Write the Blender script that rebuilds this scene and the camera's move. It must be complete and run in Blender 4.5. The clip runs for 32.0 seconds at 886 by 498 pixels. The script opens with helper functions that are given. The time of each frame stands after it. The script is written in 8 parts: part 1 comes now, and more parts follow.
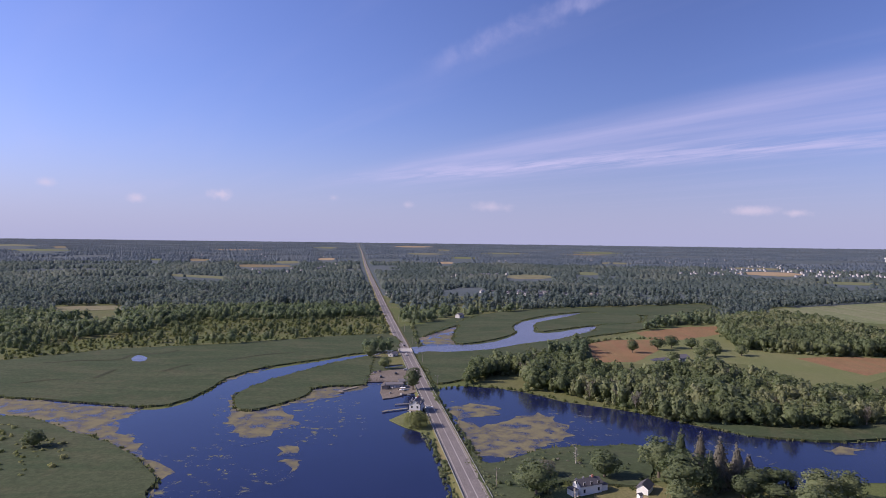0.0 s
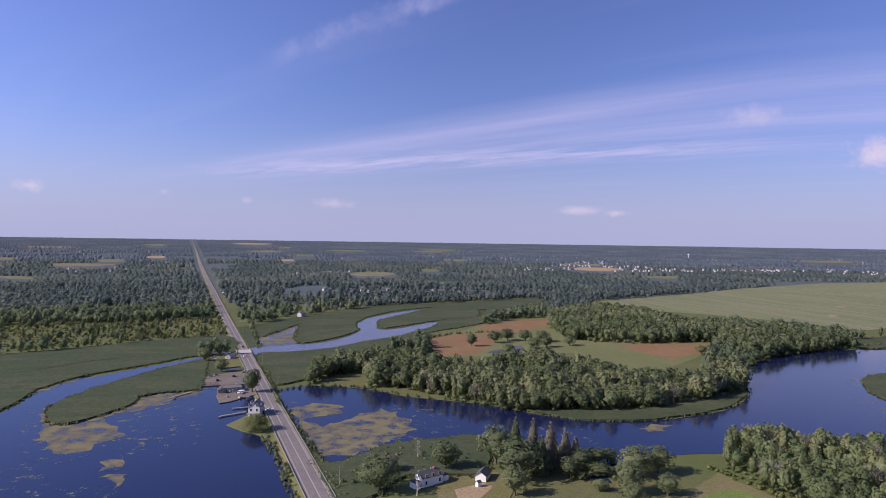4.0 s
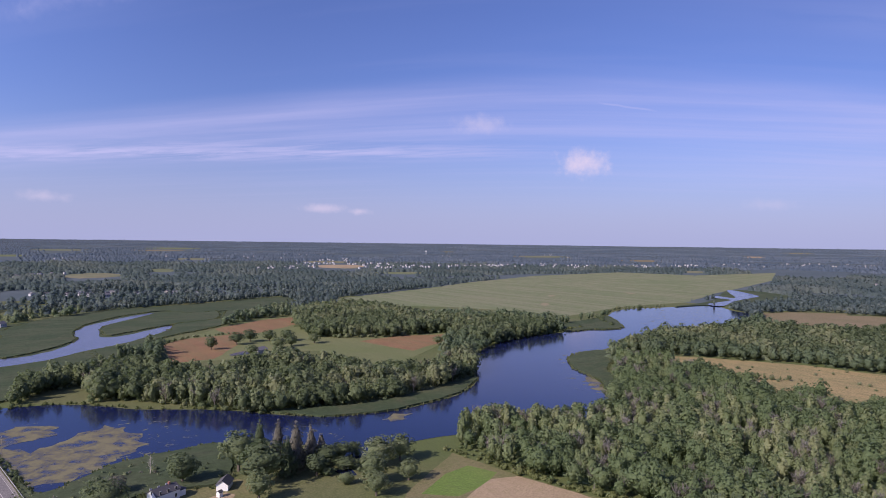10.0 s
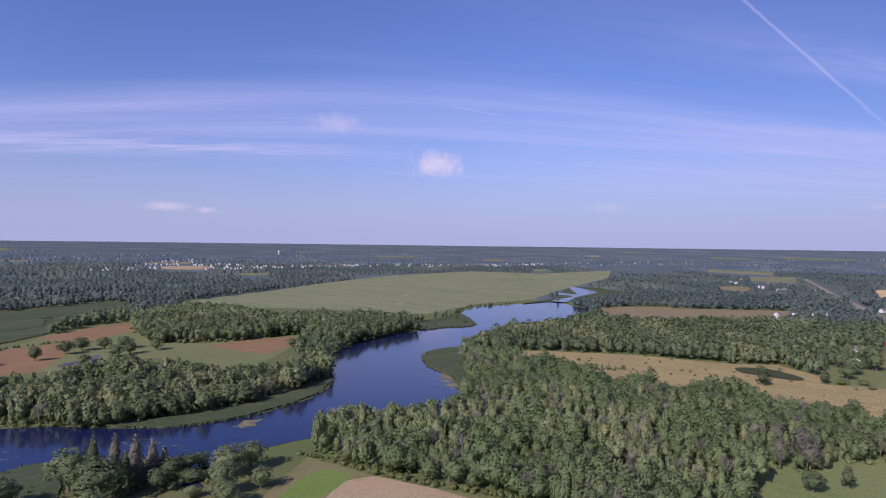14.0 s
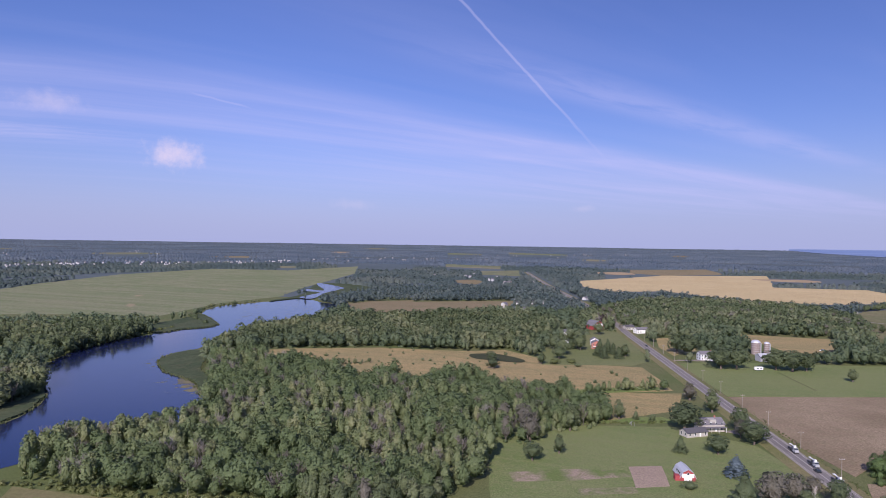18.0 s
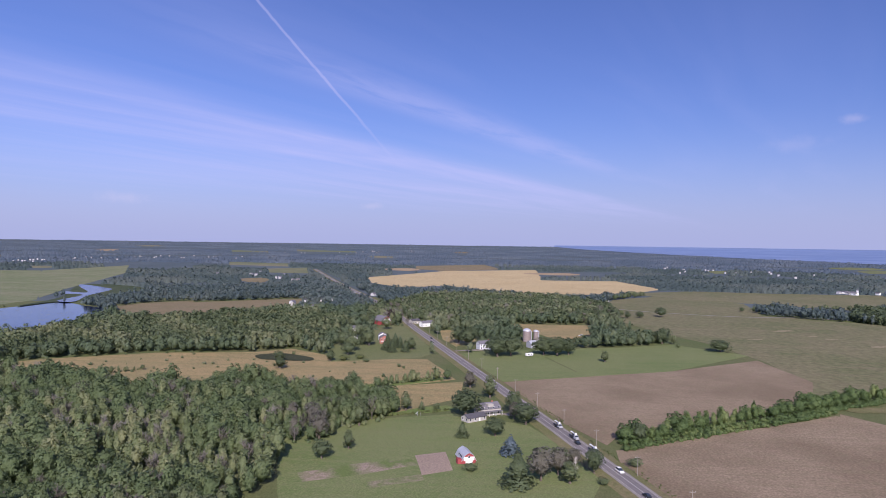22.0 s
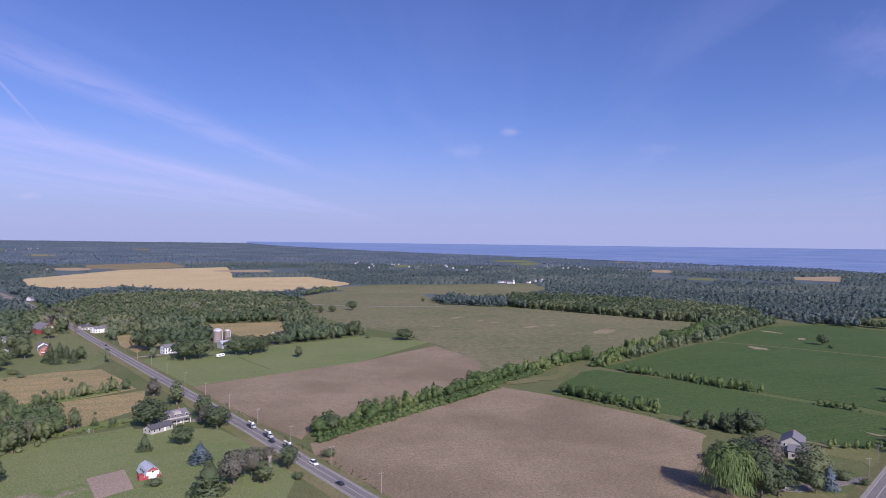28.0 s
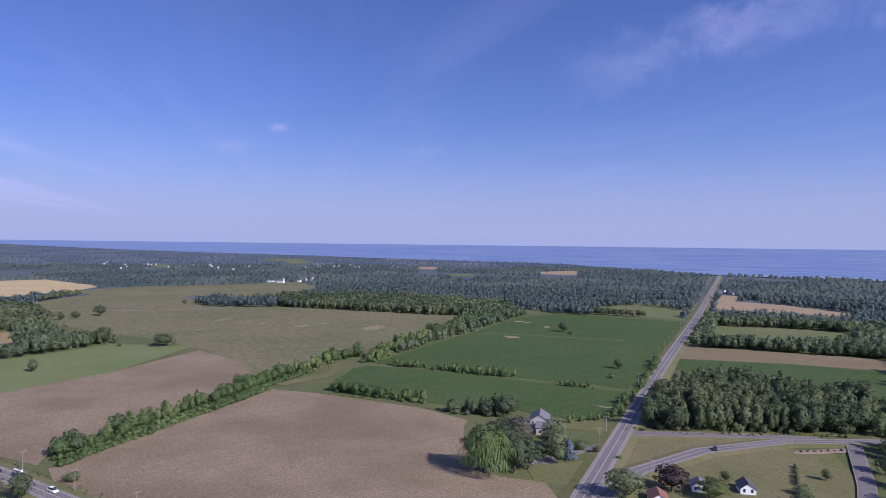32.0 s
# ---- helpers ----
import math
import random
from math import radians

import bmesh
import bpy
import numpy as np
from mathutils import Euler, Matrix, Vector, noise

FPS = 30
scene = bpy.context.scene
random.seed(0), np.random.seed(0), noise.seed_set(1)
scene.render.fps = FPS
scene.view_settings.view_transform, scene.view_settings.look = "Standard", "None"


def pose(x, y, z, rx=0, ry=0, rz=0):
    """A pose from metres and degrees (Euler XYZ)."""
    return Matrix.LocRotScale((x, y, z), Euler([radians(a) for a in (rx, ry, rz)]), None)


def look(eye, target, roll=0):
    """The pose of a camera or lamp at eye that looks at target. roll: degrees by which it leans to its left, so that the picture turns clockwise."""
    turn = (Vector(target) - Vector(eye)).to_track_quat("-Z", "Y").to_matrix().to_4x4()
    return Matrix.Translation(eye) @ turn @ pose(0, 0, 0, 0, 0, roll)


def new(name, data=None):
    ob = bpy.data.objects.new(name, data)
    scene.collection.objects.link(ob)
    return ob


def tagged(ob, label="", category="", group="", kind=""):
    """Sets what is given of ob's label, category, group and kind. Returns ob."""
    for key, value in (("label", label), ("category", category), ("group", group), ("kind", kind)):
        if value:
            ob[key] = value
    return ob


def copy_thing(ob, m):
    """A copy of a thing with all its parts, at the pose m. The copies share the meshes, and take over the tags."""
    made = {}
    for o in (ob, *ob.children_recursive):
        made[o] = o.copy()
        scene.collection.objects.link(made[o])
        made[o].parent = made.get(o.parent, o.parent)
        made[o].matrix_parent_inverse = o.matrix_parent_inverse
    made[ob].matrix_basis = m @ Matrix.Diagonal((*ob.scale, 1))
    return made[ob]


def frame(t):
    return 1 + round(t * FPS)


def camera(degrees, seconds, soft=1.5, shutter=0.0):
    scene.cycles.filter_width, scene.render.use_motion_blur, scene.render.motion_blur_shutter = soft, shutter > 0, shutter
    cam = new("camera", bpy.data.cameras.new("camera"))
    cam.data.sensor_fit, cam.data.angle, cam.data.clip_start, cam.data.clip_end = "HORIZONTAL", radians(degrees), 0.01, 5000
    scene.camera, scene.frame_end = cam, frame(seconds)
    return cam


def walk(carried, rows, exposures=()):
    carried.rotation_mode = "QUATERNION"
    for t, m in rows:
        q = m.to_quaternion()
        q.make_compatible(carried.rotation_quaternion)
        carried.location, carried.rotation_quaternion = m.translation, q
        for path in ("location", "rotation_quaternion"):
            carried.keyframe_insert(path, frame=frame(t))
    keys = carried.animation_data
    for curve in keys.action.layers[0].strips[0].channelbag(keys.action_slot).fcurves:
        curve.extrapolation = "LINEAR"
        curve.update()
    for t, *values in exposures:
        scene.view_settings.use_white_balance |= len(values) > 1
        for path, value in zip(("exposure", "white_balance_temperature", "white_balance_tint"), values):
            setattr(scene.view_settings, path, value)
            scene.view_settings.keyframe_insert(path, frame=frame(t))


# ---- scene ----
cam = camera(66.5, 32.0, soft=0.6)
walk(cam, [
    (0.0, pose(0, 0, 100, 89.41, -0.72, -0.00)),
    (0.5, pose(0, 0, 100, 89.38, -0.76, -1.39)),
    (1.0, pose(0, 0, 100, 89.35, -0.80, -2.64)),
    (1.5, pose(0, 0, 100, 89.36, -0.83, -4.00)),
    (2.0, pose(0, 0, 100, 89.36, -0.83, -5.48)),
    (2.5, pose(0, 0, 100, 89.35, -0.84, -7.23)),
    (3.0, pose(0, 0, 100, 89.33, -0.83, -9.31)),
    (3.5, pose(0, 0, 100, 89.34, -0.82, -11.41)),
    (5.5, pose(0, 0, 100, 89.37, -0.80, -18.39)),
    (6.0, pose(0, 0, 100, 89.39, -0.74, -20.48)),
    (6.5, pose(0, 0, 100, 89.41, -0.72, -22.60)),
    (7.0, pose(0, 0, 100, 89.43, -0.71, -24.64)),
    (7.5, pose(0, 0, 100, 89.43, -0.71, -26.40)),
    (8.0, pose(0, 0, 100, 89.42, -0.73, -28.22)),
    (8.5, pose(0, 0, 100, 89.44, -0.73, -30.16)),
    (9.0, pose(0, 0, 100, 89.44, -0.74, -32.14)),
    (9.5, pose(0, 0, 100, 89.44, -0.74, -33.58)),
    (10.0, pose(0, 0, 100, 89.44, -0.72, -34.66)),
    (10.5, pose(0, 0, 100, 89.45, -0.73, -35.79)),
    (11.0, pose(0, 0, 100, 89.45, -0.73, -37.23)),
    (11.5, pose(0, 0, 100, 89.48, -0.72, -38.61)),
    (12.0, pose(0, 0, 100, 89.51, -0.70, -39.96)),
    (12.5, pose(0, 0, 100, 89.54, -0.67, -41.37)),
    (13.0, pose(0, 0, 100, 89.58, -0.68, -43.25)),
    (13.5, pose(0, 0, 100, 89.58, -0.70, -45.12)),
    (15.5, pose(0, 0, 100, 89.62, -0.73, -53.34)),
    (16.0, pose(0, 0, 100, 89.61, -0.76, -56.31)),
    (16.5, pose(0, 0, 100, 89.59, -0.78, -59.02)),
    (17.0, pose(0, 0, 100, 89.58, -0.81, -61.64)),
    (17.5, pose(0, 0, 100, 89.56, -0.83, -64.72)),
    (18.0, pose(0, 0, 100, 89.56, -0.85, -68.05)),
    (18.5, pose(0, 0, 100, 89.60, -0.86, -71.17)),
    (19.0, pose(0, 0, 100, 89.62, -0.87, -74.33)),
    (19.5, pose(0, 0, 100, 89.63, -0.86, -77.15)),
    (20.0, pose(0, 0, 100, 89.63, -0.86, -79.55)),
    (20.5, pose(0, 0, 100, 89.59, -0.85, -81.11)),
    (21.0, pose(0, 0, 100, 89.58, -0.84, -82.52)),
    (21.5, pose(0, 0, 100, 89.56, -0.84, -84.07)),
    (22.0, pose(0, 0, 100, 89.55, -0.83, -85.82)),
    (22.5, pose(0, 0, 100, 89.58, -0.80, -87.94)),
    (23.0, pose(0, 0, 100, 89.59, -0.79, -89.99)),
    (23.5, pose(0, 0, 100, 89.58, -0.76, -91.94)),
    (24.0, pose(0, 0, 100, 89.57, -0.74, -93.60)),
    (24.5, pose(0, 0, 100, 89.55, -0.73, -95.82)),
    (25.0, pose(0, 0, 100, 89.59, -0.74, -98.61)),
    (25.5, pose(0, 0, 100, 89.59, -0.73, -101.16)),
    (27.5, pose(0, 0, 100, 89.59, -0.71, -109.01)),
    (28.0, pose(0, 0, 100, 89.56, -0.72, -111.39)),
    (28.5, pose(0, 0, 100, 89.59, -0.72, -113.85)),
    (29.0, pose(0, 0, 100, 89.59, -0.72, -116.53)),
    (29.5, pose(0, 0, 100, 89.60, -0.72, -119.62)),
    (30.0, pose(0, 0, 100, 89.64, -0.70, -122.58)),
    (30.5, pose(0, 0, 100, 89.62, -0.70, -125.37)),
    (31.0, pose(0, 0, 100, 89.62, -0.69, -127.86)),
    (31.5, pose(0, 0, 100, 89.63, -0.68, -129.87)),
    (32.0, pose(0, 0, 100, 89.64, -0.68, -130.64)),
], exposures=[(0.0, 0.06, 7150, 19.5), (9.0, 0.05, 6850, 19.5), (14.0, 0.05, 6650, 19.0), (20.0, 0.08, 6550, 18.5), (26.0, 0.10, 6400, 19.0), (32.0, 0.04, 6150, 19.5)])

# ---- sky and sun ----
SUN_AZ, SUN_EL = radians(264), radians(33)
SUN_DIR = Vector((math.sin(SUN_AZ) * math.cos(SUN_EL), math.cos(SUN_AZ) * math.cos(SUN_EL), math.sin(SUN_EL)))
sun = new("sun", bpy.data.lights.new("sun", "SUN"))
sun.data.energy, sun.data.angle, sun.data.color = 4.8, radians(0.6), (1.0, 0.95, 0.88)
sun.matrix_world = look(SUN_DIR * 900, (0, 0, 0))


class Nodes:
    """Short hand for node trees."""

    def __init__(self, tree):
        self.tree = tree
        tree.nodes.clear()

    def add(self, kind, op=""):
        n = self.tree.nodes.new(kind)
        if op:
            n.operation = op
        return n

    def link(self, a, b):
        if isinstance(a, (int, float)):
            b.default_value = a
        elif isinstance(a, tuple):
            b.default_value = a
        else:
            self.tree.links.new(a, b)

    def math(self, op, a, b=0.0, c=None, clamp=False):
        n = self.add("ShaderNodeMath", op)
        n.use_clamp = clamp
        self.link(a, n.inputs[0])
        self.link(b, n.inputs[1])
        if c is not None:
            self.link(c, n.inputs[2])
        return n.outputs[0]

    def step(self, a, lo, hi, to_lo=0.0, to_hi=1.0):
        n = self.add("ShaderNodeMapRange")
        n.interpolation_type = "SMOOTHSTEP"
        for i, v in enumerate((a, lo, hi, to_lo, to_hi)):
            self.link(v, n.inputs[i])
        return n.outputs[0]

    def noise(self, vec, scale, detail=3.0, rough=0.55, distort=0.0):
        n = self.add("ShaderNodeTexNoise")
        if vec is not None:
            self.link(vec, n.inputs["Vector"])
        n.inputs["Scale"].default_value, n.inputs["Detail"].default_value = scale, detail
        n.inputs["Roughness"].default_value, n.inputs["Distortion"].default_value = rough, distort
        return n.outputs["Fac"]

    def mix(self, fac, a, b, blend="MIX"):
        n = self.add("ShaderNodeMix")
        n.data_type, n.blend_type = "RGBA", blend
        self.link(fac, n.inputs[0])
        for v, s in ((a, n.inputs[6]), (b, n.inputs[7])):
            self.link((*v, 1.0) if isinstance(v, tuple) else v, s)
        return n.outputs[2]

    def xyz(self, x, y, z):
        n = self.add("ShaderNodeCombineXYZ")
        for v, s in zip((x, y, z), n.inputs):
            self.link(v, s)
        return n.outputs[0]


def sky_dir(az, el):
    """Unit direction; az in degrees to the left of +y."""
    a, e = radians(az), radians(el)
    return Vector((-math.sin(a) * math.cos(e), math.cos(a) * math.cos(e), math.sin(e)))


world = bpy.data.worlds.new("sky")
scene.world = world
world.use_nodes = True
w = Nodes(world.node_tree)
gen = w.add("ShaderNodeTexCoord").outputs["Generated"]
sky = w.add("ShaderNodeTexSky")
sky.sky_type, sky.sun_disc, sky.sun_elevation, sky.sun_rotation = "NISHITA", False, SUN_EL, SUN_AZ
sky.altitude, sky.air_density, sky.dust_density, sky.ozone_density = 200, 1.0, 1.3, 2.0
SKY_STRENGTH = 0.090
sep = w.add("ShaderNodeSeparateXYZ")
w.link(gen, sep.inputs[0])
dx, dy, dz = sep.outputs
up = w.math("MAXIMUM", dz, 0.02)
# high thin cloud: streaks on a flat layer, drawn out across the direction 42 degrees east of +y
na = radians(-42)
along = w.math("ADD", w.math("MULTIPLY", dx, -math.sin(na)), w.math("MULTIPLY", dy, math.cos(na)))
across = w.math("SUBTRACT", w.math("MULTIPLY", dx, math.cos(na)), w.math("MULTIPLY", dy, -math.sin(na)))
pu, pv = w.math("DIVIDE", along, up), w.math("DIVIDE", across, up)
# the main arc: a sharp upper edge, trailing off below it, drawn into fibres along its length
bow = w.math("MULTIPLY", w.math("SQRT", w.math("ADD", w.math("MULTIPLY", pv, pv), 1.0)), 0.32)
below = w.math("SUBTRACT", w.math("SUBTRACT", pu, bow), 4.3)
fibre = w.noise(w.xyz(below, w.math("MULTIPLY", pv, 0.16), 0.0), 1.1, 4.0, 0.55, 0.5)
fine = w.noise(w.xyz(below, w.math("MULTIPLY", pv, 0.3), 3.0), 3.2, 5.0, 0.6, 0.4)
body = w.math("MULTIPLY", w.step(below, -0.75, 0.15), w.math("MAXIMUM", w.step(below, 3.2, 0.2), w.math("MULTIPLY", w.step(below, 9.0, 0.5), w.step(pv, -1.0, 5.0, 0.15, 0.75))))
body = w.math("MULTIPLY", body, w.math("MULTIPLY", w.step(pv, -12.0, -5.0), w.step(pv, -3.0, 4.0, 0.62, 0.95)))
low = w.math("MULTIPLY", w.step(w.math("ABSOLUTE", w.math("SUBTRACT", pu, 7.4)), 1.2, 0.0), w.math("MULTIPLY", w.step(pv, -10.0, -5.0), w.step(pv, 1.0, -2.0)))
veil = w.math("ABSOLUTE", w.math("SUBTRACT", pu, w.math("ADD", w.math("MULTIPLY", pv, 0.29), 2.7)))
veil = w.math("MULTIPLY", w.step(veil, 0.45, 0.0), w.math("MULTIPLY", w.step(pv, 0.5, 3.0), w.step(pv, 10.0, 5.0)))
cirrus = w.math("MULTIPLY", body, w.math("ADD", w.math("MULTIPLY", w.step(fibre, 0.26, 0.74), 0.52), w.math("ADD", w.math("MULTIPLY", fine, 0.30), 0.12)))
cirrus = w.math("ADD", cirrus, w.math("MULTIPLY", w.math("MULTIPLY", low, 0.75), w.step(fine, 0.30, 0.72)))
cirrus = w.math("ADD", cirrus, w.math("MULTIPLY", w.math("MULTIPLY", veil, 0.34), w.step(fine, 0.2, 0.6)))
cirrus = w.math("ADD", cirrus, w.math("MULTIPLY", w.step(fibre, 0.45, 0.8), 0.10), clamp=True)
cirrus = w.math("MULTIPLY", cirrus, w.step(dz, 0.02, 0.08))
# pale haze low over the land
haze = w.math("POWER", w.step(dz, 0.26, -0.02), 2.2)
cover = w.math("MULTIPLY", cirrus, 1.1, clamp=True)


def trail(a, b, width, amount):
    """A straight trail between two directions, with soft ragged ends."""
    n = a.cross(b).normalized()
    mid = (a + b).normalized()
    t = n.cross(mid).normalized()
    d1 = w.add("ShaderNodeVectorMath", "DOT_PRODUCT")
    d2 = w.add("ShaderNodeVectorMath", "DOT_PRODUCT")
    d3 = w.add("ShaderNodeVectorMath", "DOT_PRODUCT")
    for d, v in ((d1, n), (d2, t), (d3, mid)):
        w.link(gen, d.inputs[0])
        d.inputs[1].default_value = v
    half = abs(a.dot(t))
    side = w.math("ABSOLUTE", w.math("ADD", d1.outputs["Value"], w.math("MULTIPLY", w.math("SUBTRACT", w.noise(gen, 30.0), 0.5), width * 1.5)))
    f = w.math("MULTIPLY", w.step(side, width, width * 0.2), w.step(w.math("ABSOLUTE", d2.outputs["Value"]), half, half * 0.45))
    f = w.math("MULTIPLY", f, w.step(d3.outputs["Value"], 0.1, 0.3))
    if width > 0.01:
        f = w.math("MULTIPLY", f, w.step(w.noise(gen, 7.0, 6.0, 0.65, 0.6), 0.3, 0.7, 0.15, 1.5))
    return w.math("MULTIPLY", f, amount)


for a, b, width, amount in (
    (sky_dir(-61.0, 27.0), sky_dir(-82.5, 6.0), 0.0028, 0.40),
    (sky_dir(-52.5, 10.6), sky_dir(-47.0, 11.6), 0.002, 0.25),
    (sky_dir(2.5, 14.0), sky_dir(-16.0, 21.0), 0.022, 0.35),
    (sky_dir(-139.0, 13.0), sky_dir(-170.0, 19.0), 0.05, 0.3),
):
    cover = w.math("ADD", cover, trail(a, b, width, amount), clamp=True)
rag = w.noise(gen, 55.0, 4.0, 0.6)
rag2 = w.noise(gen, 160.0, 3.0, 0.6)
puffs = 0.0
for az, el, rw, rh, amount in (
    (-46.3, 6.7, 2.1, 1.1, 0.85), (-37.6, 9.9, 2.3, 0.8, 0.36), (18.3, 3.6, 1.0, 0.45, 0.6), (24.4, 3.1, 0.7, 0.4, 0.5),
    (3.0, 3.1, 0.5, 0.3, 0.3), (-4.0, 3.0, 1.6, 0.45, 0.4), (-24.4, 2.7, 1.9, 0.4, 0.5), (-27.5, 2.5, 1.0, 0.3, 0.5),
    (9.2, 3.6, 0.5, 0.3, 0.35), (30.5, 4.0, 0.7, 0.35, 0.4), (-79.8, 3.1, 1.0, 0.3, 0.2), (-117.0, 9.4, 0.9, 0.35, 0.22),
    (-113.3, 7.8, 2.0, 0.7, 0.10), (-60.5, 3.2, 2.0, 0.5, 0.18), (-129.0, 7.9, 2.0, 0.5, 0.06),
):
    c = sky_dir(az, el)
    side = Vector((math.cos(radians(az)), math.sin(radians(az)), 0))
    ds, du = (w.add("ShaderNodeVectorMath", "DOT_PRODUCT") for _ in range(2))
    for d, v in ((ds, side / math.sin(radians(rw))), (du, c.cross(side).normalized() * -1 / math.sin(radians(rh)))):
        w.link(gen, d.inputs[0])
        d.inputs[1].default_value = v
    dc = w.add("ShaderNodeVectorMath", "DOT_PRODUCT")
    w.link(gen, dc.inputs[0])
    dc.inputs[1].default_value = c
    q = w.math("ADD", w.math("POWER", ds.outputs["Value"], 2.0), w.math("POWER", du.outputs["Value"], 2.0))
    q = w.math("ADD", w.math("SQRT", q), w.math("MULTIPLY", w.math("SUBTRACT", w.math("ADD", rag, w.math("MULTIPLY", rag2, 0.22)), 0.61), 1.7))
    f = w.math("MULTIPLY", w.step(q, 1.3, -0.1), w.step(dc.outputs["Value"], 0.9, 0.97))
    puffs = w.math("MAXIMUM", puffs, w.math("MULTIPLY", f, amount))
tint = w.mix(1.0, sky.outputs["Color"], (0.74, 0.86, 1.46), "MULTIPLY")
# thicker haze towards the north-west, the clearest air opposite the sun
for az, el, lo, hi, gain in ((45, 22, 0.45, 1.0, 1.40), (-108, 22, 0.55, 1.0, 0.82)):
    d = w.add("ShaderNodeVectorMath", "DOT_PRODUCT")
    w.link(gen, d.inputs[0])
    d.inputs[1].default_value = sky_dir(az, el)
    g = w.step(d.outputs["Value"], lo, hi, 1.0, gain)
    tint = w.mix(1.0, tint, w.xyz(g, g, g), "MULTIPLY")
col = w.mix(w.math("MULTIPLY", haze, 0.85), tint, (4.6, 5.25, 8.5))
col = w.mix(w.math("MULTIPLY", cover, 0.74), col, (6.0, 6.2, 10.0))
col = w.mix(puffs, col, (7.8, 7.2, 9.4))
bg = w.add("ShaderNodeBackground")
w.link(col, bg.inputs["Color"])
bg.inputs["Strength"].default_value = SKY_STRENGTH
w.link(bg.outputs[0], w.add("ShaderNodeOutputWorld").inputs["Surface"])


# ---- materials ----
def material(name):
    m = bpy.data.materials.new(name)
    m.use_nodes = True
    k = Nodes(m.node_tree)
    k.pos = k.add("ShaderNodeNewGeometry").outputs["Position"]
    k.b = k.add("ShaderNodeBsdfPrincipled")
    k.out = k.add("ShaderNodeOutputMaterial")
    k.link(k.b.outputs[0], k.out.inputs["Surface"])
    return m, k


def bumped(k, height, strength, distance):
    n = k.add("ShaderNodeBump")
    n.inputs["Strength"].default_value, n.inputs["Distance"].default_value = strength, distance
    k.link(height, n.inputs["Height"])
    k.link(n.outputs[0], k.b.inputs["Normal"])


def turned(k, degrees, sx, sy):
    """Ground coordinates turned and stretched, for rows and streaks."""
    n = k.add("ShaderNodeMapping")
    k.link(k.pos, n.inputs["Vector"])
    n.inputs["Rotation"].default_value = (0, 0, radians(degrees))
    n.inputs["Scale"].default_value = (sx, sy, 1)
    return n.outputs[0]


def earth(name, a, b, c, big=0.02, fine=0.4, rows=None, rough=0.95, bump=0.3, speck=0.22):
    """Ground cover: two tones in broad patches, a third in fine spots, optional rows (degrees, metres apart, weight)."""
    m, k = material(name)
    broad = k.step(k.noise(k.pos, big, 4.0, 0.6), 0.35, 0.65)
    col = k.mix(broad, a, b)
    spots = k.step(k.noise(k.pos, fine, 4.0, 0.65), 0.42, 0.72)
    col = k.mix(k.math("MULTIPLY", spots, 0.6), col, c)
    if rows:
        deg, gap, weight = rows
        r = k.noise(turned(k, deg, 1.0 / gap, 0.03 / gap), 1.0, 2.0, 0.5)
        col = k.mix(k.math("MULTIPLY", k.step(r, 0.4, 0.66), weight), col, c)
    grit = k.step(k.noise(k.pos, fine * 5.0, 3.0, 0.7), 0.3, 0.7, 1.0 - speck, 1.0 + speck)
    col = k.mix(1.0, col, k.xyz(grit, grit, grit), "MULTIPLY")
    tuft = k.step(k.noise(k.pos, 1.1, 4.0, 0.8), 0.32, 0.68, 1.0 - speck * 0.8, 1.0 + speck * 0.8)
    col = k.mix(1.0, col, k.xyz(tuft, tuft, tuft), "MULTIPLY")
    k.link(col, k.b.inputs["Base Color"])
    k.b.inputs["Roughness"].default_value = rough
    k.b.inputs["Specular IOR Level"].default_value = 0.15
    bumped(k, k.noise(k.pos, fine * 2.5, 3.0), bump, 0.4)
    return m


def plain(name, col, rough=0.7, metal=0.0, grain=0.12, scale=3.0):
    m, k = material(name)
    f = k.noise(k.pos, scale, 4.0, 0.6)
    k.link(k.mix(f, tuple(v * (1 - grain) for v in col), tuple(min(1, v * (1 + grain)) for v in col)), k.b.inputs["Base Color"])
    k.b.inputs["Roughness"].default_value, k.b.inputs["Metallic"].default_value = rough, metal
    return m


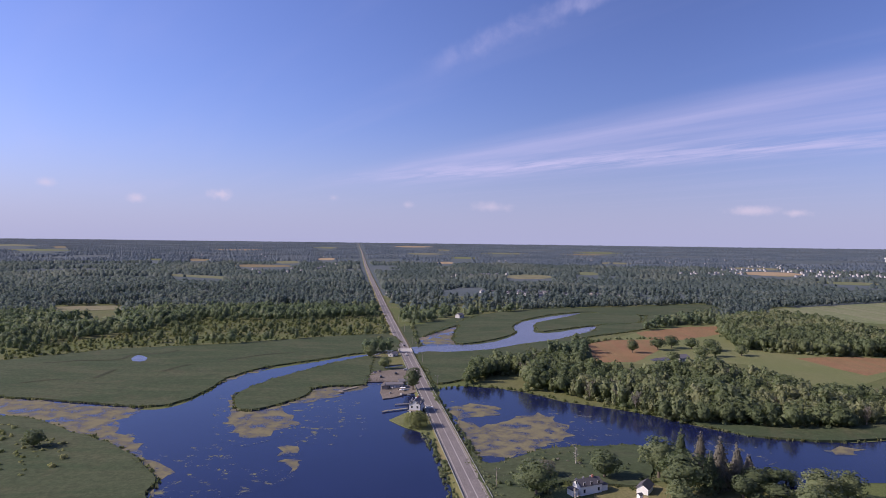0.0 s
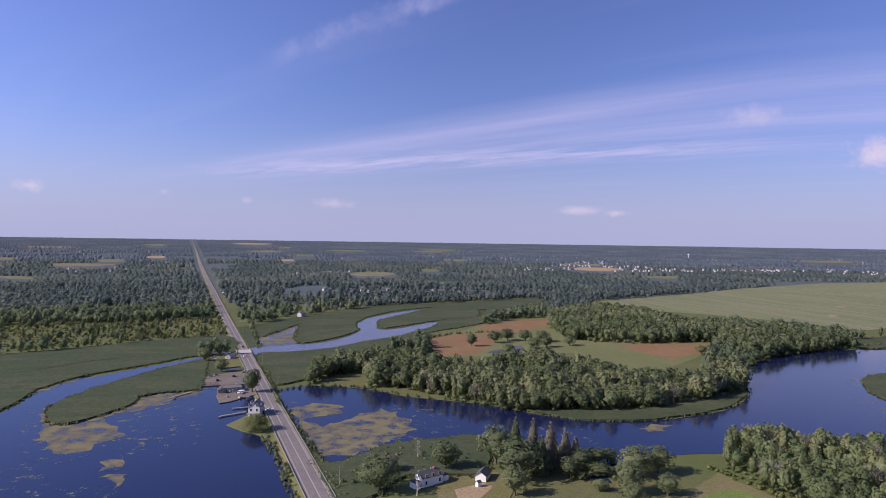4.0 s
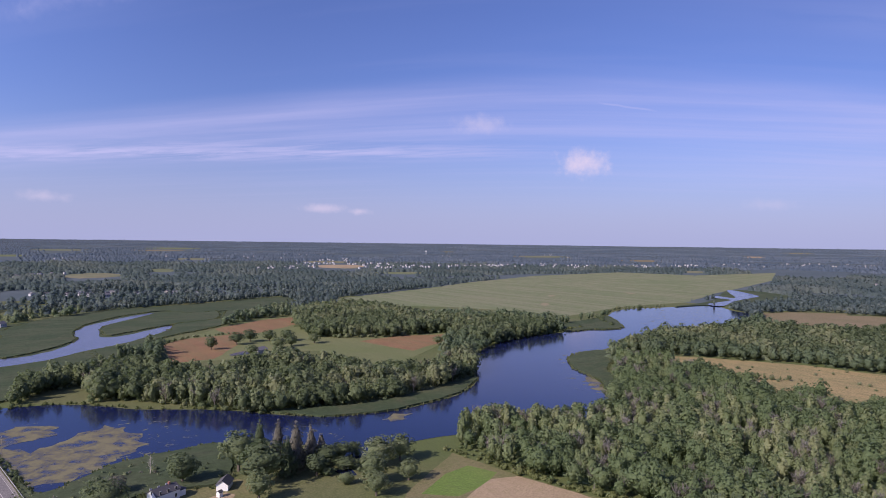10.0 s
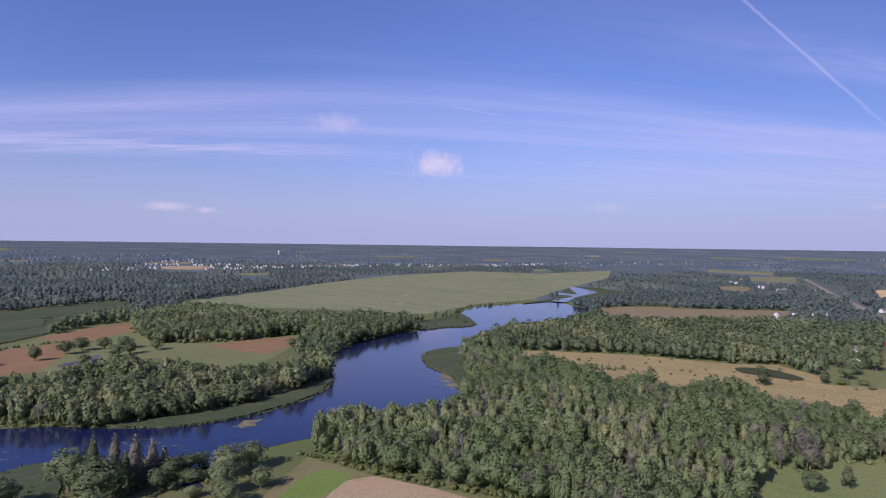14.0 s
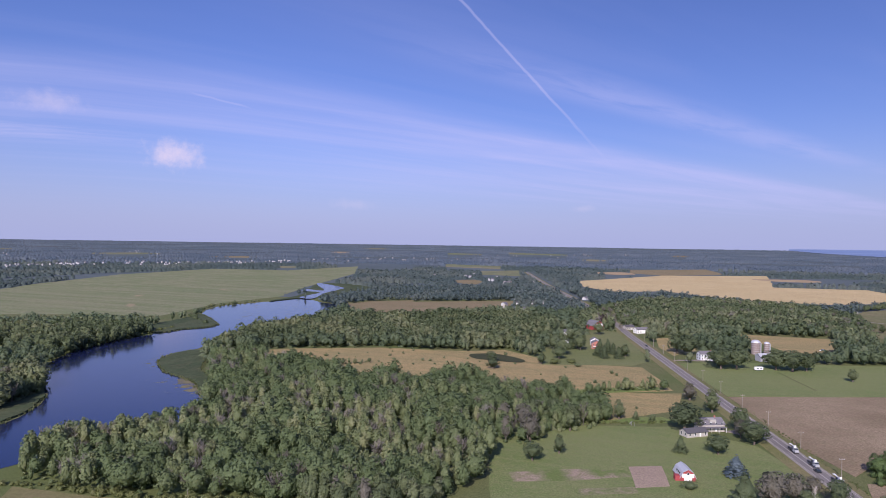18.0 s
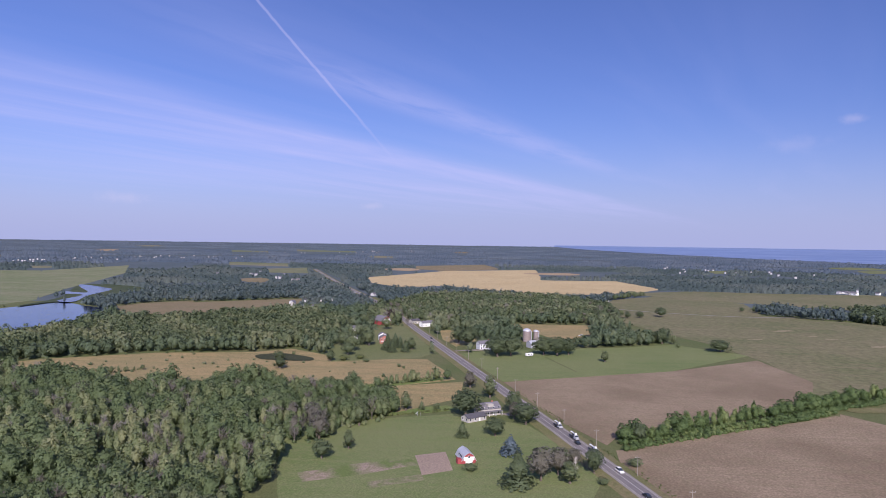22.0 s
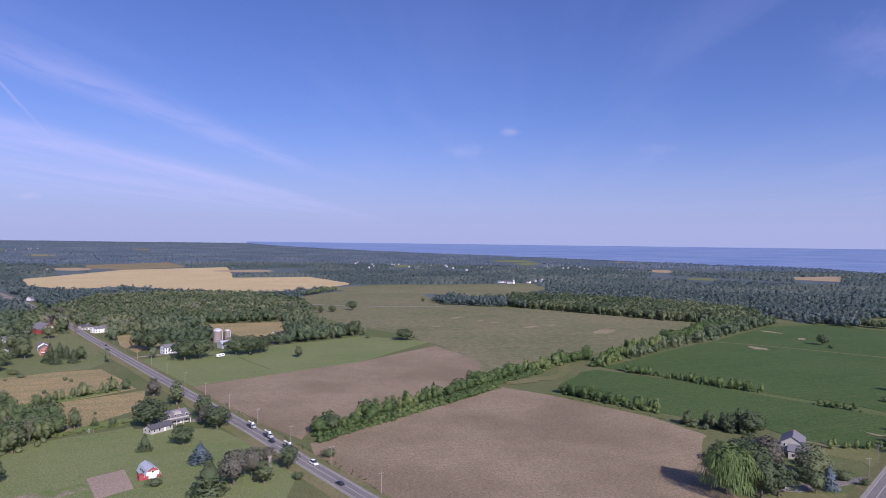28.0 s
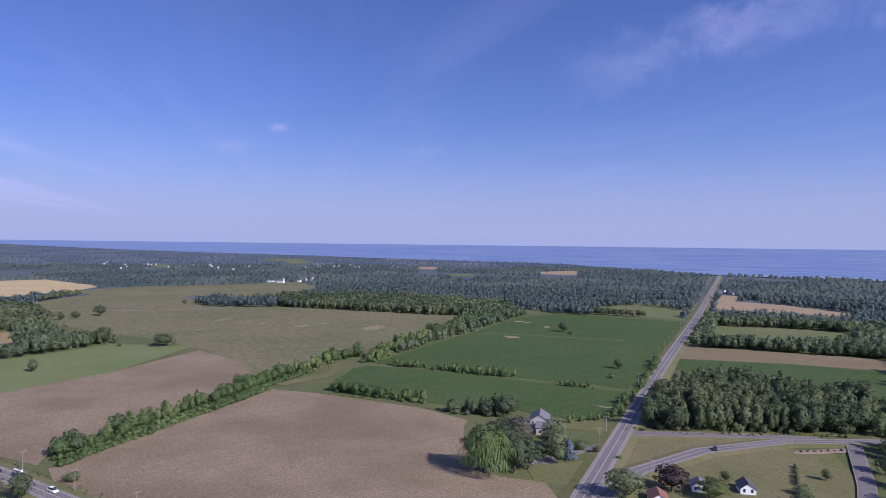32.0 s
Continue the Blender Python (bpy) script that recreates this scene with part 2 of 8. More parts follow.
def leaves(name, dark, mid, light, gaps=0.0, open_share=0.43, grain=0.9):
    """Foliage: tone by the tree's own tint, varied clump by clump."""
    m, k = material(name)
    t = k.add("ShaderNodeAttribute")
    t.attribute_name = "tint"
    a = t.outputs["Fac"]
    n = k.noise(k.pos, 1.3, 4.0, 0.7)
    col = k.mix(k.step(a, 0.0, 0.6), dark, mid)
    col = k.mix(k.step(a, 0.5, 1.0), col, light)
    col = k.mix(k.math("MULTIPLY", k.step(n, 0.4, 0.7), 0.15), col, light)
    mottle = k.step(k.noise(k.pos, grain * 2.5, 4.0, 0.75), 0.32, 0.68, 0.84, 1.16)
    col = k.mix(1.0, col, k.xyz(mottle, mottle, mottle), "MULTIPLY")
    k.link(col, k.b.inputs["Base Color"])
    k.b.inputs["Roughness"].default_value = 0.75
    k.b.inputs["Specular IOR Level"].default_value = 0.2
    # a leaf passes on nearly as much light as it throws back
    glow = k.add("ShaderNodeBsdfTranslucent")
    k.link(k.mix(1.0, col, (0.84, 0.88, 0.72), "MULTIPLY"), glow.inputs["Color"])
    both = k.add("ShaderNodeAddShader")
    k.link(k.b.outputs[0], both.inputs[0])
    k.link(glow.outputs[0], both.inputs[1])
    last = both
    if gaps:
        # light and air between the single leaves of a spray
        holes = k.step(k.noise(k.pos, gaps * 0.7, 3.0, 0.65), open_share - 0.02, open_share + 0.02)
        air = k.add("ShaderNodeBsdfTransparent")
        last = k.add("ShaderNodeMixShader")
        k.link(holes, last.inputs[0])
        k.link(air.outputs[0], last.inputs[1])
        k.link(both.outputs[0], last.inputs[2])
    k.tree.links.new(last.outputs[0], k.out.inputs["Surface"])
    return m


LEAF = leaves("foliage", (0.067, 0.087, 0.043), (0.097, 0.117, 0.060), (0.146, 0.153, 0.085), 5.0)
LEAF_NEAR = leaves("light_mixed_foliage", (0.076, 0.104, 0.047), (0.116, 0.140, 0.068), (0.177, 0.184, 0.099), 5.5)
LEAF_DARK = leaves("dark_foliage", (0.051, 0.068, 0.036), (0.075, 0.095, 0.049), (0.113, 0.128, 0.067), 5.5)
LEAF_BUSH = leaves("shrub_foliage", (0.074, 0.088, 0.034), (0.106, 0.119, 0.046), (0.150, 0.150, 0.070), 6.0)
LEAF_HEDGE = leaves("hedge_foliage", (0.065, 0.098, 0.036), (0.095, 0.130, 0.047), (0.140, 0.168, 0.068), 5.5)
LEAF_GREY = leaves("withered_foliage", (0.092, 0.086, 0.070), (0.128, 0.117, 0.096), (0.168, 0.152, 0.126), 6.0, 0.44)
BARE_TWIGS = leaves("bare_twigs", (0.110, 0.098, 0.085), (0.145, 0.128, 0.112), (0.185, 0.165, 0.147))
LEAF_BLUE = leaves("blue_spruce_foliage", (0.058, 0.081, 0.098), (0.092, 0.119, 0.138), (0.138, 0.161, 0.183))
LEAF_RED = leaves("copper_foliage", (0.031, 0.021, 0.026), (0.044, 0.029, 0.031), (0.070, 0.050, 0.044))
# the haze over a kilometre and more is put into this green as blue
LEAF_FAR = leaves("hazed_far_foliage", (0.057, 0.079, 0.078), (0.074, 0.096, 0.091), (0.096, 0.114, 0.104), 2.4, grain=0.22)
LEAF_MID = leaves("woodland_foliage", (0.064, 0.088, 0.050), (0.088, 0.112, 0.063), (0.124, 0.140, 0.082), 3.2, grain=0.4)
# bluer still: haze of the last kilometres painted into the leaf colour
LEAF_HAZY = leaves("hazed_distant_foliage", (0.068, 0.092, 0.122), (0.083, 0.106, 0.136), (0.100, 0.121, 0.148), grain=0.12)
BARK = plain("bark", (0.12, 0.095, 0.075), 0.95, grain=0.3, scale=2.0)
DEADWOOD = plain("dead_wood", (0.42, 0.38, 0.34), 0.9, grain=0.2)
SOIL = earth("rough_ground", (0.105, 0.128, 0.046), (0.140, 0.140, 0.064), (0.085, 0.100, 0.038), 0.012, 0.25)
GRASS = earth("mown_grass", (0.134, 0.173, 0.061), (0.166, 0.192, 0.075), (0.197, 0.199, 0.094), 0.015, 0.3, (40, 5.0, 0.35))
VERGE = earth("verge_grass", (0.150, 0.150, 0.060), (0.200, 0.168, 0.088), (0.120, 0.132, 0.050), 0.02, 0.35)


def reed_bed(name):
    """A bed of reeds from above: soft drifts of green and olive, brown hollows, fine blades."""
    m, k = material(name)
    drift = k.noise(turned(k, 24, 0.010, 0.028), 1.0, 4.0, 0.6, 1.2)
    col = k.mix(k.step(drift, 0.36, 0.66), (0.055, 0.076, 0.039), (0.079, 0.092, 0.051))
    col = k.mix(k.math("MULTIPLY", k.step(k.noise(k.pos, 0.035, 4.0, 0.6, 0.8), 0.52, 0.74), 0.6), col, (0.096, 0.093, 0.055))
    col = k.mix(k.math("MULTIPLY", k.step(k.noise(turned(k, 10, 0.03, 0.11), 1.0, 3.0, 0.6, 1.5), 0.60, 0.72), 0.55), col, (0.046, 0.051, 0.034))
    blades = k.step(k.noise(k.pos, 0.45, 5.0, 0.8), 0.3, 0.7, 0.74, 1.26)
    k.link(k.mix(1.0, col, k.xyz(blades, blades, blades), "MULTIPLY"), k.b.inputs["Base Color"])
    k.b.inputs["Roughness"].default_value = 0.95
    k.b.inputs["Specular IOR Level"].default_value = 0.1
    bumped(k, k.noise(k.pos, 0.6, 4.0, 0.7), 0.35, 0.5)
    return m


MARSH = reed_bed("reeds")
WET_REED = earth("dark_wet_reeds", (0.040, 0.048, 0.026), (0.055, 0.060, 0.032), (0.070, 0.066, 0.036), 0.05, 0.4)
REED = leaves("reed_blades", (0.050, 0.066, 0.030), (0.070, 0.082, 0.037), (0.098, 0.098, 0.048))
BROWN_FIELD = earth("reddish_stubble", (0.230, 0.122, 0.068), (0.265, 0.150, 0.080), (0.185, 0.150, 0.070), 0.03, 0.3, (70, 6.0, 0.4), speck=0.3)
# floor of the far woods, with blue-grey haze mixed into its tones
HAZED_FLOOR = earth("hazed_woodland_floor", (0.085, 0.108, 0.115), (0.105, 0.125, 0.130), (0.078, 0.098, 0.105), 0.0032, 0.012, speck=0.1)
FARMLAND = earth("patchwork_farmland", (0.150, 0.165, 0.085), (0.215, 0.190, 0.115), (0.120, 0.140, 0.075), 0.0032, 0.012, speck=0.12)
GREEN_FIELD = earth("hay_meadow", (0.147, 0.163, 0.066), (0.176, 0.177, 0.083), (0.128, 0.149, 0.061), 0.012, 0.2, (60, 7.0, 0.4))
OLIVE_FIELD = earth("olive_crop", (0.145, 0.176, 0.080), (0.176, 0.192, 0.098), (0.225, 0.215, 0.130), 0.006, 0.05, (-35, 20.0, 0.75))
OLIVE_EAST = earth("thin_crop", (0.135, 0.142, 0.064), (0.175, 0.162, 0.085), (0.205, 0.172, 0.100), 0.007, 0.03, (-70, 7.0, 0.4), speck=0.2)
TILLED = earth("tilled_earth", (0.200, 0.144, 0.094), (0.290, 0.216, 0.145), (0.215, 0.175, 0.105), 0.013, 0.16, (-68, 1.6, 0.4), bump=0.2, speck=0.2)
STUBBLE = earth("grain_stubble", (0.245, 0.180, 0.110), (0.215, 0.165, 0.095), (0.170, 0.155, 0.075), 0.018, 0.5, (25, 4.0, 0.5))
SOY = earth("soy_rows", (0.052, 0.091, 0.026), (0.064, 0.103, 0.032), (0.081, 0.109, 0.038), 0.010, 0.12, (-62, 3.0, 0.5), speck=0.25)
GOLD = earth("dry_grass", (0.345, 0.250, 0.122), (0.290, 0.224, 0.110), (0.215, 0.190, 0.086), 0.025, 0.16, (25, 9.0, 0.55), speck=0.32)
WHEAT = earth("ripe_wheat", (0.48, 0.36, 0.19), (0.52, 0.40, 0.22), (0.42, 0.32, 0.17), 0.01, 0.08, (10, 15.0, 0.4))
TAN = earth("bare_tan_soil", (0.33, 0.24, 0.15), (0.37, 0.27, 0.17), (0.28, 0.22, 0.12), 0.02, 0.3)
BRIGHT = earth("young_grass", (0.126, 0.197, 0.044), (0.153, 0.205, 0.055), (0.117, 0.156, 0.050), 0.03, 0.3)
BRIGHT_WEED = earth("tall_weeds", (0.125, 0.185, 0.05), (0.16, 0.195, 0.065), (0.10, 0.145, 0.045), 0.03, 0.35)
PATCHY = earth("patchy_garden", (0.125, 0.165, 0.052), (0.30, 0.23, 0.175), (0.15, 0.165, 0.065), 0.06, 0.35)
DIRT = earth("garden_dirt", (0.31, 0.23, 0.18), (0.35, 0.26, 0.20), (0.25, 0.21, 0.14), 0.05, 0.6)
GRAVEL = earth("gravel", (0.20, 0.175, 0.155), (0.245, 0.21, 0.185), (0.16, 0.145, 0.12), 0.04, 0.8)
ASPHALT = earth("worn_asphalt", (0.185, 0.165, 0.16), (0.22, 0.195, 0.185), (0.15, 0.135, 0.13), 0.03, 0.5, rough=0.85, bump=0.1)
SHOULDER = earth("road_shoulder", (0.27, 0.24, 0.215), (0.30, 0.265, 0.235), (0.22, 0.205, 0.17), 0.04, 0.6)
PAINT = plain("road_paint", (0.50, 0.46, 0.42), 0.7, grain=0.25, scale=0.6)
WHITE = plain("white_paint", (0.80, 0.79, 0.77), 0.6, grain=0.06, scale=0.8)


def water(name, deep, rough, ripple):
    m, k = material(name)
    n = k.noise(k.pos, 0.03, 3.0)
    k.link(k.mix(n, deep, tuple(v * 1.5 for v in deep)), k.b.inputs["Base Color"])
    k.b.inputs["Roughness"].default_value, k.b.inputs["IOR"].default_value = rough, 1.33
    bumped(k, k.noise(k.pos, 1.2, 3.0, 0.6), ripple, 0.05)
    return m, k


WATER, _ = water("lake_water", (0.008, 0.012, 0.045), 0.10, 0.25)
CREEK_WATER, _ = water("creek_water", (0.085, 0.09, 0.13), 0.2, 0.35)
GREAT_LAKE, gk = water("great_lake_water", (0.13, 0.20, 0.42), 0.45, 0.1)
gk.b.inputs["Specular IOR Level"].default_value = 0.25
# pale streaks of reflected sky and haze, painted as base colour
sheen_bands = gk.noise(turned(gk, 38, 0.0035, 0.0003), 1.0, 4.0, 0.6)
gk.link(gk.mix(gk.step(sheen_bands, 0.35, 0.65), (0.125, 0.185, 0.34), (0.25, 0.31, 0.46)), gk.b.inputs["Base Color"])


def scum(name, a, b, lo, hi, scale):
    """Floating weed with open water showing between the mats."""
    m, k = water(name, (0.008, 0.012, 0.045), 0.10, 0.25)
    f = k.step(k.math("ADD", k.math("MULTIPLY", k.noise(k.pos, scale, 6.0, 0.62, 0.4), 0.75), k.math("MULTIPLY", k.noise(k.pos, scale * 7, 4.0, 0.6), 0.25)), lo, hi)
    base = k.b.inputs["Base Color"].links[0].from_socket
    k.link(k.mix(f, base, k.mix(k.noise(k.pos, 0.15, 3.0), a, b)), k.b.inputs["Base Color"])
    k.link(k.step(f, 0.0, 1.0, 0.10, 0.9), k.b.inputs["Roughness"])
    k.link(k.step(f, 0.0, 1.0, 0.5, 0.1), k.b.inputs["Specular IOR Level"])
    return m


ALGAE_MAT = scum("floating_algae", (0.205, 0.190, 0.108), (0.185, 0.160, 0.105), 0.34, 0.58, 0.11)
PADS = scum("lily_pads", (0.20, 0.19, 0.11), (0.17, 0.17, 0.10), 0.56, 0.64, 0.16)
MUD = scum("muddy_shallows", (0.20, 0.17, 0.13), (0.25, 0.21, 0.16), 0.36, 0.62, 0.03)

# ---- the plan: outlines in metres, camera over the origin ----
WEST_LAKE = [(5, 263), (-3, 330), (-17, 439), (-32, 549), (-35, 602), (-70, 591), (-103, 555), (-135, 516), (-153, 479), (-152, 443), (-158, 404), (-174, 392), (-219, 402), (-268, 410), (-340, 413), (-302, 346), (-183, 223), (-89, 202), (-30, 204), (9, 208)]
RIVER_EAST = [(-32, 635), (5, 655), (38, 665), (65, 700), (80, 745), (85, 805), (105, 860), (160, 935), (200, 970), (165, 915), (125, 850), (110, 800), (105, 755), (130, 760), (195, 830), (170, 765), (120, 700), (83, 673), (47, 634), (9, 615), (-24, 603)]
MUD_POOL = [(-26, 663), (-15, 730), (15, 800), (10, 715), (13, 674), (-1, 658)]
EAST_LAKE = [(-1, 456), (27, 465), (53, 453), (78, 425), (103, 410), (125, 392), (158, 357), (199, 344), (233, 349), (266, 361), (297, 385), (334, 436), (388, 496), (465, 540), (545, 550), (660, 565), (635, 550), (710, 630), (815, 695), (930, 685), (1020, 685), (960, 600), (925, 548), (755, 502), (625, 492), (565, 480), (505, 445), (431, 425), (395, 383), (380, 347), (352, 308), (326, 282), (290, 265), (266, 274), (231, 281), (197, 285), (167, 284), (139, 269), (128, 267), (134, 257), (142, 302), (137, 326), (100, 332), (76, 333), (49, 326), (21, 304), (12, 340)]
CREEK = [(1020, 685), (1135, 715), (1155, 770), (1200, 790), (1190, 740), (1350, 860), (1365, 850), (1285, 750), (1220, 725), (1115, 695), (1010, 650)]
MARSH_NORTH = [(-362, 420), (-274, 418), (-223, 409), (-177, 398), (-160, 411), (-154, 448), (-154, 483), (-137, 525), (-104, 563), (-71, 599), (-39, 621), (-55, 715), (-105, 705), (-205, 641), (-293, 601), (-353, 540), (-431, 499)]
MARSH_ISLAND = [(-131, 432), (-123, 471), (-98, 528), (-68, 576), (-59, 583), (-55, 524), (-53, 468), (-70, 463), (-87, 452), (-86, 435), (-99, 406), (-112, 393), (-121, 400)]
MARSH_SW = [(-323, 374), (-244, 373), (-222, 368), (-187, 343), (-157, 323), (-133, 299), (-119, 279), (-113, 259), (-100, 206), (-176, 204)]
MARSH_EAST = [(-20, 710), (50, 915), (145, 1020), (280, 1065), (435, 1130), (385, 1005), (250, 940), (215, 985), (160, 950), (110, 880), (85, 810), (80, 745), (60, 705), (39, 676), (15, 663), (15, 740), (20, 810)]
MARSH_EAST_IN = [(120, 840), (165, 905), (205, 960), (275, 980), (250, 860), (195, 830), (130, 775), (110, 765)]
MARSH_SOUTH = [(-21, 597), (9, 609), (46, 624), (84, 658), (76, 614), (33, 567), (20, 496), (0, 475), (-7, 490)]
MARSH_LOWER = [(14, 322), (22, 303), (49, 323), (75, 330), (100, 329), (85, 279), (52, 281), (38, 264), (22, 253), (17, 283)]
REED_SHORE = [(163, 353), (199, 344), (234, 351), (267, 363), (296, 385), (303, 398), (272, 389), (222, 370), (181, 368), (142, 380)]
MARSH_SPIT = [(431, 425), (395, 383), (380, 347), (352, 308), (372, 316), (414, 367), (473, 412), (478, 438)]
MARSH_FAR = [(640, 545), (720, 640), (680, 625), (585, 600), (555, 555), (590, 550)]
MARSH_CREEK = [(930, 685), (1080, 720), (1350, 860), (1395, 825), (1340, 710), (1200, 635), (1055, 620), (1015, 675)]
ALGAE = [
    [(-272, 415), (-220, 404), (-174, 392), (-176, 381), (-168, 352), (-151, 333), (-132, 303), (-120, 298), (-113, 279), (-112, 259), (-119, 279), (-133, 299), (-157, 323), (-187, 343), (-222, 368), (-244, 374)],
    [(-131, 432), (-112, 393), (-99, 406), (-86, 433), (-87, 452), (-55, 468), (-58, 445), (-78, 420), (-95, 404), (-81, 373), (-87, 345), (-100, 340), (-118, 371), (-129, 414)],
    [(-78, 322), (-69, 332), (-67, 318), (-72, 311)],
    [(-72, 306), (-66, 308), (-61, 291), (-67, 293)],
    [(7, 407), (31, 411), (33, 391), (13, 378), (22, 366), (38, 379), (56, 396), (68, 368), (63, 342), (43, 323), (24, 315), (14, 326), (12, 350)],
    [(-161, 478), (-146, 542), (-135, 535), (-152, 475)],
    [(-21, 671), (10, 740), (14, 674), (-1, 655)],
    [(194, 336), (207, 333), (200, 325), (192, 327)],
    [(382, 359), (399, 353), (341, 299), (354, 324)],
]
FIELD_BROWN = [
    [(140, 667), (170, 700), (225, 710), (207, 641), (165, 572), (132, 570)],
    [(220, 765), (290, 820), (360, 840), (325, 770), (260, 715), (220, 700)],
    [(315, 603), (375, 615), (425, 600), (393, 562), (331, 525)],
]
FIELD_PLATEAU = [(140, 667), (170, 700), (230, 775), (295, 835), (365, 850), (305, 680), (340, 625), (430, 610), (389, 556), (300, 484), (269, 485), (260, 564), (224, 588), (178, 563), (131, 564)]
LAWN_SHORE = [(62, 491), (91, 504), (85, 457), (54, 456)]
FIELD_OLIVE_W = [(500, 1060), (710, 1175), (1000, 1335), (1320, 1445), (1670, 1440), (1760, 1230), (1490, 1025), (1035, 730), (860, 730), (675, 670), (655, 760), (610, 845), (505, 945)]
FIELD_TAN_N = [(965, 560), (1070, 460), (1165, 330), (1080, 310), (955, 375), (855, 420), (880, 500)]
FIELD_GOLD = [(482, 414), (534, 364), (576, 294), (594, 211), (618, 185), (570, 120), (580, 54), (496, 25), (469, 66), (443, 116), (430, 152), (416, 204), (430, 264), (455, 350)]
FIELD_GOLD_S = [(428, 118), (467, 70), (489, 20), (436, 20), (394, 55), (409, 107)]
LAWN = [(344, 109), (378, 66), (396, 23), (375, -22), (337, -38), (295, -48), (248, -35), (216, 68), (293, 94)]
DIRT_SQUARE = [(316, 35), (323, 21), (297, 16), (289, 29)]
DIRT_ROWS = [
    [(287, 83), (301, 57), (311, 37), (304, 33), (287, 55), (276, 77)],
    [(277, 53), (290, 30), (283, 28), (271, 49)],
]
FIELD_SOUTHWEST = [(142, 228), (187, 260), (190, 231), (199, 194), (208, 163), (186, 136), (109, 194)]
FIELD_BRIGHT = [(146, 224), (167, 237), (182, 241), (187, 227), (173, 217), (156, 214)]
FIELD_TAN_SW = [(156, 210), (180, 222), (192, 218), (199, 191), (202, 167), (179, 155), (147, 178)]
MEADOW_FARM = [(610, 34), (642, -8), (649, -42), (678, -130), (705, -185), (646, -240), (554, -145), (494, -10), (551, 9)]
FARM_YARD_TAN = [
    [(854, -16), (859, -124), (751, -112), (721, -69), (775, -50)],
    [(775, 60), (790, 25), (700, 15), (655, 34), (705, 50)],
]
FIELD_BROWN_N = [(492, -10), (554, -145), (619, -236), (524, -241), (446, -206), (402, -127), (369, -71), (342, -59), (404, -32)]
FIELD_OLIVE_E = [(1040, -150), (1275, -225), (1395, -340), (1245, -450), (1030, -400), (955, -495), (840, -575), (695, -640), (605, -530), (533, -366), (524, -342), (474, -218), (606, -242), (720, -225), (840, -185)]
FIELD_BROWN_S = [(334, -62), (353, -93), (379, -138), (420, -207), (395, -229), (338, -248), (281, -261), (258, -229), (250, -209), (236, -206), (181, -211), (149, -176), (246, -56)]
FIELD_GREEN_A = [(466, -351), (555, -515), (645, -695), (640, -785), (475, -840), (400, -690), (288, -454), (274, -407), (324, -400), (360, -377), (421, -348)]
FIELD_GREEN_B = [(428, -263), (459, -314), (428, -331), (347, -363), (308, -381), (271, -399), (235, -321), (261, -302), (306, -305), (333, -285), (373, -278)]
FIELD_GREEN_C = [(565, -840), (680, -900), (660, -1010), (565, -990), (495, -860)]
FIELD_WHEAT = [(1820, 340), (2180, 150), (2310, -150), (1830, -135), (1840, -335), (1585, -390), (1490, -320), (1385, -180), (1395, -80), (1585, 110), (1515, 205), (1625, 290)]
FIELD_WHEAT_BROWN = [(2410, 290), (2600, 30), (2320, -30), (2180, 150), (2250, 250)]
FIELD_R1_TAN = [(355, -630), (275, -675), (190, -710), (172, -646), (247, -611), (323, -558)]
FIELD_R1_GREEN = [(321, -555), (246, -608), (171, -640), (137, -515), (165, -519), (252, -520), (294, -504)]
FIELD_R2 = [(430, -825), (335, -890), (285, -885), (270, -835), (315, -785), (385, -740)]
FIELD_R3 = [(700, -1375), (660, -1380), (605, -1240), (520, -1240), (380, -1170), (360, -1110), (480, -1080), (545, -1050)]
FIELD_R4 = [(1500, -1690), (1460, -1870), (1310, -1670), (1410, -1620)]
FIELD_FAR = [
    [(2430, 970), (2410, 730), (2240, 690), (2260, 900)],
    [(3430, 1360), (3410, 1150), (3280, 1110), (3250, 1280)],
    [(3690, 1090), (3630, 740), (3490, 710), (3480, 1020)],
    [(2100, 710), (2200, 610), (1930, 530), (1930, 650)],
    [(-725, 1790), (-555, 1730), (-535, 1650), (-690, 1710)],
    [(-560, 970), (-485, 1000), (-435, 945), (-520, 910)],
    [(1475, -650), (1515, -810), (1375, -745), (1325, -595)],
]
TRI_GRASS = [(204, -303), (163, -350), (175, -303), (175, -265), (180, -259)]
LAWN_JUNCTION = [(167, -252), (164, -305), (151, -341), (127, -363), (112, -341), (89, -296), (75, -248), (137, -171), (171, -234)]
SHRUB_NW = [(-353, 540), (-293, 601), (-207, 648), (-105, 705), (-55, 725), (-75, 900), (-185, 835), (-305, 840), (-315, 710), (-370, 645), (-379, 579)]
SHORE = [(4870, -440), (4380, -600), (3740, -970), (3190, -1340), (2700, -1680), (2180, -1920), (1730, -2130), (1400, -2040), (1020, -2020), (610, -2120), (250, -2290)]
YARD_HAMLET = [(600, 150), (556, 132), (585, 62), (616, 50), (735, 82), (890, 116), (870, 128), (790, 132), (715, 134), (680, 150)]
POND_DARK = [(577, 204), (590, 185), (571, 153), (556, 151), (555, 178), (560, 196)]
WOOD_PLATEAU_S = [(17, 467), (36, 499), (61, 509), (58, 458), (80, 444), (118, 397), (134, 377), (181, 368), (220, 368), (276, 387), (307, 401), (345, 445), (355, 467), (290, 436), (237, 428), (229, 486), (202, 529), (155, 491), (122, 500), (110, 525), (98, 558), (60, 540), (25, 524)]
WOOD_PLATEAU_N = [(285, 650), (340, 615), (430, 610), (391, 507), (540, 555), (560, 575), (545, 655), (475, 695), (485, 850), (450, 920), (395, 895), (315, 775)]
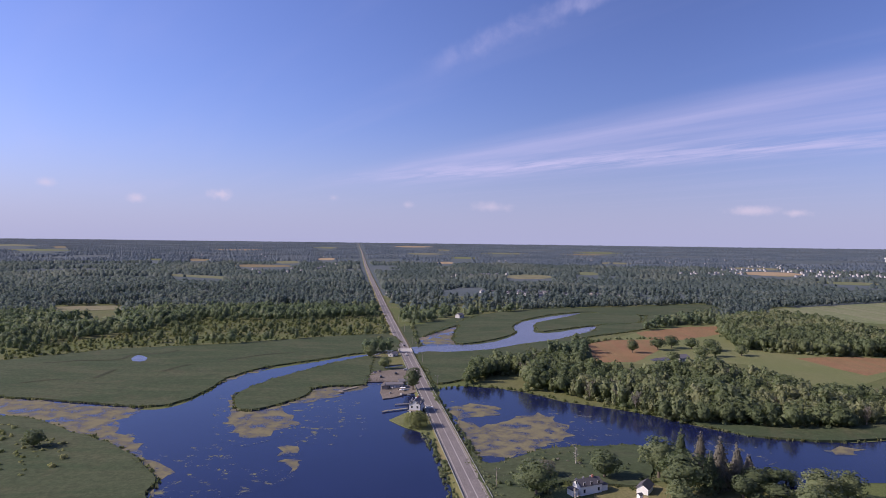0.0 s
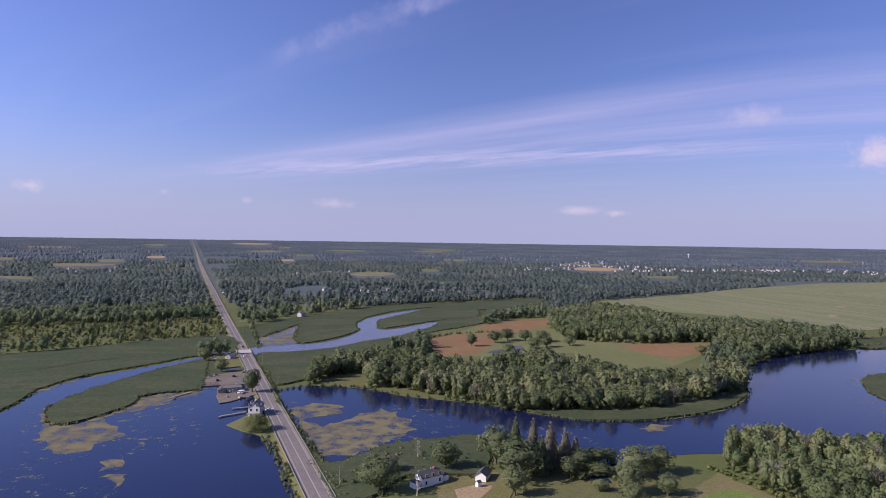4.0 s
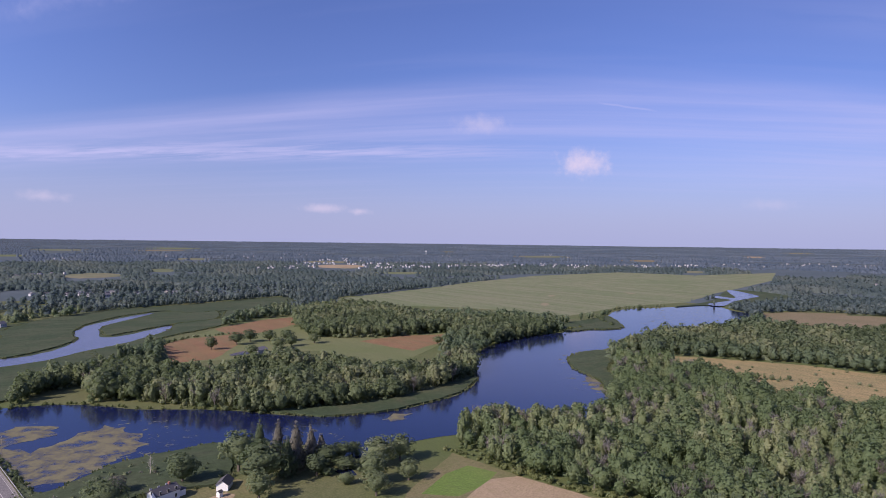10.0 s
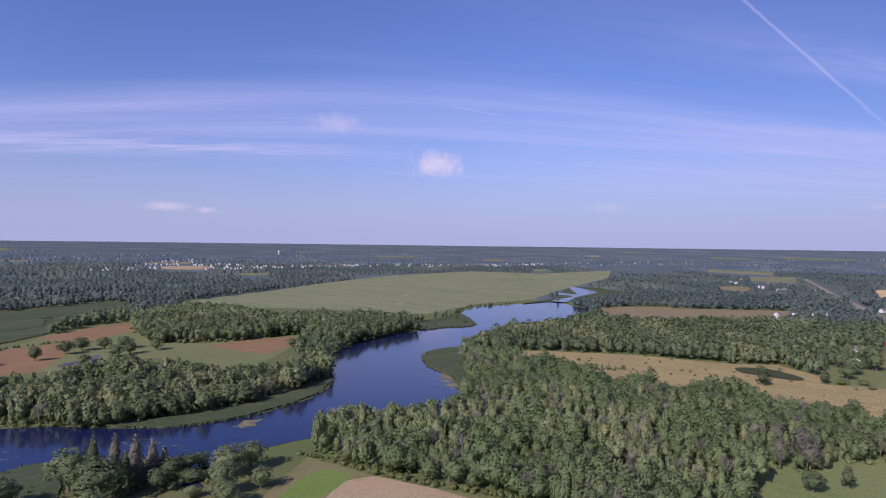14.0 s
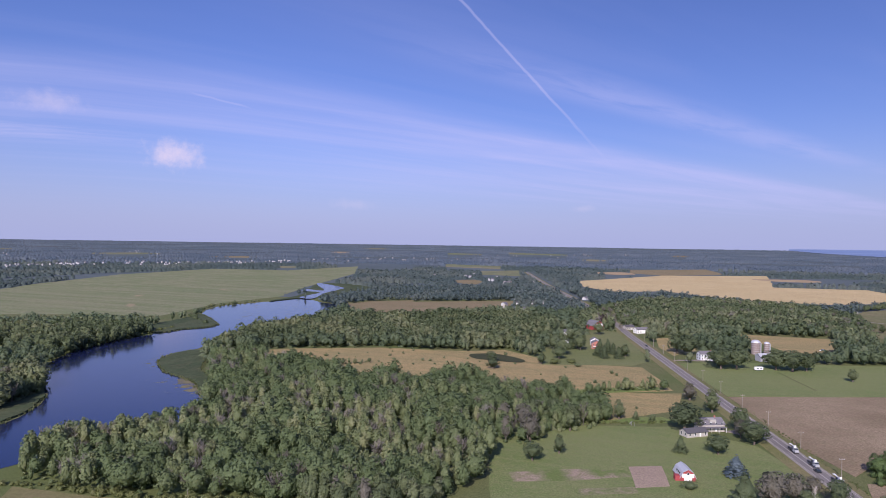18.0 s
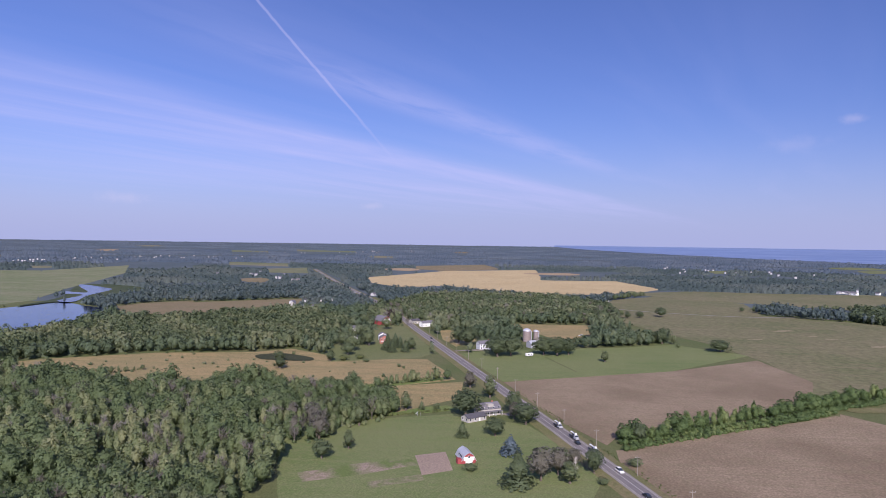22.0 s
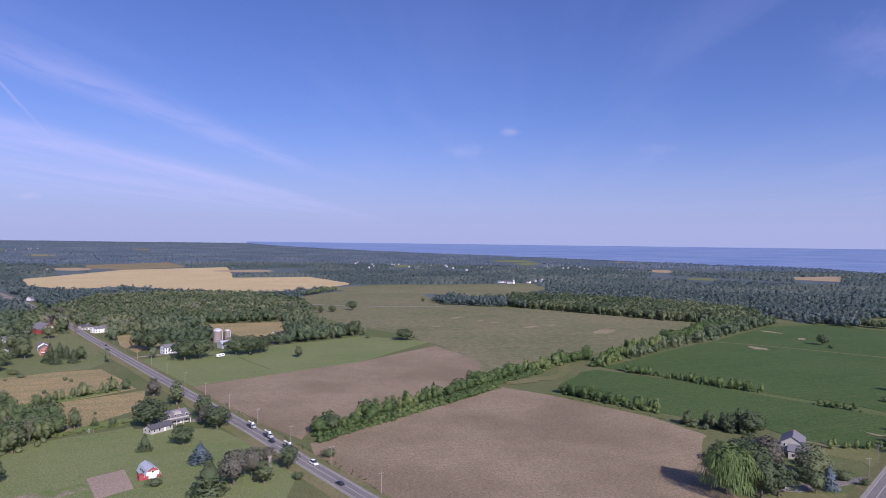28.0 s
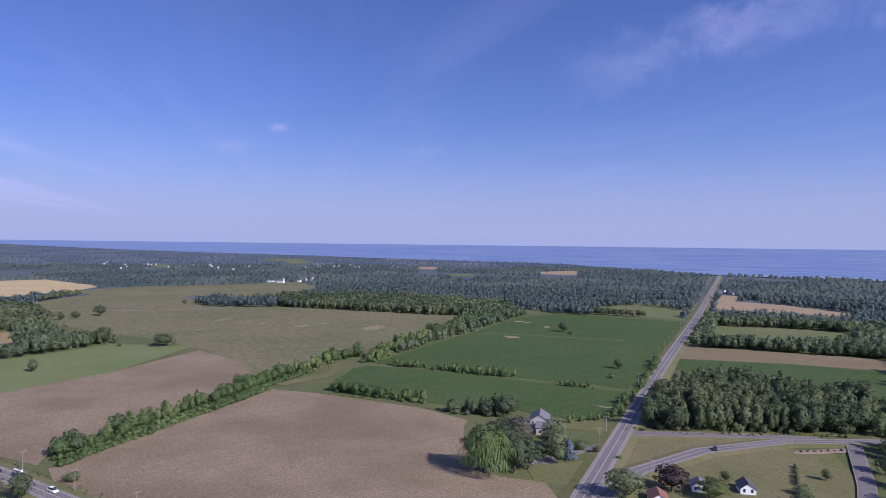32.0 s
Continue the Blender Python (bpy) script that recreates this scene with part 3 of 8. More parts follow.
WOOD_CENTRE = [(192, 263), (194, 236), (201, 197), (211, 166), (213, 131), (229, 98), (283, 90), (322, 102), (361, 116), (439, 126), (457, 160), (448, 200), (425, 241), (446, 286), (468, 317), (465, 343), (465, 398), (340, 296), (295, 266), (266, 274), (237, 288), (208, 280)]
WOOD_GOLD_N = [(494, 418), (551, 375), (594, 304), (613, 218), (626, 165), (682, 156), (815, 175), (890, 250), (850, 305), (790, 390), (745, 430), (670, 445), (605, 465), (510, 429)]
WOOD_FARM = [(790, 65), (874, -10), (872, -122), (835, -160), (1090, -185), (1240, -125), (1280, 20), (1260, 120), (985, 175), (810, 155)]
WOOD_JUNCTION = [(210, -320), (182, -345), (153, -379), (128, -414), (147, -483), (174, -476), (232, -478), (251, -474), (244, -421), (235, -373)]
WOOD_JUNCTION_E = [(117, -391), (89, -370), (104, -499), (138, -474)]
WOOD_STRIP = [(970, -495), (855, -555), (740, -610), (645, -695), (760, -795), (925, -765), (1055, -685), (1120, -575)]
SPARSE_NE = [(-55, 735), (-15, 815), (50, 915), (145, 1045), (245, 1105), (455, 1185), (535, 1395), (290, 1600), (95, 1660), (-125, 1625), (-110, 1165)]
HEDGE_A = [(352, -68), (363, -95), (385, -122), (402, -150), (432, -199), (465, -247), (470, -270), (498, -308), (504, -335)]
HEDGE_A2 = [(471, -324), (525, -392), (580, -500), (630, -575), (660, -655)]
HEDGE_B = [(395, -243), (374, -251), (348, -260), (330, -269)]
HEDGE_B2 = [(304, -269), (291, -276), (276, -289)]
HEDGE_C = [(445, -332), (419, -347), (375, -361), (353, -377)]
HEDGE_C2 = [(314, -379), (292, -392)]
HEDGE_ROAD = [(245, -303), (235, -321), (236, -341), (255, -380), (273, -423), (325, -529)]
ROW_R1 = [(355, -650), (275, -680), (190, -720)]
ROW_R2 = [(440, -850), (360, -890), (290, -905)]
ROW_GREENC = [(620, -815), (545, -845)]
ROW_GOLD = [(463, 81), (480, 64), (497, 34)]
ROW_GOLD2 = [(421, 149), (412, 116), (458, 96)]
ROW_GOLD3 = [(479, 287), (500, 266)]
ROW_FARM = [(700, -112), (728, -118), (742, -139), (722, -155), (705, -185)]
ROW_WHEAT = [(1345, 43), (1331, 6), (1322, -31), (1318, -70), (1300, -95), (1273, -129), (1215, -165), (1284, -231), (1400, -310)]
ROW_OLIVE = [(1090, -395), (1100, -460), (1145, -575)]
WOOD_LAWN = [(368, 130), (427, 132), (450, 115), (442, 89), (426, 58), (393, 55), (361, 66), (351, 77), (328, 83), (325, 97), (301, 103)]
FIELD_OLIVE_FAR = [(1760, 1225), (2085, 1160), (1750, 985), (1280, 840), (1070, 750)]
FIELD_TAN_FAR = [(945, 555), (1025, 545), (1080, 490), (925, 420), (895, 470)]
CLEAR_RIVER = [(-45, 640), (-60, 760), (-20, 830), (50, 930), (200, 1025), (440, 1140), (430, 990), (330, 900), (255, 860), (200, 765), (140, 695), (95, 600), (-10, 590)]
FIELD_HAMLET = [(1455, -270), (1545, -445), (1515, -600), (1500, -825), (1350, -795), (1150, -580), (1230, -495), (1305, -375)]
BRUSH_SW = [(-252, 357), (-234, 358), (-210, 348), (-178, 324), (-165, 294), (-169, 277), (-190, 276)]

# ---- ground, water, fields, roads ----
RISE_FROM, FAR, RISE = 1500.0, 4900.0, 88.0


def rise(r):
    """Height of the land: flat round the lakes, then a long gentle slope up to the horizon."""
    return RISE * max(0.0, (r - RISE_FROM) / (FAR - RISE_FROM)) ** 1.25


def land(x, y):
    return rise(math.hypot(x, y))


def mesh_ob(name, verts, faces, mat, parent=None, label="", smooth=False):
    me = bpy.data.meshes.new(name)
    me.from_pydata(verts, [], faces)
    me.materials.append(mat)
    if smooth:
        me.shade_smooth()
    ob = new(name, me)
    ob.parent = parent
    if label:
        tagged(ob, label)
    return ob


def part(name, bm, mat, parent=None, label=""):
    me = bpy.data.meshes.new(name)
    bm.to_mesh(me)
    bm.free()
    me.materials.append(mat)
    ob = new(name, me)
    ob.parent = parent
    if label:
        tagged(ob, label)
    return ob


def smooth_outline(pts, closed=True, per=6):
    """A flowing line through the points of the plan."""
    n, out = len(pts), []
    for i in range(n if closed else n - 1):
        if closed:
            p = [Vector((*pts[(i + j) % n], 0)) for j in (-1, 0, 1, 2)]
        else:
            p = [Vector((*pts[min(max(i + j, 0), n - 1)], 0)) for j in (-1, 0, 1, 2)]
        steps = max(2, min(per, int((p[2] - p[1]).length / 6)))
        for s in range(steps):
            t = s / steps
            q = 0.5 * (2 * p[1] + (p[2] - p[0]) * t + (2 * p[0] - 5 * p[1] + 4 * p[2] - p[3]) * t * t + (3 * p[1] - p[0] - 3 * p[2] + p[3]) * t ** 3)
            out.append((q.x, q.y))
    if not closed:
        out.append(tuple(pts[-1]))
    return out


def ragged(pts, amount, gap):
    """Splits the line into short runs and frays it."""
    out = []
    for i, a in enumerate(pts):
        b = pts[(i + 1) % len(pts)]
        d = math.hypot(b[0] - a[0], b[1] - a[1])
        n = max(1, int(d / gap))
        for s in range(n):
            x, y = a[0] + (b[0] - a[0]) * s / n, a[1] + (b[1] - a[1]) * s / n
            v = noise.noise_vector(Vector((x / (gap * 2.5), y / (gap * 2.5), 0.3))) * amount
            out.append((x + v.x, y + v.y))
    return out


from mathutils.geometry import delaunay_2d_cdt


def inside(p, poly):
    x, y, c = p[0], p[1], False
    j = poly[-1]
    for i in poly:
        if (i[1] > y) != (j[1] > y) and x < (j[0] - i[0]) * (y - i[1]) / (j[1] - i[1]) + i[0]:
            c = not c
        j = i
    return c


def sheet(name, outline, z, mat, depth=0.0, label="", kind="structure", lift=None):
    """A patch of ground, lying z over the land, with a rim that goes depth down."""
    n = len(outline)
    res = delaunay_2d_cdt([Vector(p) for p in outline], [], [list(range(n))], 1, 0.01)
    verts = [(v.x, v.y, (lift or land)(v.x, v.y) + z) for v in res[0]]
    faces = [tuple(f) for f in res[2]]
    faces = [f if (verts[f[1]][0] - verts[f[0]][0]) * (verts[f[2]][1] - verts[f[0]][1]) - (verts[f[1]][1] - verts[f[0]][1]) * (verts[f[2]][0] - verts[f[0]][0]) > 0 else f[::-1] for f in faces]
    if depth:
        m = len(verts)
        verts += [(x, y, h - depth) for x, y, h in verts]
        edges = {}
        for f in faces:
            for a, b in zip(f, f[1:] + f[:1]):
                edges[(a, b)] = 1
        faces += [(b, a, a + m, b + m) for a, b in edges if (b, a) not in edges]
    ob = mesh_ob(name, verts, faces, mat)
    return tagged(ob, label, kind=kind)


# the land: one sheet to the horizon
rings = [0.0, 60, 130, 220, 330, 450, 600, 800, 1000, 1250, 1500] + [1500 + 85 * i for i in range(1, 41)]
verts, faces, SEG = [(0, 0, 0)], [], 120
for r in rings[1:]:
    verts += [(r * math.cos(2 * math.pi * i / SEG), r * math.sin(2 * math.pi * i / SEG), rise(r)) for i in range(SEG)]
for i in range(SEG):
    faces.append((0, 1 + i, 1 + (i + 1) % SEG))
for k in range(len(rings) - 2):
    a = 1 + k * SEG
    faces += [(a + i, a + SEG + i, a + SEG + (i + 1) % SEG, a + (i + 1) % SEG) for i in range(SEG)]
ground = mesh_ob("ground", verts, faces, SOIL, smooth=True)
ground.data.materials.append(HAZED_FLOOR)
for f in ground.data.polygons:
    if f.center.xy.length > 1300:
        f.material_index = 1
tagged(ground, "rough green land with grass and low scrub", kind="structure")

# the great lake beyond the far woods
shore = smooth_outline(SHORE, closed=False, per=8)
verts, faces = [], []
for i, (x, y) in enumerate(shore):
    r = math.hypot(x, y)
    h = rise(r) + 2.0
    for s in range(9):
        q = r + (4940 - r) * s / 8
        verts.append((x / r * q, y / r * q, h + (99.2 - h) * (s / 8)))
for i in range(len(shore) - 1):
    for s in range(8):
        a = i * 9 + s
        faces.append((a, a + 1, a + 10, a + 9)[::-1])
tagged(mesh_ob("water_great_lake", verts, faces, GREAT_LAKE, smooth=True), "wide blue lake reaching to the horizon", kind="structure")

for name, outline, mat, label in (
    ("water_west_lake", WEST_LAKE, WATER, "dark blue open lake beside the causeway"),
    ("water_east_lake", EAST_LAKE, WATER, "long dark blue lake winding through woods"),
    ("water_river", RIVER_EAST, CREEK_WATER, "winding blue river through the reed beds"),
    ("water_mud_pool", MUD_POOL, MUD, "shallow muddy pool beside the river"),
    ("water_creek", CREEK, CREEK_WATER, "narrow pale creek feeding the lake"),
):
    sheet(name, ragged(smooth_outline(outline), 1.2, 5), 1.32 if name == "water_creek" else 0.12, mat, label=label)
for outline in ALGAE:
    cx, cy = (sum(p[i] for p in outline) / len(outline) for i in (0, 1))
    sheet("lily_pads", ragged(smooth_outline([(cx + (x - cx) * 1.22, cy + (y - cy) * 1.22) for x, y in outline]), 6.0, 5), 0.152 + 0.001 * (len(outline) % 7), PADS, label="loose pale pads round the algae")
    sheet("algae", ragged(smooth_outline(outline), 7.0, 3), 0.17, ALGAE_MAT, label="olive mat of floating algae on dark water")

MARSH_RIVER = [(84, 661), (125, 705), (172, 770), (198, 832), (255, 862), (300, 960), (390, 1010), (430, 1000), (330, 905), (262, 822), (215, 770), (150, 715), (132, 668), (112, 618), (84, 585), (40, 560), (34, 570), (76, 614)]
sheet("marsh_bed", ragged(smooth_outline(CLEAR_RIVER), 2.0, 6), 0.08, MARSH, label="low wet marsh beside the winding river")
MARSHES = [MARSH_RIVER, MARSH_NORTH, MARSH_ISLAND, MARSH_SW, MARSH_EAST, MARSH_EAST_IN, MARSH_SOUTH, MARSH_LOWER, REED_SHORE, MARSH_SPIT, MARSH_FAR, MARSH_CREEK]
reed_edges = []
for n_bed, outline in enumerate(MARSHES):
    line = ragged(smooth_outline(outline), 2.2, 4)
    reed_edges.append(line)
    sheet("marsh", line, 1.0 + 0.02 * n_bed, MARSH, depth=1.2, label="dense green bed of cattail reeds over shallow water")

FIELDS = []


def field(name, outline, mat, z, label, fray=1.5):
    line = ragged(outline, fray, 9)
    z = 0.35 * z + 0.0015 * len(FIELDS)
    FIELDS.append(outline)
    sheet(name, line, z, mat, depth=z + 0.1, label=label)


field("field", FIELD_PLATEAU, GREEN_FIELD, 0.30, "pale green hay meadow ringed by woods")
for o in FIELD_BROWN:
    field("field", o, BROWN_FIELD, 0.36, "reddish brown stubble field among the woods", 3.0)
field("lawn", LAWN_SHORE, GREEN_FIELD, 0.30, "small mown meadow on the lake shore")
field("field", FIELD_OLIVE_W, OLIVE_FIELD, 0.30, "broad olive green crop field beyond the lake")
field("field", FIELD_OLIVE_FAR, OLIVE_FIELD, 0.5, "olive crop strip beyond the lake", 3.0)
field("field", FIELD_TAN_FAR, STUBBLE, 0.4, "tan strip of stubble between woods", 3.0)
field("field", FIELD_TAN_N, STUBBLE, 0.32, "narrow tan stubble field between woods")
field("field", FIELD_GOLD, GOLD, 0.30, "golden dry grass meadow with worn tracks")
field("field", FIELD_GOLD_S, GOLD, 0.30, "golden dry grass strip beside the road")
field("lawn", LAWN, GRASS, 0.26, "large mown green lawn round a barn and house")
field("lawn", [(343, 116), (352, 122), (396, 74), (416, 26), (407, 18), (396, 40), (382, 66)], BRIGHT_WEED, 0.29, "bright weedy strip between lawn and meadow", 2.0)
field("field", [(432, 128), (446, 128), (472, 84), (506, 40), (498, 30), (462, 74)], BRIGHT_WEED, 0.33, "green weedy strip through the dry meadow", 2.0)
field("garden", DIRT_SQUARE, DIRT, 0.32, "bare square of tilled garden dirt", 0.4)
for o in DIRT_ROWS:
    field("garden", o, PATCHY, 0.31, "patchy bare dirt strip in the lawn", 2.5)
field("field", FIELD_SOUTHWEST, VERGE, 0.26, "dry grass clearing below the woods")
field("field", FIELD_BRIGHT, BRIGHT, 0.31, "bright green patch of young grass")
field("field", FIELD_TAN_SW, TAN, 0.33, "bare tan soil patch in the clearing")
field("field", MEADOW_FARM, GRASS, 0.26, "green farm meadow beside the road")
for o in FARM_YARD_TAN:
    field("field", o, GOLD, 0.32, "dry golden grass strip by the farm")
field("lawn", YARD_HAMLET, GREEN_FIELD, 0.42, "rough mown yard round the red house and barn", 2.0)
field("field", FIELD_OLIVE_E, OLIVE_EAST, 0.28, "wide olive crop field with pale bare spots", 4.0)
field("field", FIELD_BROWN_N, TILLED, 0.33, "brown tilled field beside the road")
field("field", FIELD_BROWN_S, TILLED, 0.33, "large brown tilled field with faint rows")
field("field", [(425, -212), (385, -235), (321, -259), (284, -262), (246, -226), (205, -208), (187, -219), (165, -205), (240, -120)], TILLED, 0.30, "brown tilled earth up to the hedge", 1.0)
field("field", [(456, -297), (461, -315), (416, -343), (308, -383), (262, -322), (275, -310), (310, -281), (332, -269), (400, -244)], SOY, 0.36, "deep green soybeans along the hedge", 1.0)
field("field", [(468, -325), (550, -496), (497, -613), (316, -391), (356, -375), (459, -329)], SOY, 0.37, "deep green soybeans up to the low hedge", 1.0)
field("field", FIELD_GREEN_A, SOY, 0.40, "deep green soybean field with pale spots", 1.0)
field("field", FIELD_GREEN_B, SOY, 0.40, "deep green soybean field behind a hedge", 1.0)
field("field", FIELD_GREEN_C, GREEN_FIELD, 0.35, "small light green field behind the trees")
field("field", FIELD_WHEAT, WHEAT, 0.6, "pale golden ripe wheat field", 5.0)
field("field", FIELD_WHEAT_BROWN, STUBBLE, 0.6, "brown strip behind the wheat", 5.0)
field("field", FIELD_R1_TAN, STUBBLE, 0.35, "tan harvested strip along a tree row")
field("field", FIELD_R1_GREEN, SOY, 0.33, "green crop strip beside the lake road")
field("field", FIELD_R2, GREEN_FIELD, 0.35, "yellow green meadow between tree rows")
field("field", FIELD_R3, TAN, 0.5, "tan bare field before far woods", 4.0)
field("field", FIELD_R4, TAN, 0.5, "distant pale field among woods", 4.0)
for o in FIELD_FAR:
    field("field", o, FARMLAND, 0.6, "distant open field between woods", 5.0)
strip = random.Random(41)
for n_strip in range(46):
    # long thin openings between the far woods, most of them stubble or pasture
    az, q = radians(strip.uniform(-40, 135)), strip.uniform(1650, 4300)
    wide, deep = strip.uniform(0.012, 0.05) * q, strip.uniform(30, 75) + 0.012 * q
    cx, cy = math.sin(az) * q, math.cos(az) * q
    if inside((cx, cy), SHORE + [(280, -6000), (6000, -6000), (6000, 230)]):
        continue
    o = []
    for k in range(8):
        a = k * math.pi / 4 + 0.4
        u, v = math.cos(a) * wide * strip.uniform(0.7, 1.15), math.sin(a) * deep * strip.uniform(0.7, 1.15)
        o.append((cx + u * math.cos(az) + v * math.sin(az), cy - u * math.sin(az) + v * math.cos(az)))
    field("field", o, (FARMLAND, STUBBLE, GREEN_FIELD, FARMLAND, TAN)[n_strip % 5], 0.6, "thin strip of open land between far woods", 5.0)
field("field", FIELD_HAMLET, OLIVE_EAST, 0.4, "open green land before the hamlet", 4.0)
field("lawn", TRI_GRASS, VERGE, 0.24, "dry triangular grass island at the junction", 0.4)
field("lawn", LAWN_JUNCTION, VERGE, 0.22, "dry mown lawn inside the road bend", 0.4)
sheet("wet_hollow", ragged(smooth_outline(POND_DARK), 1.0, 4), 0.42, WET_REED, label="dark wet hollow in the dry meadow")

# ---- roads ----
ROAD_A = [(60, -15), (51, 20), (15, 260), (-34, 620), (-72, 900), (-155, 1530), (-268, 2350), (-400, 3350), (-575, 4600)]
ROAD_B = [(112, -111), (257, -68), (372, -35), (506, 5), (775, 86), (960, 138), (1085, 178), (1380, 285), (2110, 560)]
ROAD_C = [(60, -15), (73, -40), (166, -218), (296, -483), (505, -925), (733, -1395), (1085, -2130), (1180, -2330)]
ROAD_R = [(140, -178), (158, -215), (170, -262), (167, -312), (148, -362), (114, -402), (60, -455)]
ROAD_L = [(213, -305), (197, -322), (165, -356), (138, -380)]
ROAD_D = [(123, -382), (112, -355), (98, -320), (88, -290), (70, -240)]
ROADS = [ROAD_A, ROAD_B, ROAD_C, ROAD_R, ROAD_L, ROAD_D]


def ribbon(name, line, left, right, z, mat, parent=None, label="", kind="", start=0.0, stop=1e9, thick=0.0, dash=None):
    """A strip along a line of the plan between two offsets (metres to the left are negative)."""
    verts, faces, done = [], [], 0.0
    pts = []
    for i in range(len(line) - 1):
        a, b = Vector(line[i]), Vector(line[i + 1])
        n = max(1, int((b - a).length / 12))
        pts += [a + (b - a) * s / n for s in range(n)]
    pts.append(Vector(line[-1]))
    run = 0.0
    for i, p in enumerate(pts):
        if i:
            run += (p - pts[i - 1]).length
        d = (pts[min(i + 1, len(pts) - 1)] - pts[max(i - 1, 0)]).normalized()
        side = Vector((d.y, -d.x))
        if start <= run <= stop:
            for off, zz in ((left, z[0] if type(z) is tuple else z), (right, z[1] if type(z) is tuple else z)):
                q = p + side * off * max(0.3, 1 - rise(p.length) / 100)
                verts.append((q.x, q.y, land(q.x, q.y) + zz + max(0.0, p.length - 900) * 0.0004))
    m = len(verts) // 2
    for i in range(m - 1):
        if dash is None or i % 2 == 0:
            faces.append((2 * i, 2 * i + 1, 2 * i + 3, 2 * i + 2))
    ob = mesh_ob(name, verts, faces, mat, parent, label)
    if kind:
        tagged(ob, kind=kind)
    return ob


for line, half, shoulder, top, label in (
    (ROAD_A, 4.2, 0.9, 1.6, "straight grey two-lane road on a causeway with worn edges"),
    (ROAD_B, 3.6, 1.0, 0.55, "grey two-lane country road with white edge lines"),
    (ROAD_C, 3.7, 1.3, 0.5, "worn grey two-lane road running to the lake"),
    (ROAD_R, 3.6, 0.9, 0.45, "curved grey side road leaving the junction"),
    (ROAD_L, 3.5, 0.8, 0.42, "pale narrow lane along the woods"),
    (ROAD_D, 3.2, 0.4, 0.40, "worn grey drive off the bend"),
):
    # the causeway stands over the water; elsewhere the road lies low
    top = {ROAD_R[0]: 0.85, ROAD_L[0]: 0.81, ROAD_D[0]: 0.77}.get(line[0], 0.9)
    road = ribbon("road", line, -half, half, top, ASPHALT, None, label, "structure")
    for s in (-1, 1):
        a, b = sorted((s * half, s * (half + shoulder)))
        ribbon("shoulder", line, a, b, top - 0.015, SHOULDER, road, "pale gravel shoulder")
        if line is not ROAD_L and line is not ROAD_D:
            ribbon("edge_line", line, s * (half - 0.35) - 0.09, s * (half - 0.35) + 0.09, top + 0.012, PAINT, road, "worn white edge line")
    if line is not ROAD_L and line is not ROAD_D:
        ribbon("centre_line", line, -0.12, 0.12, top + 0.012, PAINT, road, "faded centre line")
    for s in (-1, 1):
        a, b = sorted((s * (half + shoulder), s * (half + shoulder + (2.6 if line is ROAD_A else 5.0))))
        if line is not ROAD_D:
            ribbon("verge", line, a, b, (0.1, top - 0.02) if s < 0 else (top - 0.02, 0.1), VERGE, road, "dry grass verge")

# dark channels in the northern reed bed, and its pool
CHANNELS = [[(-313, 530), (-301, 536), (-292, 544)], [(-291, 544), (-263, 549), (-262, 573), (-241, 581), (-232, 599)], [(-285, 456), (-274, 466), (-264, 470)], [(-245, 475), (-245, 496), (-245, 507)], [(-208, 502), (-203, 521), (-197, 533)], [(-176, 552), (-152, 582), (-130, 595)]]
for line in CHANNELS:
    ribbon("marsh_channel", smooth_outline(line, False), -1.6, 1.6, 1.16, WET_REED, None, "dark wet channel through the reed bed", "structure")
sheet("water_reed_pool", ragged(smooth_outline([(-255, 555), (-257, 571), (-245, 561), (-239, 543), (-247, 542)]), 0.8, 3), 1.14, CREEK_WATER, label="small open pool in the reed bed")

ribbon("farm_track", smooth_outline([(1147, -163), (1112, -177), (1093, -193), (1063, -227), (1039, -266), (1023, -300), (1008, -350), (1004, -395), (1008, -446), (988, -502)], False), -2.6, 2.6, 0.24, SHOULDER, None, "pale dirt track across the crop field", "structure")
ribbon("farm_track", [(607, -49), (573, -58), (540, -68)], -0.9, 0.9, 0.2, SOIL, None, "dark ditch line across the farm meadow", "structure")

ribbon("farm_track", smooth_outline([(562, -521), (528, -552), (487, -577), (452, -596), (417, -615)], False), -1.3, 1.3, 0.32, STUBBLE, None, "faint bare track across the soybean field", "structure")

# ---- trees ----
rng = np.random.default_rng(7)


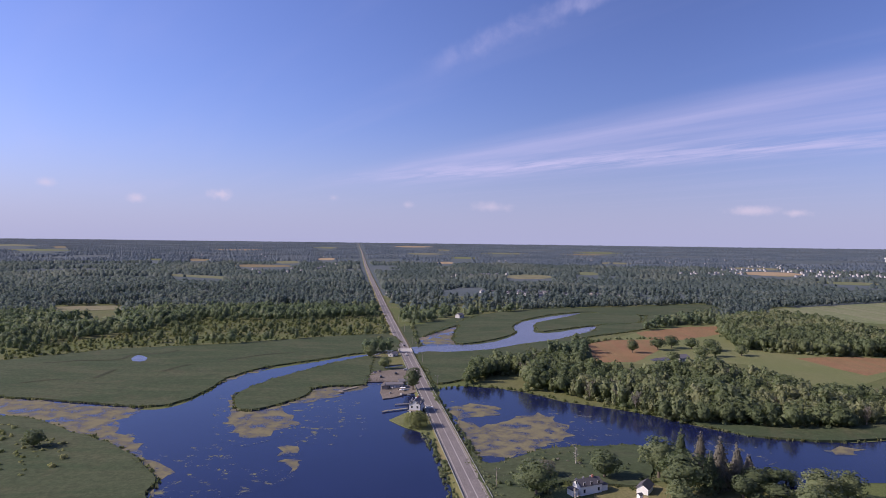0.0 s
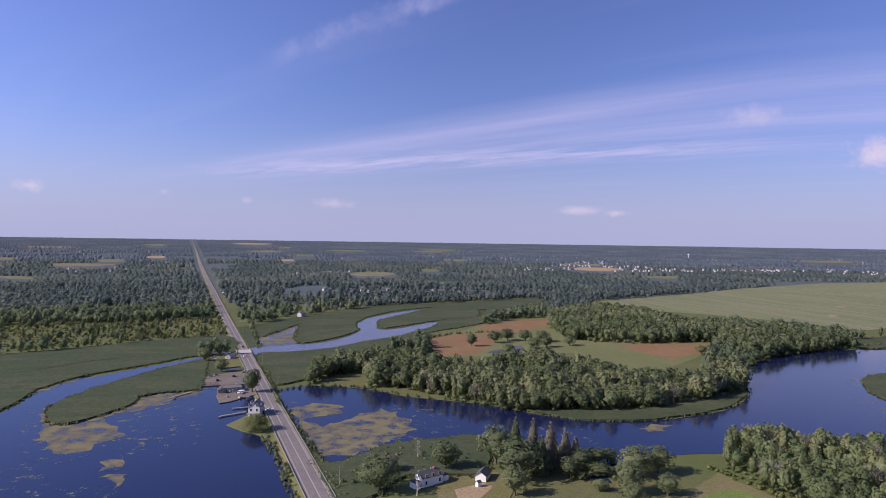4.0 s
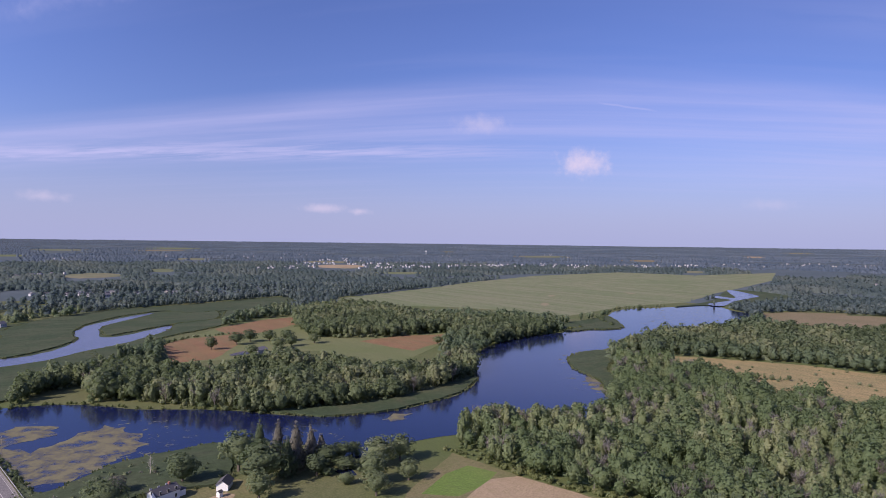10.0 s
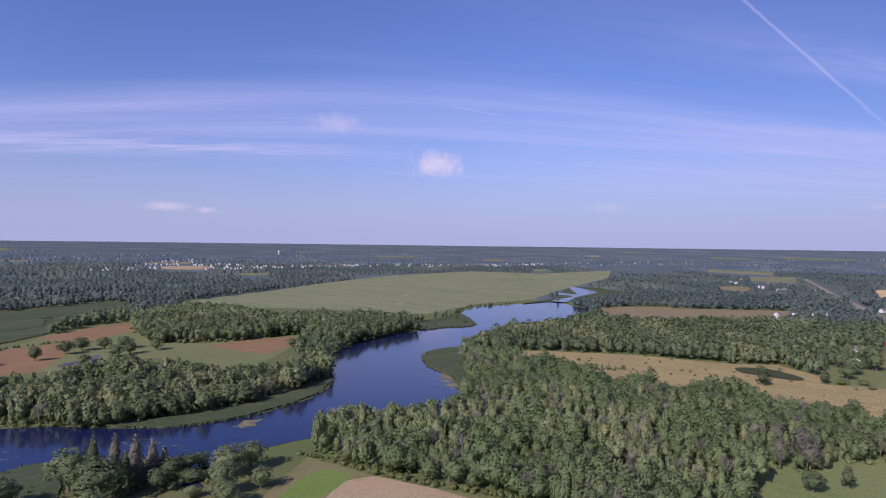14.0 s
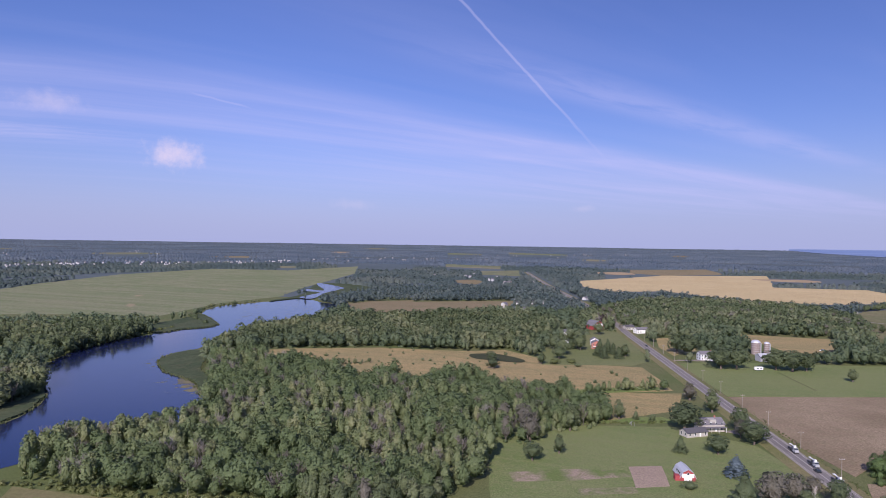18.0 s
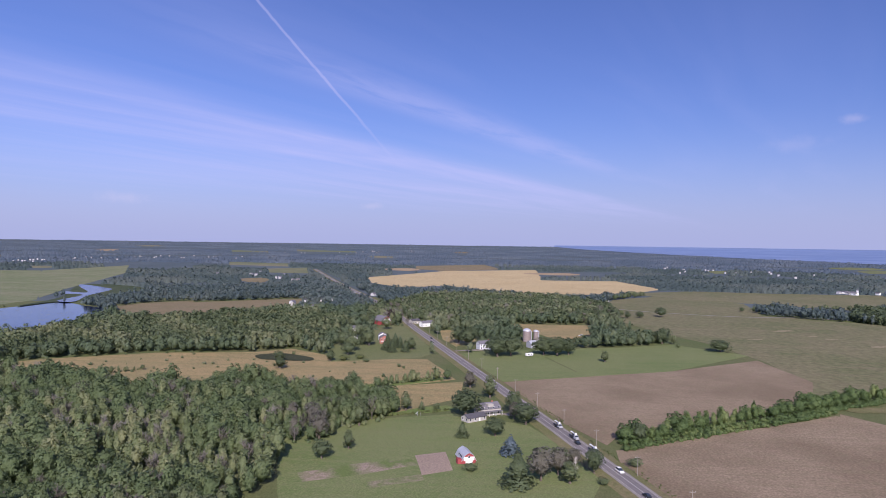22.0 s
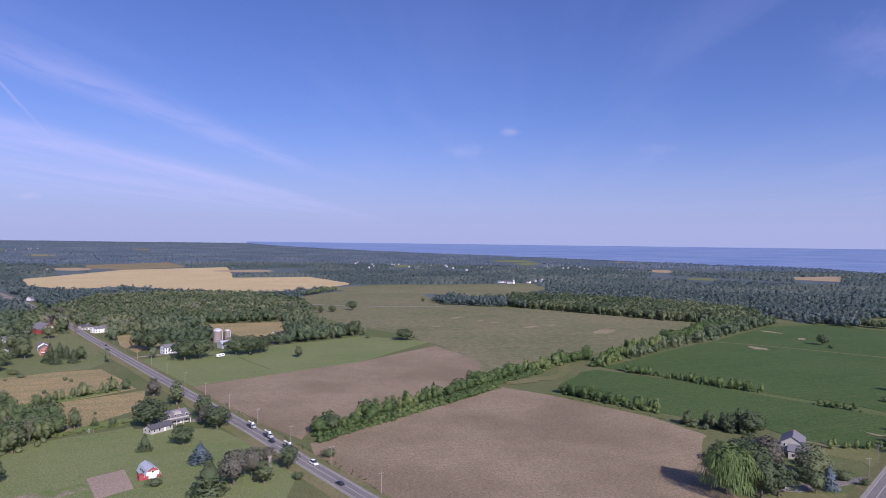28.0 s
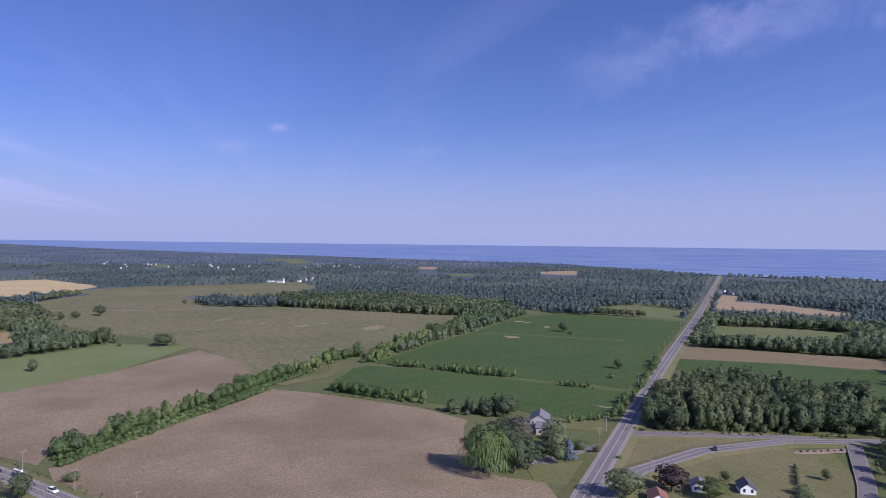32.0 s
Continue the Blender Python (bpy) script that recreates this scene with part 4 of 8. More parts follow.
def crown_shape(kind, h, n, clump, seed):
    """Leaf sprays of one crown over a dark inner body: corners, faces, normals, tints. h: height of the whole tree."""
    r = np.random.default_rng(seed)
    boughs = 34 if n > 150 else 20 if n > 45 else 11
    lobes = []
    if kind in ("broad", "tall"):
        wide, mid_z, high = (0.34, 0.55, 0.43) if kind == "broad" else (0.20, 0.52, 0.47)
        wx, wy = wide * r.uniform(0.85, 1.15), wide * r.uniform(0.85, 1.15)
        lean = r.uniform(-0.06, 0.06, 2)
        for i in range(boughs):
            # boughs spread evenly over the crown, denser towards its top
            u = 1 - 1.62 * (i + 0.5) / boughs
            a = i * 2.39996 + r.uniform(-0.5, 0.5)
            k = r.uniform(0.55, 0.92)
            q = math.sqrt(max(0.0, 1 - u * u)) * k
            taper = 1.0 if kind == "broad" else 0.72 + 0.28 * (1 - u) / 1.62
            size = wide * r.uniform(0.24, 0.44) * (26 / boughs) ** 0.4
            lobes.append(((q * wx * taper * math.cos(a) + lean[0] * u, q * wy * taper * math.sin(a) + lean[1] * u, mid_z + u * high * (0.62 + 0.3 * k)), (size, size, size * r.uniform(0.75, 1.1) * (1.0 if kind == "broad" else 1.5))))
        body = ((0, 0, mid_z * 0.97), (wx * 0.80, wy * 0.80, high * 0.80))
    elif kind == "bush":
        for i in range(9):
            a, d, size = i * 2.4, 0.36 * math.sqrt((i + 0.5) / 9), r.uniform(0.16, 0.30)
            lobes.append(((d * math.cos(a), d * math.sin(a), r.uniform(0.35, 0.72) * (1.1 - d)), (size, size, size)))
        body = ((0, 0, 0.34), (0.40, 0.40, 0.36))
    else:
        for i in range(11):
            z = 0.08 + 0.082 * i
            size = (1.02 - z) * (0.27 if kind == "conifer" else 0.33) * r.uniform(0.85, 1.1)
            lobes.append(((r.uniform(-0.02, 0.02), r.uniform(-0.02, 0.02), z), (size, size, 0.07)))
        body = ((0, 0, 0.45), (0.13, 0.13, 0.42))
    c = np.array([l[0] for l in lobes]) * h
    s = np.array([l[1] for l in lobes]) * h
    wgt = s.prod(1) ** (2 / 3)
    pick = r.choice(len(lobes), n, p=wgt / wgt.sum())
    heart = np.array(body[0]) * h
    out = c[pick] - heart
    out /= np.linalg.norm(out, axis=1)[:, None] + 1e-6
    d = r.normal(size=(n, 3))
    d /= np.linalg.norm(d, axis=1)[:, None]
    d += out * (0.75 if kind not in ("conifer", "spruce") else 0.0)
    d /= np.linalg.norm(d, axis=1)[:, None] + 1e-6
    pos = c[pick] + s[pick] * d * r.uniform(0.70, 1.12, (n, 1))
    pos[:, 2] = np.maximum(pos[:, 2], 0.02 * h)
    out = (pos - heart) / (np.array(body[1]) * h)
    out /= np.linalg.norm(out, axis=1)[:, None] + 1e-6
    face = d * 0.7 + out * 0.5 + r.normal(size=(n, 3)) * 0.5
    if kind in ("conifer", "spruce"):
        face = d * 0.5 + out * 0.4 + r.normal(size=(n, 3)) * 0.4 + np.array([0, 0, 0.5])
    face /= np.linalg.norm(face, axis=1)[:, None]
    u = np.cross(face, r.normal(size=(n, 3)))
    u /= np.linalg.norm(u, axis=1)[:, None] + 1e-6
    v = np.cross(face, u)
    size = clump * r.uniform(0.55, 1.3, (n, 1))
    j = lambda: r.uniform(0.6, 1.2, (n, 1))
    soft = face * (0.42 if n > 45 else 0.25) + out * 0.55 + d * 0.36 + np.array([0, 0, 0.12])
    soft /= np.linalg.norm(soft, axis=1)[:, None]
    quad = np.stack([pos - u * size * j() * 0.62, pos - v * size * j() * 0.55 + face * size * 0.15, pos + u * size * j() * 0.62, pos + v * size * j() * 0.55 - face * size * 0.2], 1).reshape(-1, 3)
    tone = r.normal(size=len(lobes))[pick] * 0.09 + r.normal(size=n) * 0.06
    bv, bf, bn, bt = [quad], [np.arange(4 * n).reshape(-1, 4)], [np.repeat(soft, 4, 0)], [np.repeat(tone, 4)]
    # the inner body: a low hull, so that no sky shows through the middle
    ring, vs, fs = 7, [], []
    for zz, rr in ((-0.95, 0.35), (-0.35, 0.9), (0.35, 0.9), (0.9, 0.4)):
        for q in range(ring):
            a = 2 * math.pi * q / ring + zz
            f = r.uniform(0.8, 1.08)
            vs.append(heart + np.array(body[1]) * h * np.array([rr * f * math.cos(a), rr * f * math.sin(a), zz * r.uniform(0.9, 1.05)]))
    for l in range(3):
        for q in range(ring):
            a, b = l * ring + q, l * ring + (q + 1) % ring
            fs.append((a, b, b + ring, a + ring))
    t = 3 * ring
    fs += [(t, t + 1, t + 2, t + 3), (t, t + 3, t + 4, t + 5), (t, t + 5, t + 6, t + 1)]
    vs = np.array(vs)
    bv.append(vs)
    bf.append(np.array(fs) + 4 * n)
    nb = (vs - heart) / (np.array(body[1]) * h)
    bn.append(nb / np.linalg.norm(nb, axis=1)[:, None])
    # hull toned below the sprays: shade inside the crown put into its tint
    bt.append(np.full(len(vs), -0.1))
    return np.concatenate(bv), np.concatenate(bf), np.concatenate(bn), np.concatenate(bt)


def twig_shape(h, n, seed):
    """A half-bare tree: a stem, forking limbs that sweep upwards, and thin sprays of twigs."""
    r = np.random.default_rng(seed)
    a0, a1, wd = [(0, 0, 0)], [(0, 0, 0.8 * h)], [0.020 * h]
    for i in range(14):
        a, z = i * 2.4 + r.uniform(-0.4, 0.4), r.uniform(0.2, 0.62)
        reach = r.uniform(0.12, 0.26)
        a0.append((0, 0, z * h))
        a1.append((reach * h * math.cos(a), reach * h * math.sin(a), min(0.97, z + r.uniform(0.22, 0.42)) * h))
        wd.append(0.011 * h)
    limb0, limb1 = np.array(a0), np.array(a1)
    k = r.integers(0, len(a0), n)
    f = r.uniform(0.4, 1.0, (n, 1))
    p = limb0[k] + (limb1[k] - limb0[k]) * f
    way = np.stack([r.normal(size=n) * 0.55, r.normal(size=n) * 0.55, r.uniform(0.4, 1.2, n)], 1)
    way /= np.linalg.norm(way, axis=1)[:, None]
    q = p + way * r.uniform(0.08, 0.2, (n, 1)) * h
    A, B = np.concatenate([limb0, p]), np.concatenate([limb1, q])
    W = np.concatenate([np.array(wd), np.full(n, 0.0075 * h)])[:, None]
    d = B - A
    d /= np.linalg.norm(d, axis=1)[:, None] + 1e-9
    side = np.cross(d, r.normal(size=d.shape))
    side /= np.linalg.norm(side, axis=1)[:, None] + 1e-9
    quad = np.stack([A - side * W, A + side * W, B + side * W * 0.5, B - side * W * 0.5], 1).reshape(-1, 3)
    nr = np.cross(side, d) + np.array([0, 0, 0.4])
    nr /= np.linalg.norm(nr, axis=1)[:, None] + 1e-9
    m = len(A)
    return quad, np.arange(4 * m).reshape(-1, 4), np.repeat(nr, 4, 0), np.repeat(r.normal(size=m) * 0.15, 4)


def dome_shape(seed):
    """One far crown, about 1 high and 1 wide: a faceted, uneven dome."""
    r = np.random.default_rng(seed)
    vs, fs, ring = [], [], 5
    for zz, rr in ((0.0, 0.5), (0.75, 0.36)):
        for q in range(ring):
            a = 2 * math.pi * (q + r.uniform(-0.25, 0.25)) / ring
            f = r.uniform(0.75, 1.25)
            vs.append((rr * f * math.cos(a), rr * f * math.sin(a), zz + r.uniform(-0.1, 0.1)))
    for q in range(ring):
        b = (q + 1) % ring
        fs.append((q, b, b + ring, q + ring))
    vs.append((r.uniform(-0.1, 0.1), r.uniform(-0.1, 0.1), r.uniform(0.9, 1.15)))
    fs += [(5, 6, 7, 10), (5, 10, 8, 9)]
    vs = np.array(vs)
    nr = vs * np.array([0.9, 0.9, 0.5]) + np.array([0, 0, 0.45])
    return vs, np.array(fs), nr / np.linalg.norm(nr, axis=1)[:, None]


def mass(name, shapes, places, mat, label, category="trees", tints=None, kind="stuff"):
    """Many alike plants in one mesh. places: rows of x, y, z, width scale, height scale, turn, shape, tint."""
    places = np.asarray(places, float)
    V, F, T, off = [], [], [], 0
    N = []
    for k, shape in enumerate(shapes):
        sv, sf = shape[:2]
        p = places[places[:, 6].astype(int) == k]
        if not len(p):
            continue
        c, s = np.cos(p[:, 5])[:, None], np.sin(p[:, 5])[:, None]
        x = (sv[:, 0] * c - sv[:, 1] * s) * p[:, 3:4] + p[:, 0:1]
        y = (sv[:, 0] * s + sv[:, 1] * c) * p[:, 3:4] + p[:, 1:2]
        z = sv[:, 2] * p[:, 4:5] + p[:, 2:3]
        V.append(np.stack([x, y, z], -1).reshape(-1, 3))
        F.append((sf[None] + (np.arange(len(p)) * len(sv))[:, None, None] + off).reshape(-1, 4))
        if len(shape) > 2:
            sn = shape[2]
            nx, ny = sn[:, 0] * c - sn[:, 1] * s, sn[:, 0] * s + sn[:, 1] * c
            N.append(np.stack([nx, ny, np.broadcast_to(sn[:, 2], nx.shape)], -1).reshape(-1, 3))
        own = shape[3] if len(shape) > 3 else np.zeros(len(sv))
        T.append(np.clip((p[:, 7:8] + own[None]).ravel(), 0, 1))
        off += len(p) * len(sv)
    V, F, T = np.concatenate(V), np.concatenate(F), np.concatenate(T)
    me = bpy.data.meshes.new(name)
    me.vertices.add(len(V))
    me.vertices.foreach_set("co", V.astype(np.float32).ravel())
    me.loops.add(F.size)
    me.loops.foreach_set("vertex_index", F.astype(np.int32).ravel())
    me.polygons.add(len(F))
    me.polygons.foreach_set("loop_start", np.arange(0, F.size, 4, dtype=np.int32))
    me.update(calc_edges=True)
    a = me.attributes.new("tint", "FLOAT", "POINT")
    a.data.foreach_set("value", T.astype(np.float32))
    if N:
        me.normals_split_custom_set_from_vertices(np.concatenate(N).astype(np.float32))
    me.materials.append(mat)
    return tagged(new(name, me), label, category, kind=kind)


def near_line(x, y, line, d):
    for a, b in zip(line, line[1:]):
        ax, ay, bx, by = a[0], a[1], b[0], b[1]
        L = (bx - ax) ** 2 + (by - ay) ** 2
        t = max(0.0, min(1.0, ((x - ax) * (bx - ax) + (y - ay) * (by - ay)) / L))
        if (x - ax - t * (bx - ax)) ** 2 + (y - ay - t * (by - ay)) ** 2 < d * d:
            return True
    return False


def in_poly(P, poly):
    """Which of the points P lie inside."""
    x, y = P[:, 0], P[:, 1]
    c = np.zeros(len(P), bool)
    j = poly[-1]
    for i in poly:
        if i[1] != j[1]:
            c ^= ((i[1] > y) != (j[1] > y)) & (x < (j[0] - i[0]) * (y - i[1]) / (j[1] - i[1]) + i[0])
        j = i
    return c


def off_line(P, line, d):
    ok = np.ones(len(P), bool)
    for a, b in zip(line, line[1:]):
        a, b = np.array(a, float), np.array(b, float)
        t = np.clip(((P - a) @ (b - a)) / ((b - a) @ (b - a)), 0, 1)
        ok &= np.linalg.norm(P - a - t[:, None] * (b - a), axis=1) > d
    return ok


def fill(poly, gap, keep=1.0):
    """Points scattered over a polygon, about gap apart."""
    a = np.array(poly)
    lo, hi = a.min(0), a.max(0)
    gx, gy = np.meshgrid(np.arange(lo[0], hi[0], gap), np.arange(lo[1], hi[1], gap))
    P = np.stack([gx.ravel(), gy.ravel()], 1) + rng.uniform(-0.45, 0.45, (gx.size, 2)) * gap
    P = P[in_poly(P, poly)]
    return P[rng.random(len(P)) < keep]


def along_line(line, gap, width):
    pts = []
    for a, b in zip(line, line[1:]):
        a, b = np.array(a, float), np.array(b, float)
        n = max(1, int(np.linalg.norm(b - a) / gap))
        pts += [a + (b - a) * (i + 0.5) / n for i in range(n)]
    P = np.array(pts)
    return P + rng.uniform(-0.5, 0.5, P.shape) * width


def rows_of(P, h0, h1, shapes, tint=None, wide=1.0, z=None):
    """Places for mass(): heights from h0 to h1 for shapes drawn 10 high. Trees of one kind stand together:
    the first half of the shapes (dark, round) in some stands, the second half (pale, slender) in others."""
    n = len(P)
    stand = np.array([noise.noise(Vector((x / 38, y / 38, 2.0))) + 0.6 * noise.noise(Vector((x / 120, y / 120, 6.0))) for x, y in P])
    level = np.array([noise.noise(Vector((x / 26, y / 26, 11.0))) for x, y in P])
    broad = np.array([noise.noise(Vector((x / 230, y / 230, 8.0))) for x, y in P])
    h = (h0 + (h1 - h0) * np.clip(0.5 + 0.75 * level + rng.normal(size=n) * 0.2, 0, 1.1)) / 10
    wv = h * wide * rng.uniform(0.82, 1.2, n)
    zz = np.array([land(x, y) for x, y in P]) - 0.1 if z is None else np.full(n, z)
    pale = stand + rng.normal(size=n) * 0.16 > 0.03
    half = max(1, shapes // 2)
    shape = np.where(pale & (shapes > 1), half + rng.integers(0, max(1, shapes - half), n), rng.integers(0, half, n))
    t = 0.20 + 0.38 * pale + 0.42 * stand + 0.35 * broad + rng.normal(size=n) * 0.17 if tint is None else rng.normal(tint, 0.15, n)
    return np.stack([P[:, 0], P[:, 1], zz, wv, h, rng.uniform(0, 6.28, n), shape, np.clip(t, 0, 1)], 1)


def undergrowth(name, P, cell, h0, h1, mat, label):
    """A low uneven storey of leaves between the trunks: one bumpy sheet of small leafy mounds."""
    mounds = []
    for i in range(4):
        q = np.random.default_rng(300 + i)
        v, f = [], []
        for zz, rr in ((0.0, 0.75), (0.8, 0.5)):
            for k in range(4):
                a = 1.5708 * k + q.uniform(-0.4, 0.4)
                v.append((rr * math.cos(a) * q.uniform(0.85, 1.2), rr * math.sin(a) * q.uniform(0.85, 1.2), zz + q.uniform(-0.15, 0.2)))
        f = [(k, (k + 1) % 4, 4 + (k + 1) % 4, 4 + k) for k in range(4)] + [(4, 5, 6, 7)]
        v = np.array(v)
        nr = v * np.array([0.8, 0.8, 0.6]) + np.array([0, 0, 0.5])
        mounds.append((v, np.array(f), nr / np.linalg.norm(nr, axis=1)[:, None]))
    if not len(P):
        return None
    rows = rows_of(P, 10, 10.1, 4)
    rows[:, 3] = cell * rng.uniform(0.8, 1.15, len(P))
    rows[:, 4] = rng.uniform(h0, h1, len(P))
    return mass(name, mounds, rows, mat, label, "undergrowth")


# crown shapes at three finenesses, drawn 10 m high
FINE = [crown_shape(k, 10, 260, 0.80, 20 + i) for i, k in enumerate(("broad", "broad", "broad", "tall", "tall", "tall"))]
MID = [crown_shape(k, 10, 120, 1.15, 40 + i) for i, k in enumerate(("broad", "broad", "broad", "tall", "tall"))]
HALF = [crown_shape(k, 10, 64, 1.5, 50 + i) for i, k in enumerate(("broad", "broad", "broad", "tall", "tall"))]
SPRUCE_MID = [crown_shape("conifer", 10, 90, 1.2, 60 + i) for i in range(3)]
COARSE = [crown_shape(k, 10, 26, 2.2, 80 + i) for i, k in enumerate(("broad", "broad", "broad", "broad", "tall", "tall"))]
BUSH = [crown_shape("bush", 10, 42, 2.3, 100 + i) for i in range(4)]
BARE = [twig_shape(10, 170, 130 + i) for i in range(3)]
DOMES = [dome_shape(i) for i in range(8)]

KEY_HOUSES = [(822, 133, 70), (668, 106, 75), (692, 112, 45), (763, 154, 40), (812, 78, 40), (838, 95, 25), (646, 5, 60), (664, -42, 50), (703, -37, 40), (705, -46, 40), (207, 583, 25), (219, 568, 12), (686, 147, 70)]


def off_houses(P, places):
    """Keeps trees off buildings and off the yards before them (x, y, depth of the yard)."""
    ok = np.ones(len(P), bool)
    for x, y, yard in places:
        r = math.hypot(x, y)
        d = P - np.array([x, y])
        fwd = -(d[:, 0] * x + d[:, 1] * y) / r
        side = np.abs(d[:, 0] * y - d[:, 1] * x) / r
        ok &= ~((fwd > -12) & (fwd < yard) & (side < 12))
    return P[ok]


# woods round the near lakes
for outline, gap, h0, h1, shapes, mat, label, keep in (
    (WOOD_CENTRE, 5.9, 6, 16, FINE, LEAF_NEAR, "dense mixed green woods beside the lake", 0.95),
    (WOOD_PLATEAU_S, 5.6, 8, 17, MID, LEAF, "dense green woods along the lake shore", 0.95),
    (WOOD_PLATEAU_N, 7.0, 10, 16, HALF, LEAF, "tall dark woods behind the hay meadow", 0.95),
    (WOOD_GOLD_N, 6.3, 9, 16, HALF, LEAF, "dense woods behind the golden meadow", 0.95),
    (WOOD_FARM, 7.5, 8, 15, COARSE, LEAF, "woods behind the farm and hamlet", 0.9),
    (WOOD_JUNCTION, 5.5, 12, 18, FINE, LEAF_DARK, "dense woods at the road junction", 0.95),
    (WOOD_LAWN, 6.0, 6, 12, FINE, LEAF_NEAR, "mixed green trees between lawn and meadow", 0.8),
    (WOOD_JUNCTION_E, 6.0, 9, 15, FINE, LEAF_NEAR, "trees beside the bend", 0.9),
    (WOOD_STRIP, 7.0, 10, 15, COARSE, LEAF_DARK, "dark strip of woods between fields", 0.95),
):
    P = fill(outline, gap, keep)
    for line in ROADS:
        P = P[off_line(P, line, 9)]
    P = off_houses(P, KEY_HOUSES)
    if outline is WOOD_CENTRE:
        # the trees of the front edge stand singly; see below
        front = np.hypot(P[:, 0], P[:, 1]) < 262
        FRONT_TREES = P[front]
        P = P[~front]
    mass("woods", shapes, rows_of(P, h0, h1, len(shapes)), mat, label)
    U = off_houses(fill(outline, gap * 1.05), KEY_HOUSES)
    for line in ROADS:
        U = U[off_line(U, line, 9)]
    deep = np.ones(len(U), bool)
    for a in range(8):
        deep &= in_poly(U + np.array([math.cos(a * 0.7854), math.sin(a * 0.7854)]) * gap * 1.9, outline)
    undergrowth("undergrowth", U[deep], gap * 0.95, h0 * 0.3, h0 * 0.55, mat, "leafy undergrowth between the trees")
    E = U[~deep]
    mass("shrubs", BUSH, rows_of(E, h0 * 0.3, h0 * 0.6, len(BUSH)), mat, "shrubs and low branches along the edge of the woods", "shrubs")

# hedges and rows of trees
for line, gap, width, h0, h1, shapes, mat, label in (
    (HEDGE_A, 2.6, 9, 5, 12, FINE, LEAF_HEDGE, "leafy hedgerow of trees between tilled fields"),
    (HEDGE_A2, 2.8, 12, 8, 13, FINE, LEAF_HEDGE, "leafy hedgerow between crop fields"),
    (HEDGE_B, 2.4, 6, 5, 9, FINE, LEAF_HEDGE, "low hedge along the soybean field"),
    (HEDGE_B2, 2.4, 9, 8, 13, FINE, LEAF_DARK, "dark trees behind the willow"),
    (HEDGE_C, 2.4, 6, 4, 9, FINE, LEAF_HEDGE, "low hedge between the soybean fields"),
    (HEDGE_C2, 3.2, 5, 3, 7, FINE, LEAF_HEDGE, "short low hedge in the soybean field"),
    (HEDGE_ROAD, 3.2, 4, 3, 7, FINE, LEAF_HEDGE, "roadside hedge of small trees"),
    (ROW_R1, 3.0, 14, 8, 13, MID, LEAF_DARK, "dark row of trees between fields"),
    (ROW_R2, 3.4, 22, 10, 14, MID, LEAF_DARK, "dark belt of trees behind a meadow"),
    (ROW_GREENC, 4.0, 8, 8, 12, MID, LEAF_DARK, "row of trees behind the soybean field"),
    (ROW_GOLD, 2.6, 8, 4, 9, FINE, LEAF_NEAR, "bushes in the golden meadow"),
    (ROW_GOLD2, 3.5, 12, 6, 12, FINE, LEAF_NEAR, "trees along the golden meadow"),
    (ROW_GOLD3, 4.0, 5, 3, 6, FINE, LEAF, "small trees in the golden meadow"),
    (ROW_FARM, 4.5, 12, 5, 11, MID, LEAF, "trees along the farm meadow"),
    (ROW_WHEAT, 7.0, 20, 8, 12, MID, LEAF, "row of trees before the wheat"),
    (ROW_OLIVE, 7.0, 20, 8, 12, MID, LEAF_DARK, "row of trees in the crop field"),
):
    mass("hedgerow", shapes, rows_of(along_line(line, gap, width), h0, h1, len(shapes), wide=1.2), mat, label)
    if shapes is FINE:
        mass("shrubs", BUSH, rows_of(along_line(line, gap * 0.7, width * 1.1), h0 * 0.35, h0 * 0.8, len(BUSH)), mat, "leafy shrubs at the foot of the hedgerow", "shrubs")

# shrubs on the wet meadow
P = fill(SHRUB_NW, 7.0, 0.85)
mass("shrubs", BUSH, rows_of(P, 1.8, 4.0, len(BUSH)), LEAF_BUSH, "low yellow green shrubs on wet meadow", "shrubs")
P = fill(SHRUB_NW, 15.0, 0.5)
mass("scattered_trees", MID, rows_of(P, 4, 11, len(MID)), LEAF_DARK, "scattered dark trees over the shrubs")

# all land further out is woods but for fields, water, reeds and roads
OPEN = FIELDS + MARSHES + [CLEAR_RIVER, WEST_LAKE, EAST_LAKE, RIVER_EAST, CREEK, SHRUB_NW]
SEEN = FIELDS + [EAST_LAKE, CREEK, RIVER_EAST]
NEAR_DONE = [WOOD_PLATEAU_S, WOOD_PLATEAU_N, WOOD_GOLD_N, WOOD_FARM, WOOD_STRIP, WOOD_JUNCTION, WOOD_JUNCTION_E]
LAKE_SIDE = SHORE + [(280, -6000), (6000, -6000), (6000, 230)]


def polar_cloud(r0, r1, ratio, gap):
    out, r = [], r0
    while r < r1:
        n = int(radians(210) * r / gap)
        a = radians(-171) + radians(210) * (np.arange(n) + rng.uniform(-0.4, 0.4, n)) / n
        q = r * (1 + rng.uniform(-0.5, 0.5, n) * (ratio - 1))
        out.append(np.stack([-np.sin(a) * q, np.cos(a) * q], 1))
        r *= ratio
    return np.concatenate(out)


def wooded(P, margin):
    ok = np.ones(len(P), bool)
    for poly in OPEN + NEAR_DONE:
        a = np.array(poly)
        lo, hi = a.min(0), a.max(0)
        # nor where the crowns would hide the open ground from above
        for reach in ((1.0, 1.05, 1.1) if poly in SEEN else (1.0,)):
            Q = P * reach
            box = ((Q > lo) & (Q < hi)).all(1)
            box[box] = in_poly(Q[box], poly)
            ok &= ~box
    ok &= ~in_poly(P, LAKE_SIDE)
    for line in ROADS:
        ok &= off_line(P, line, margin)
    return P[ok]


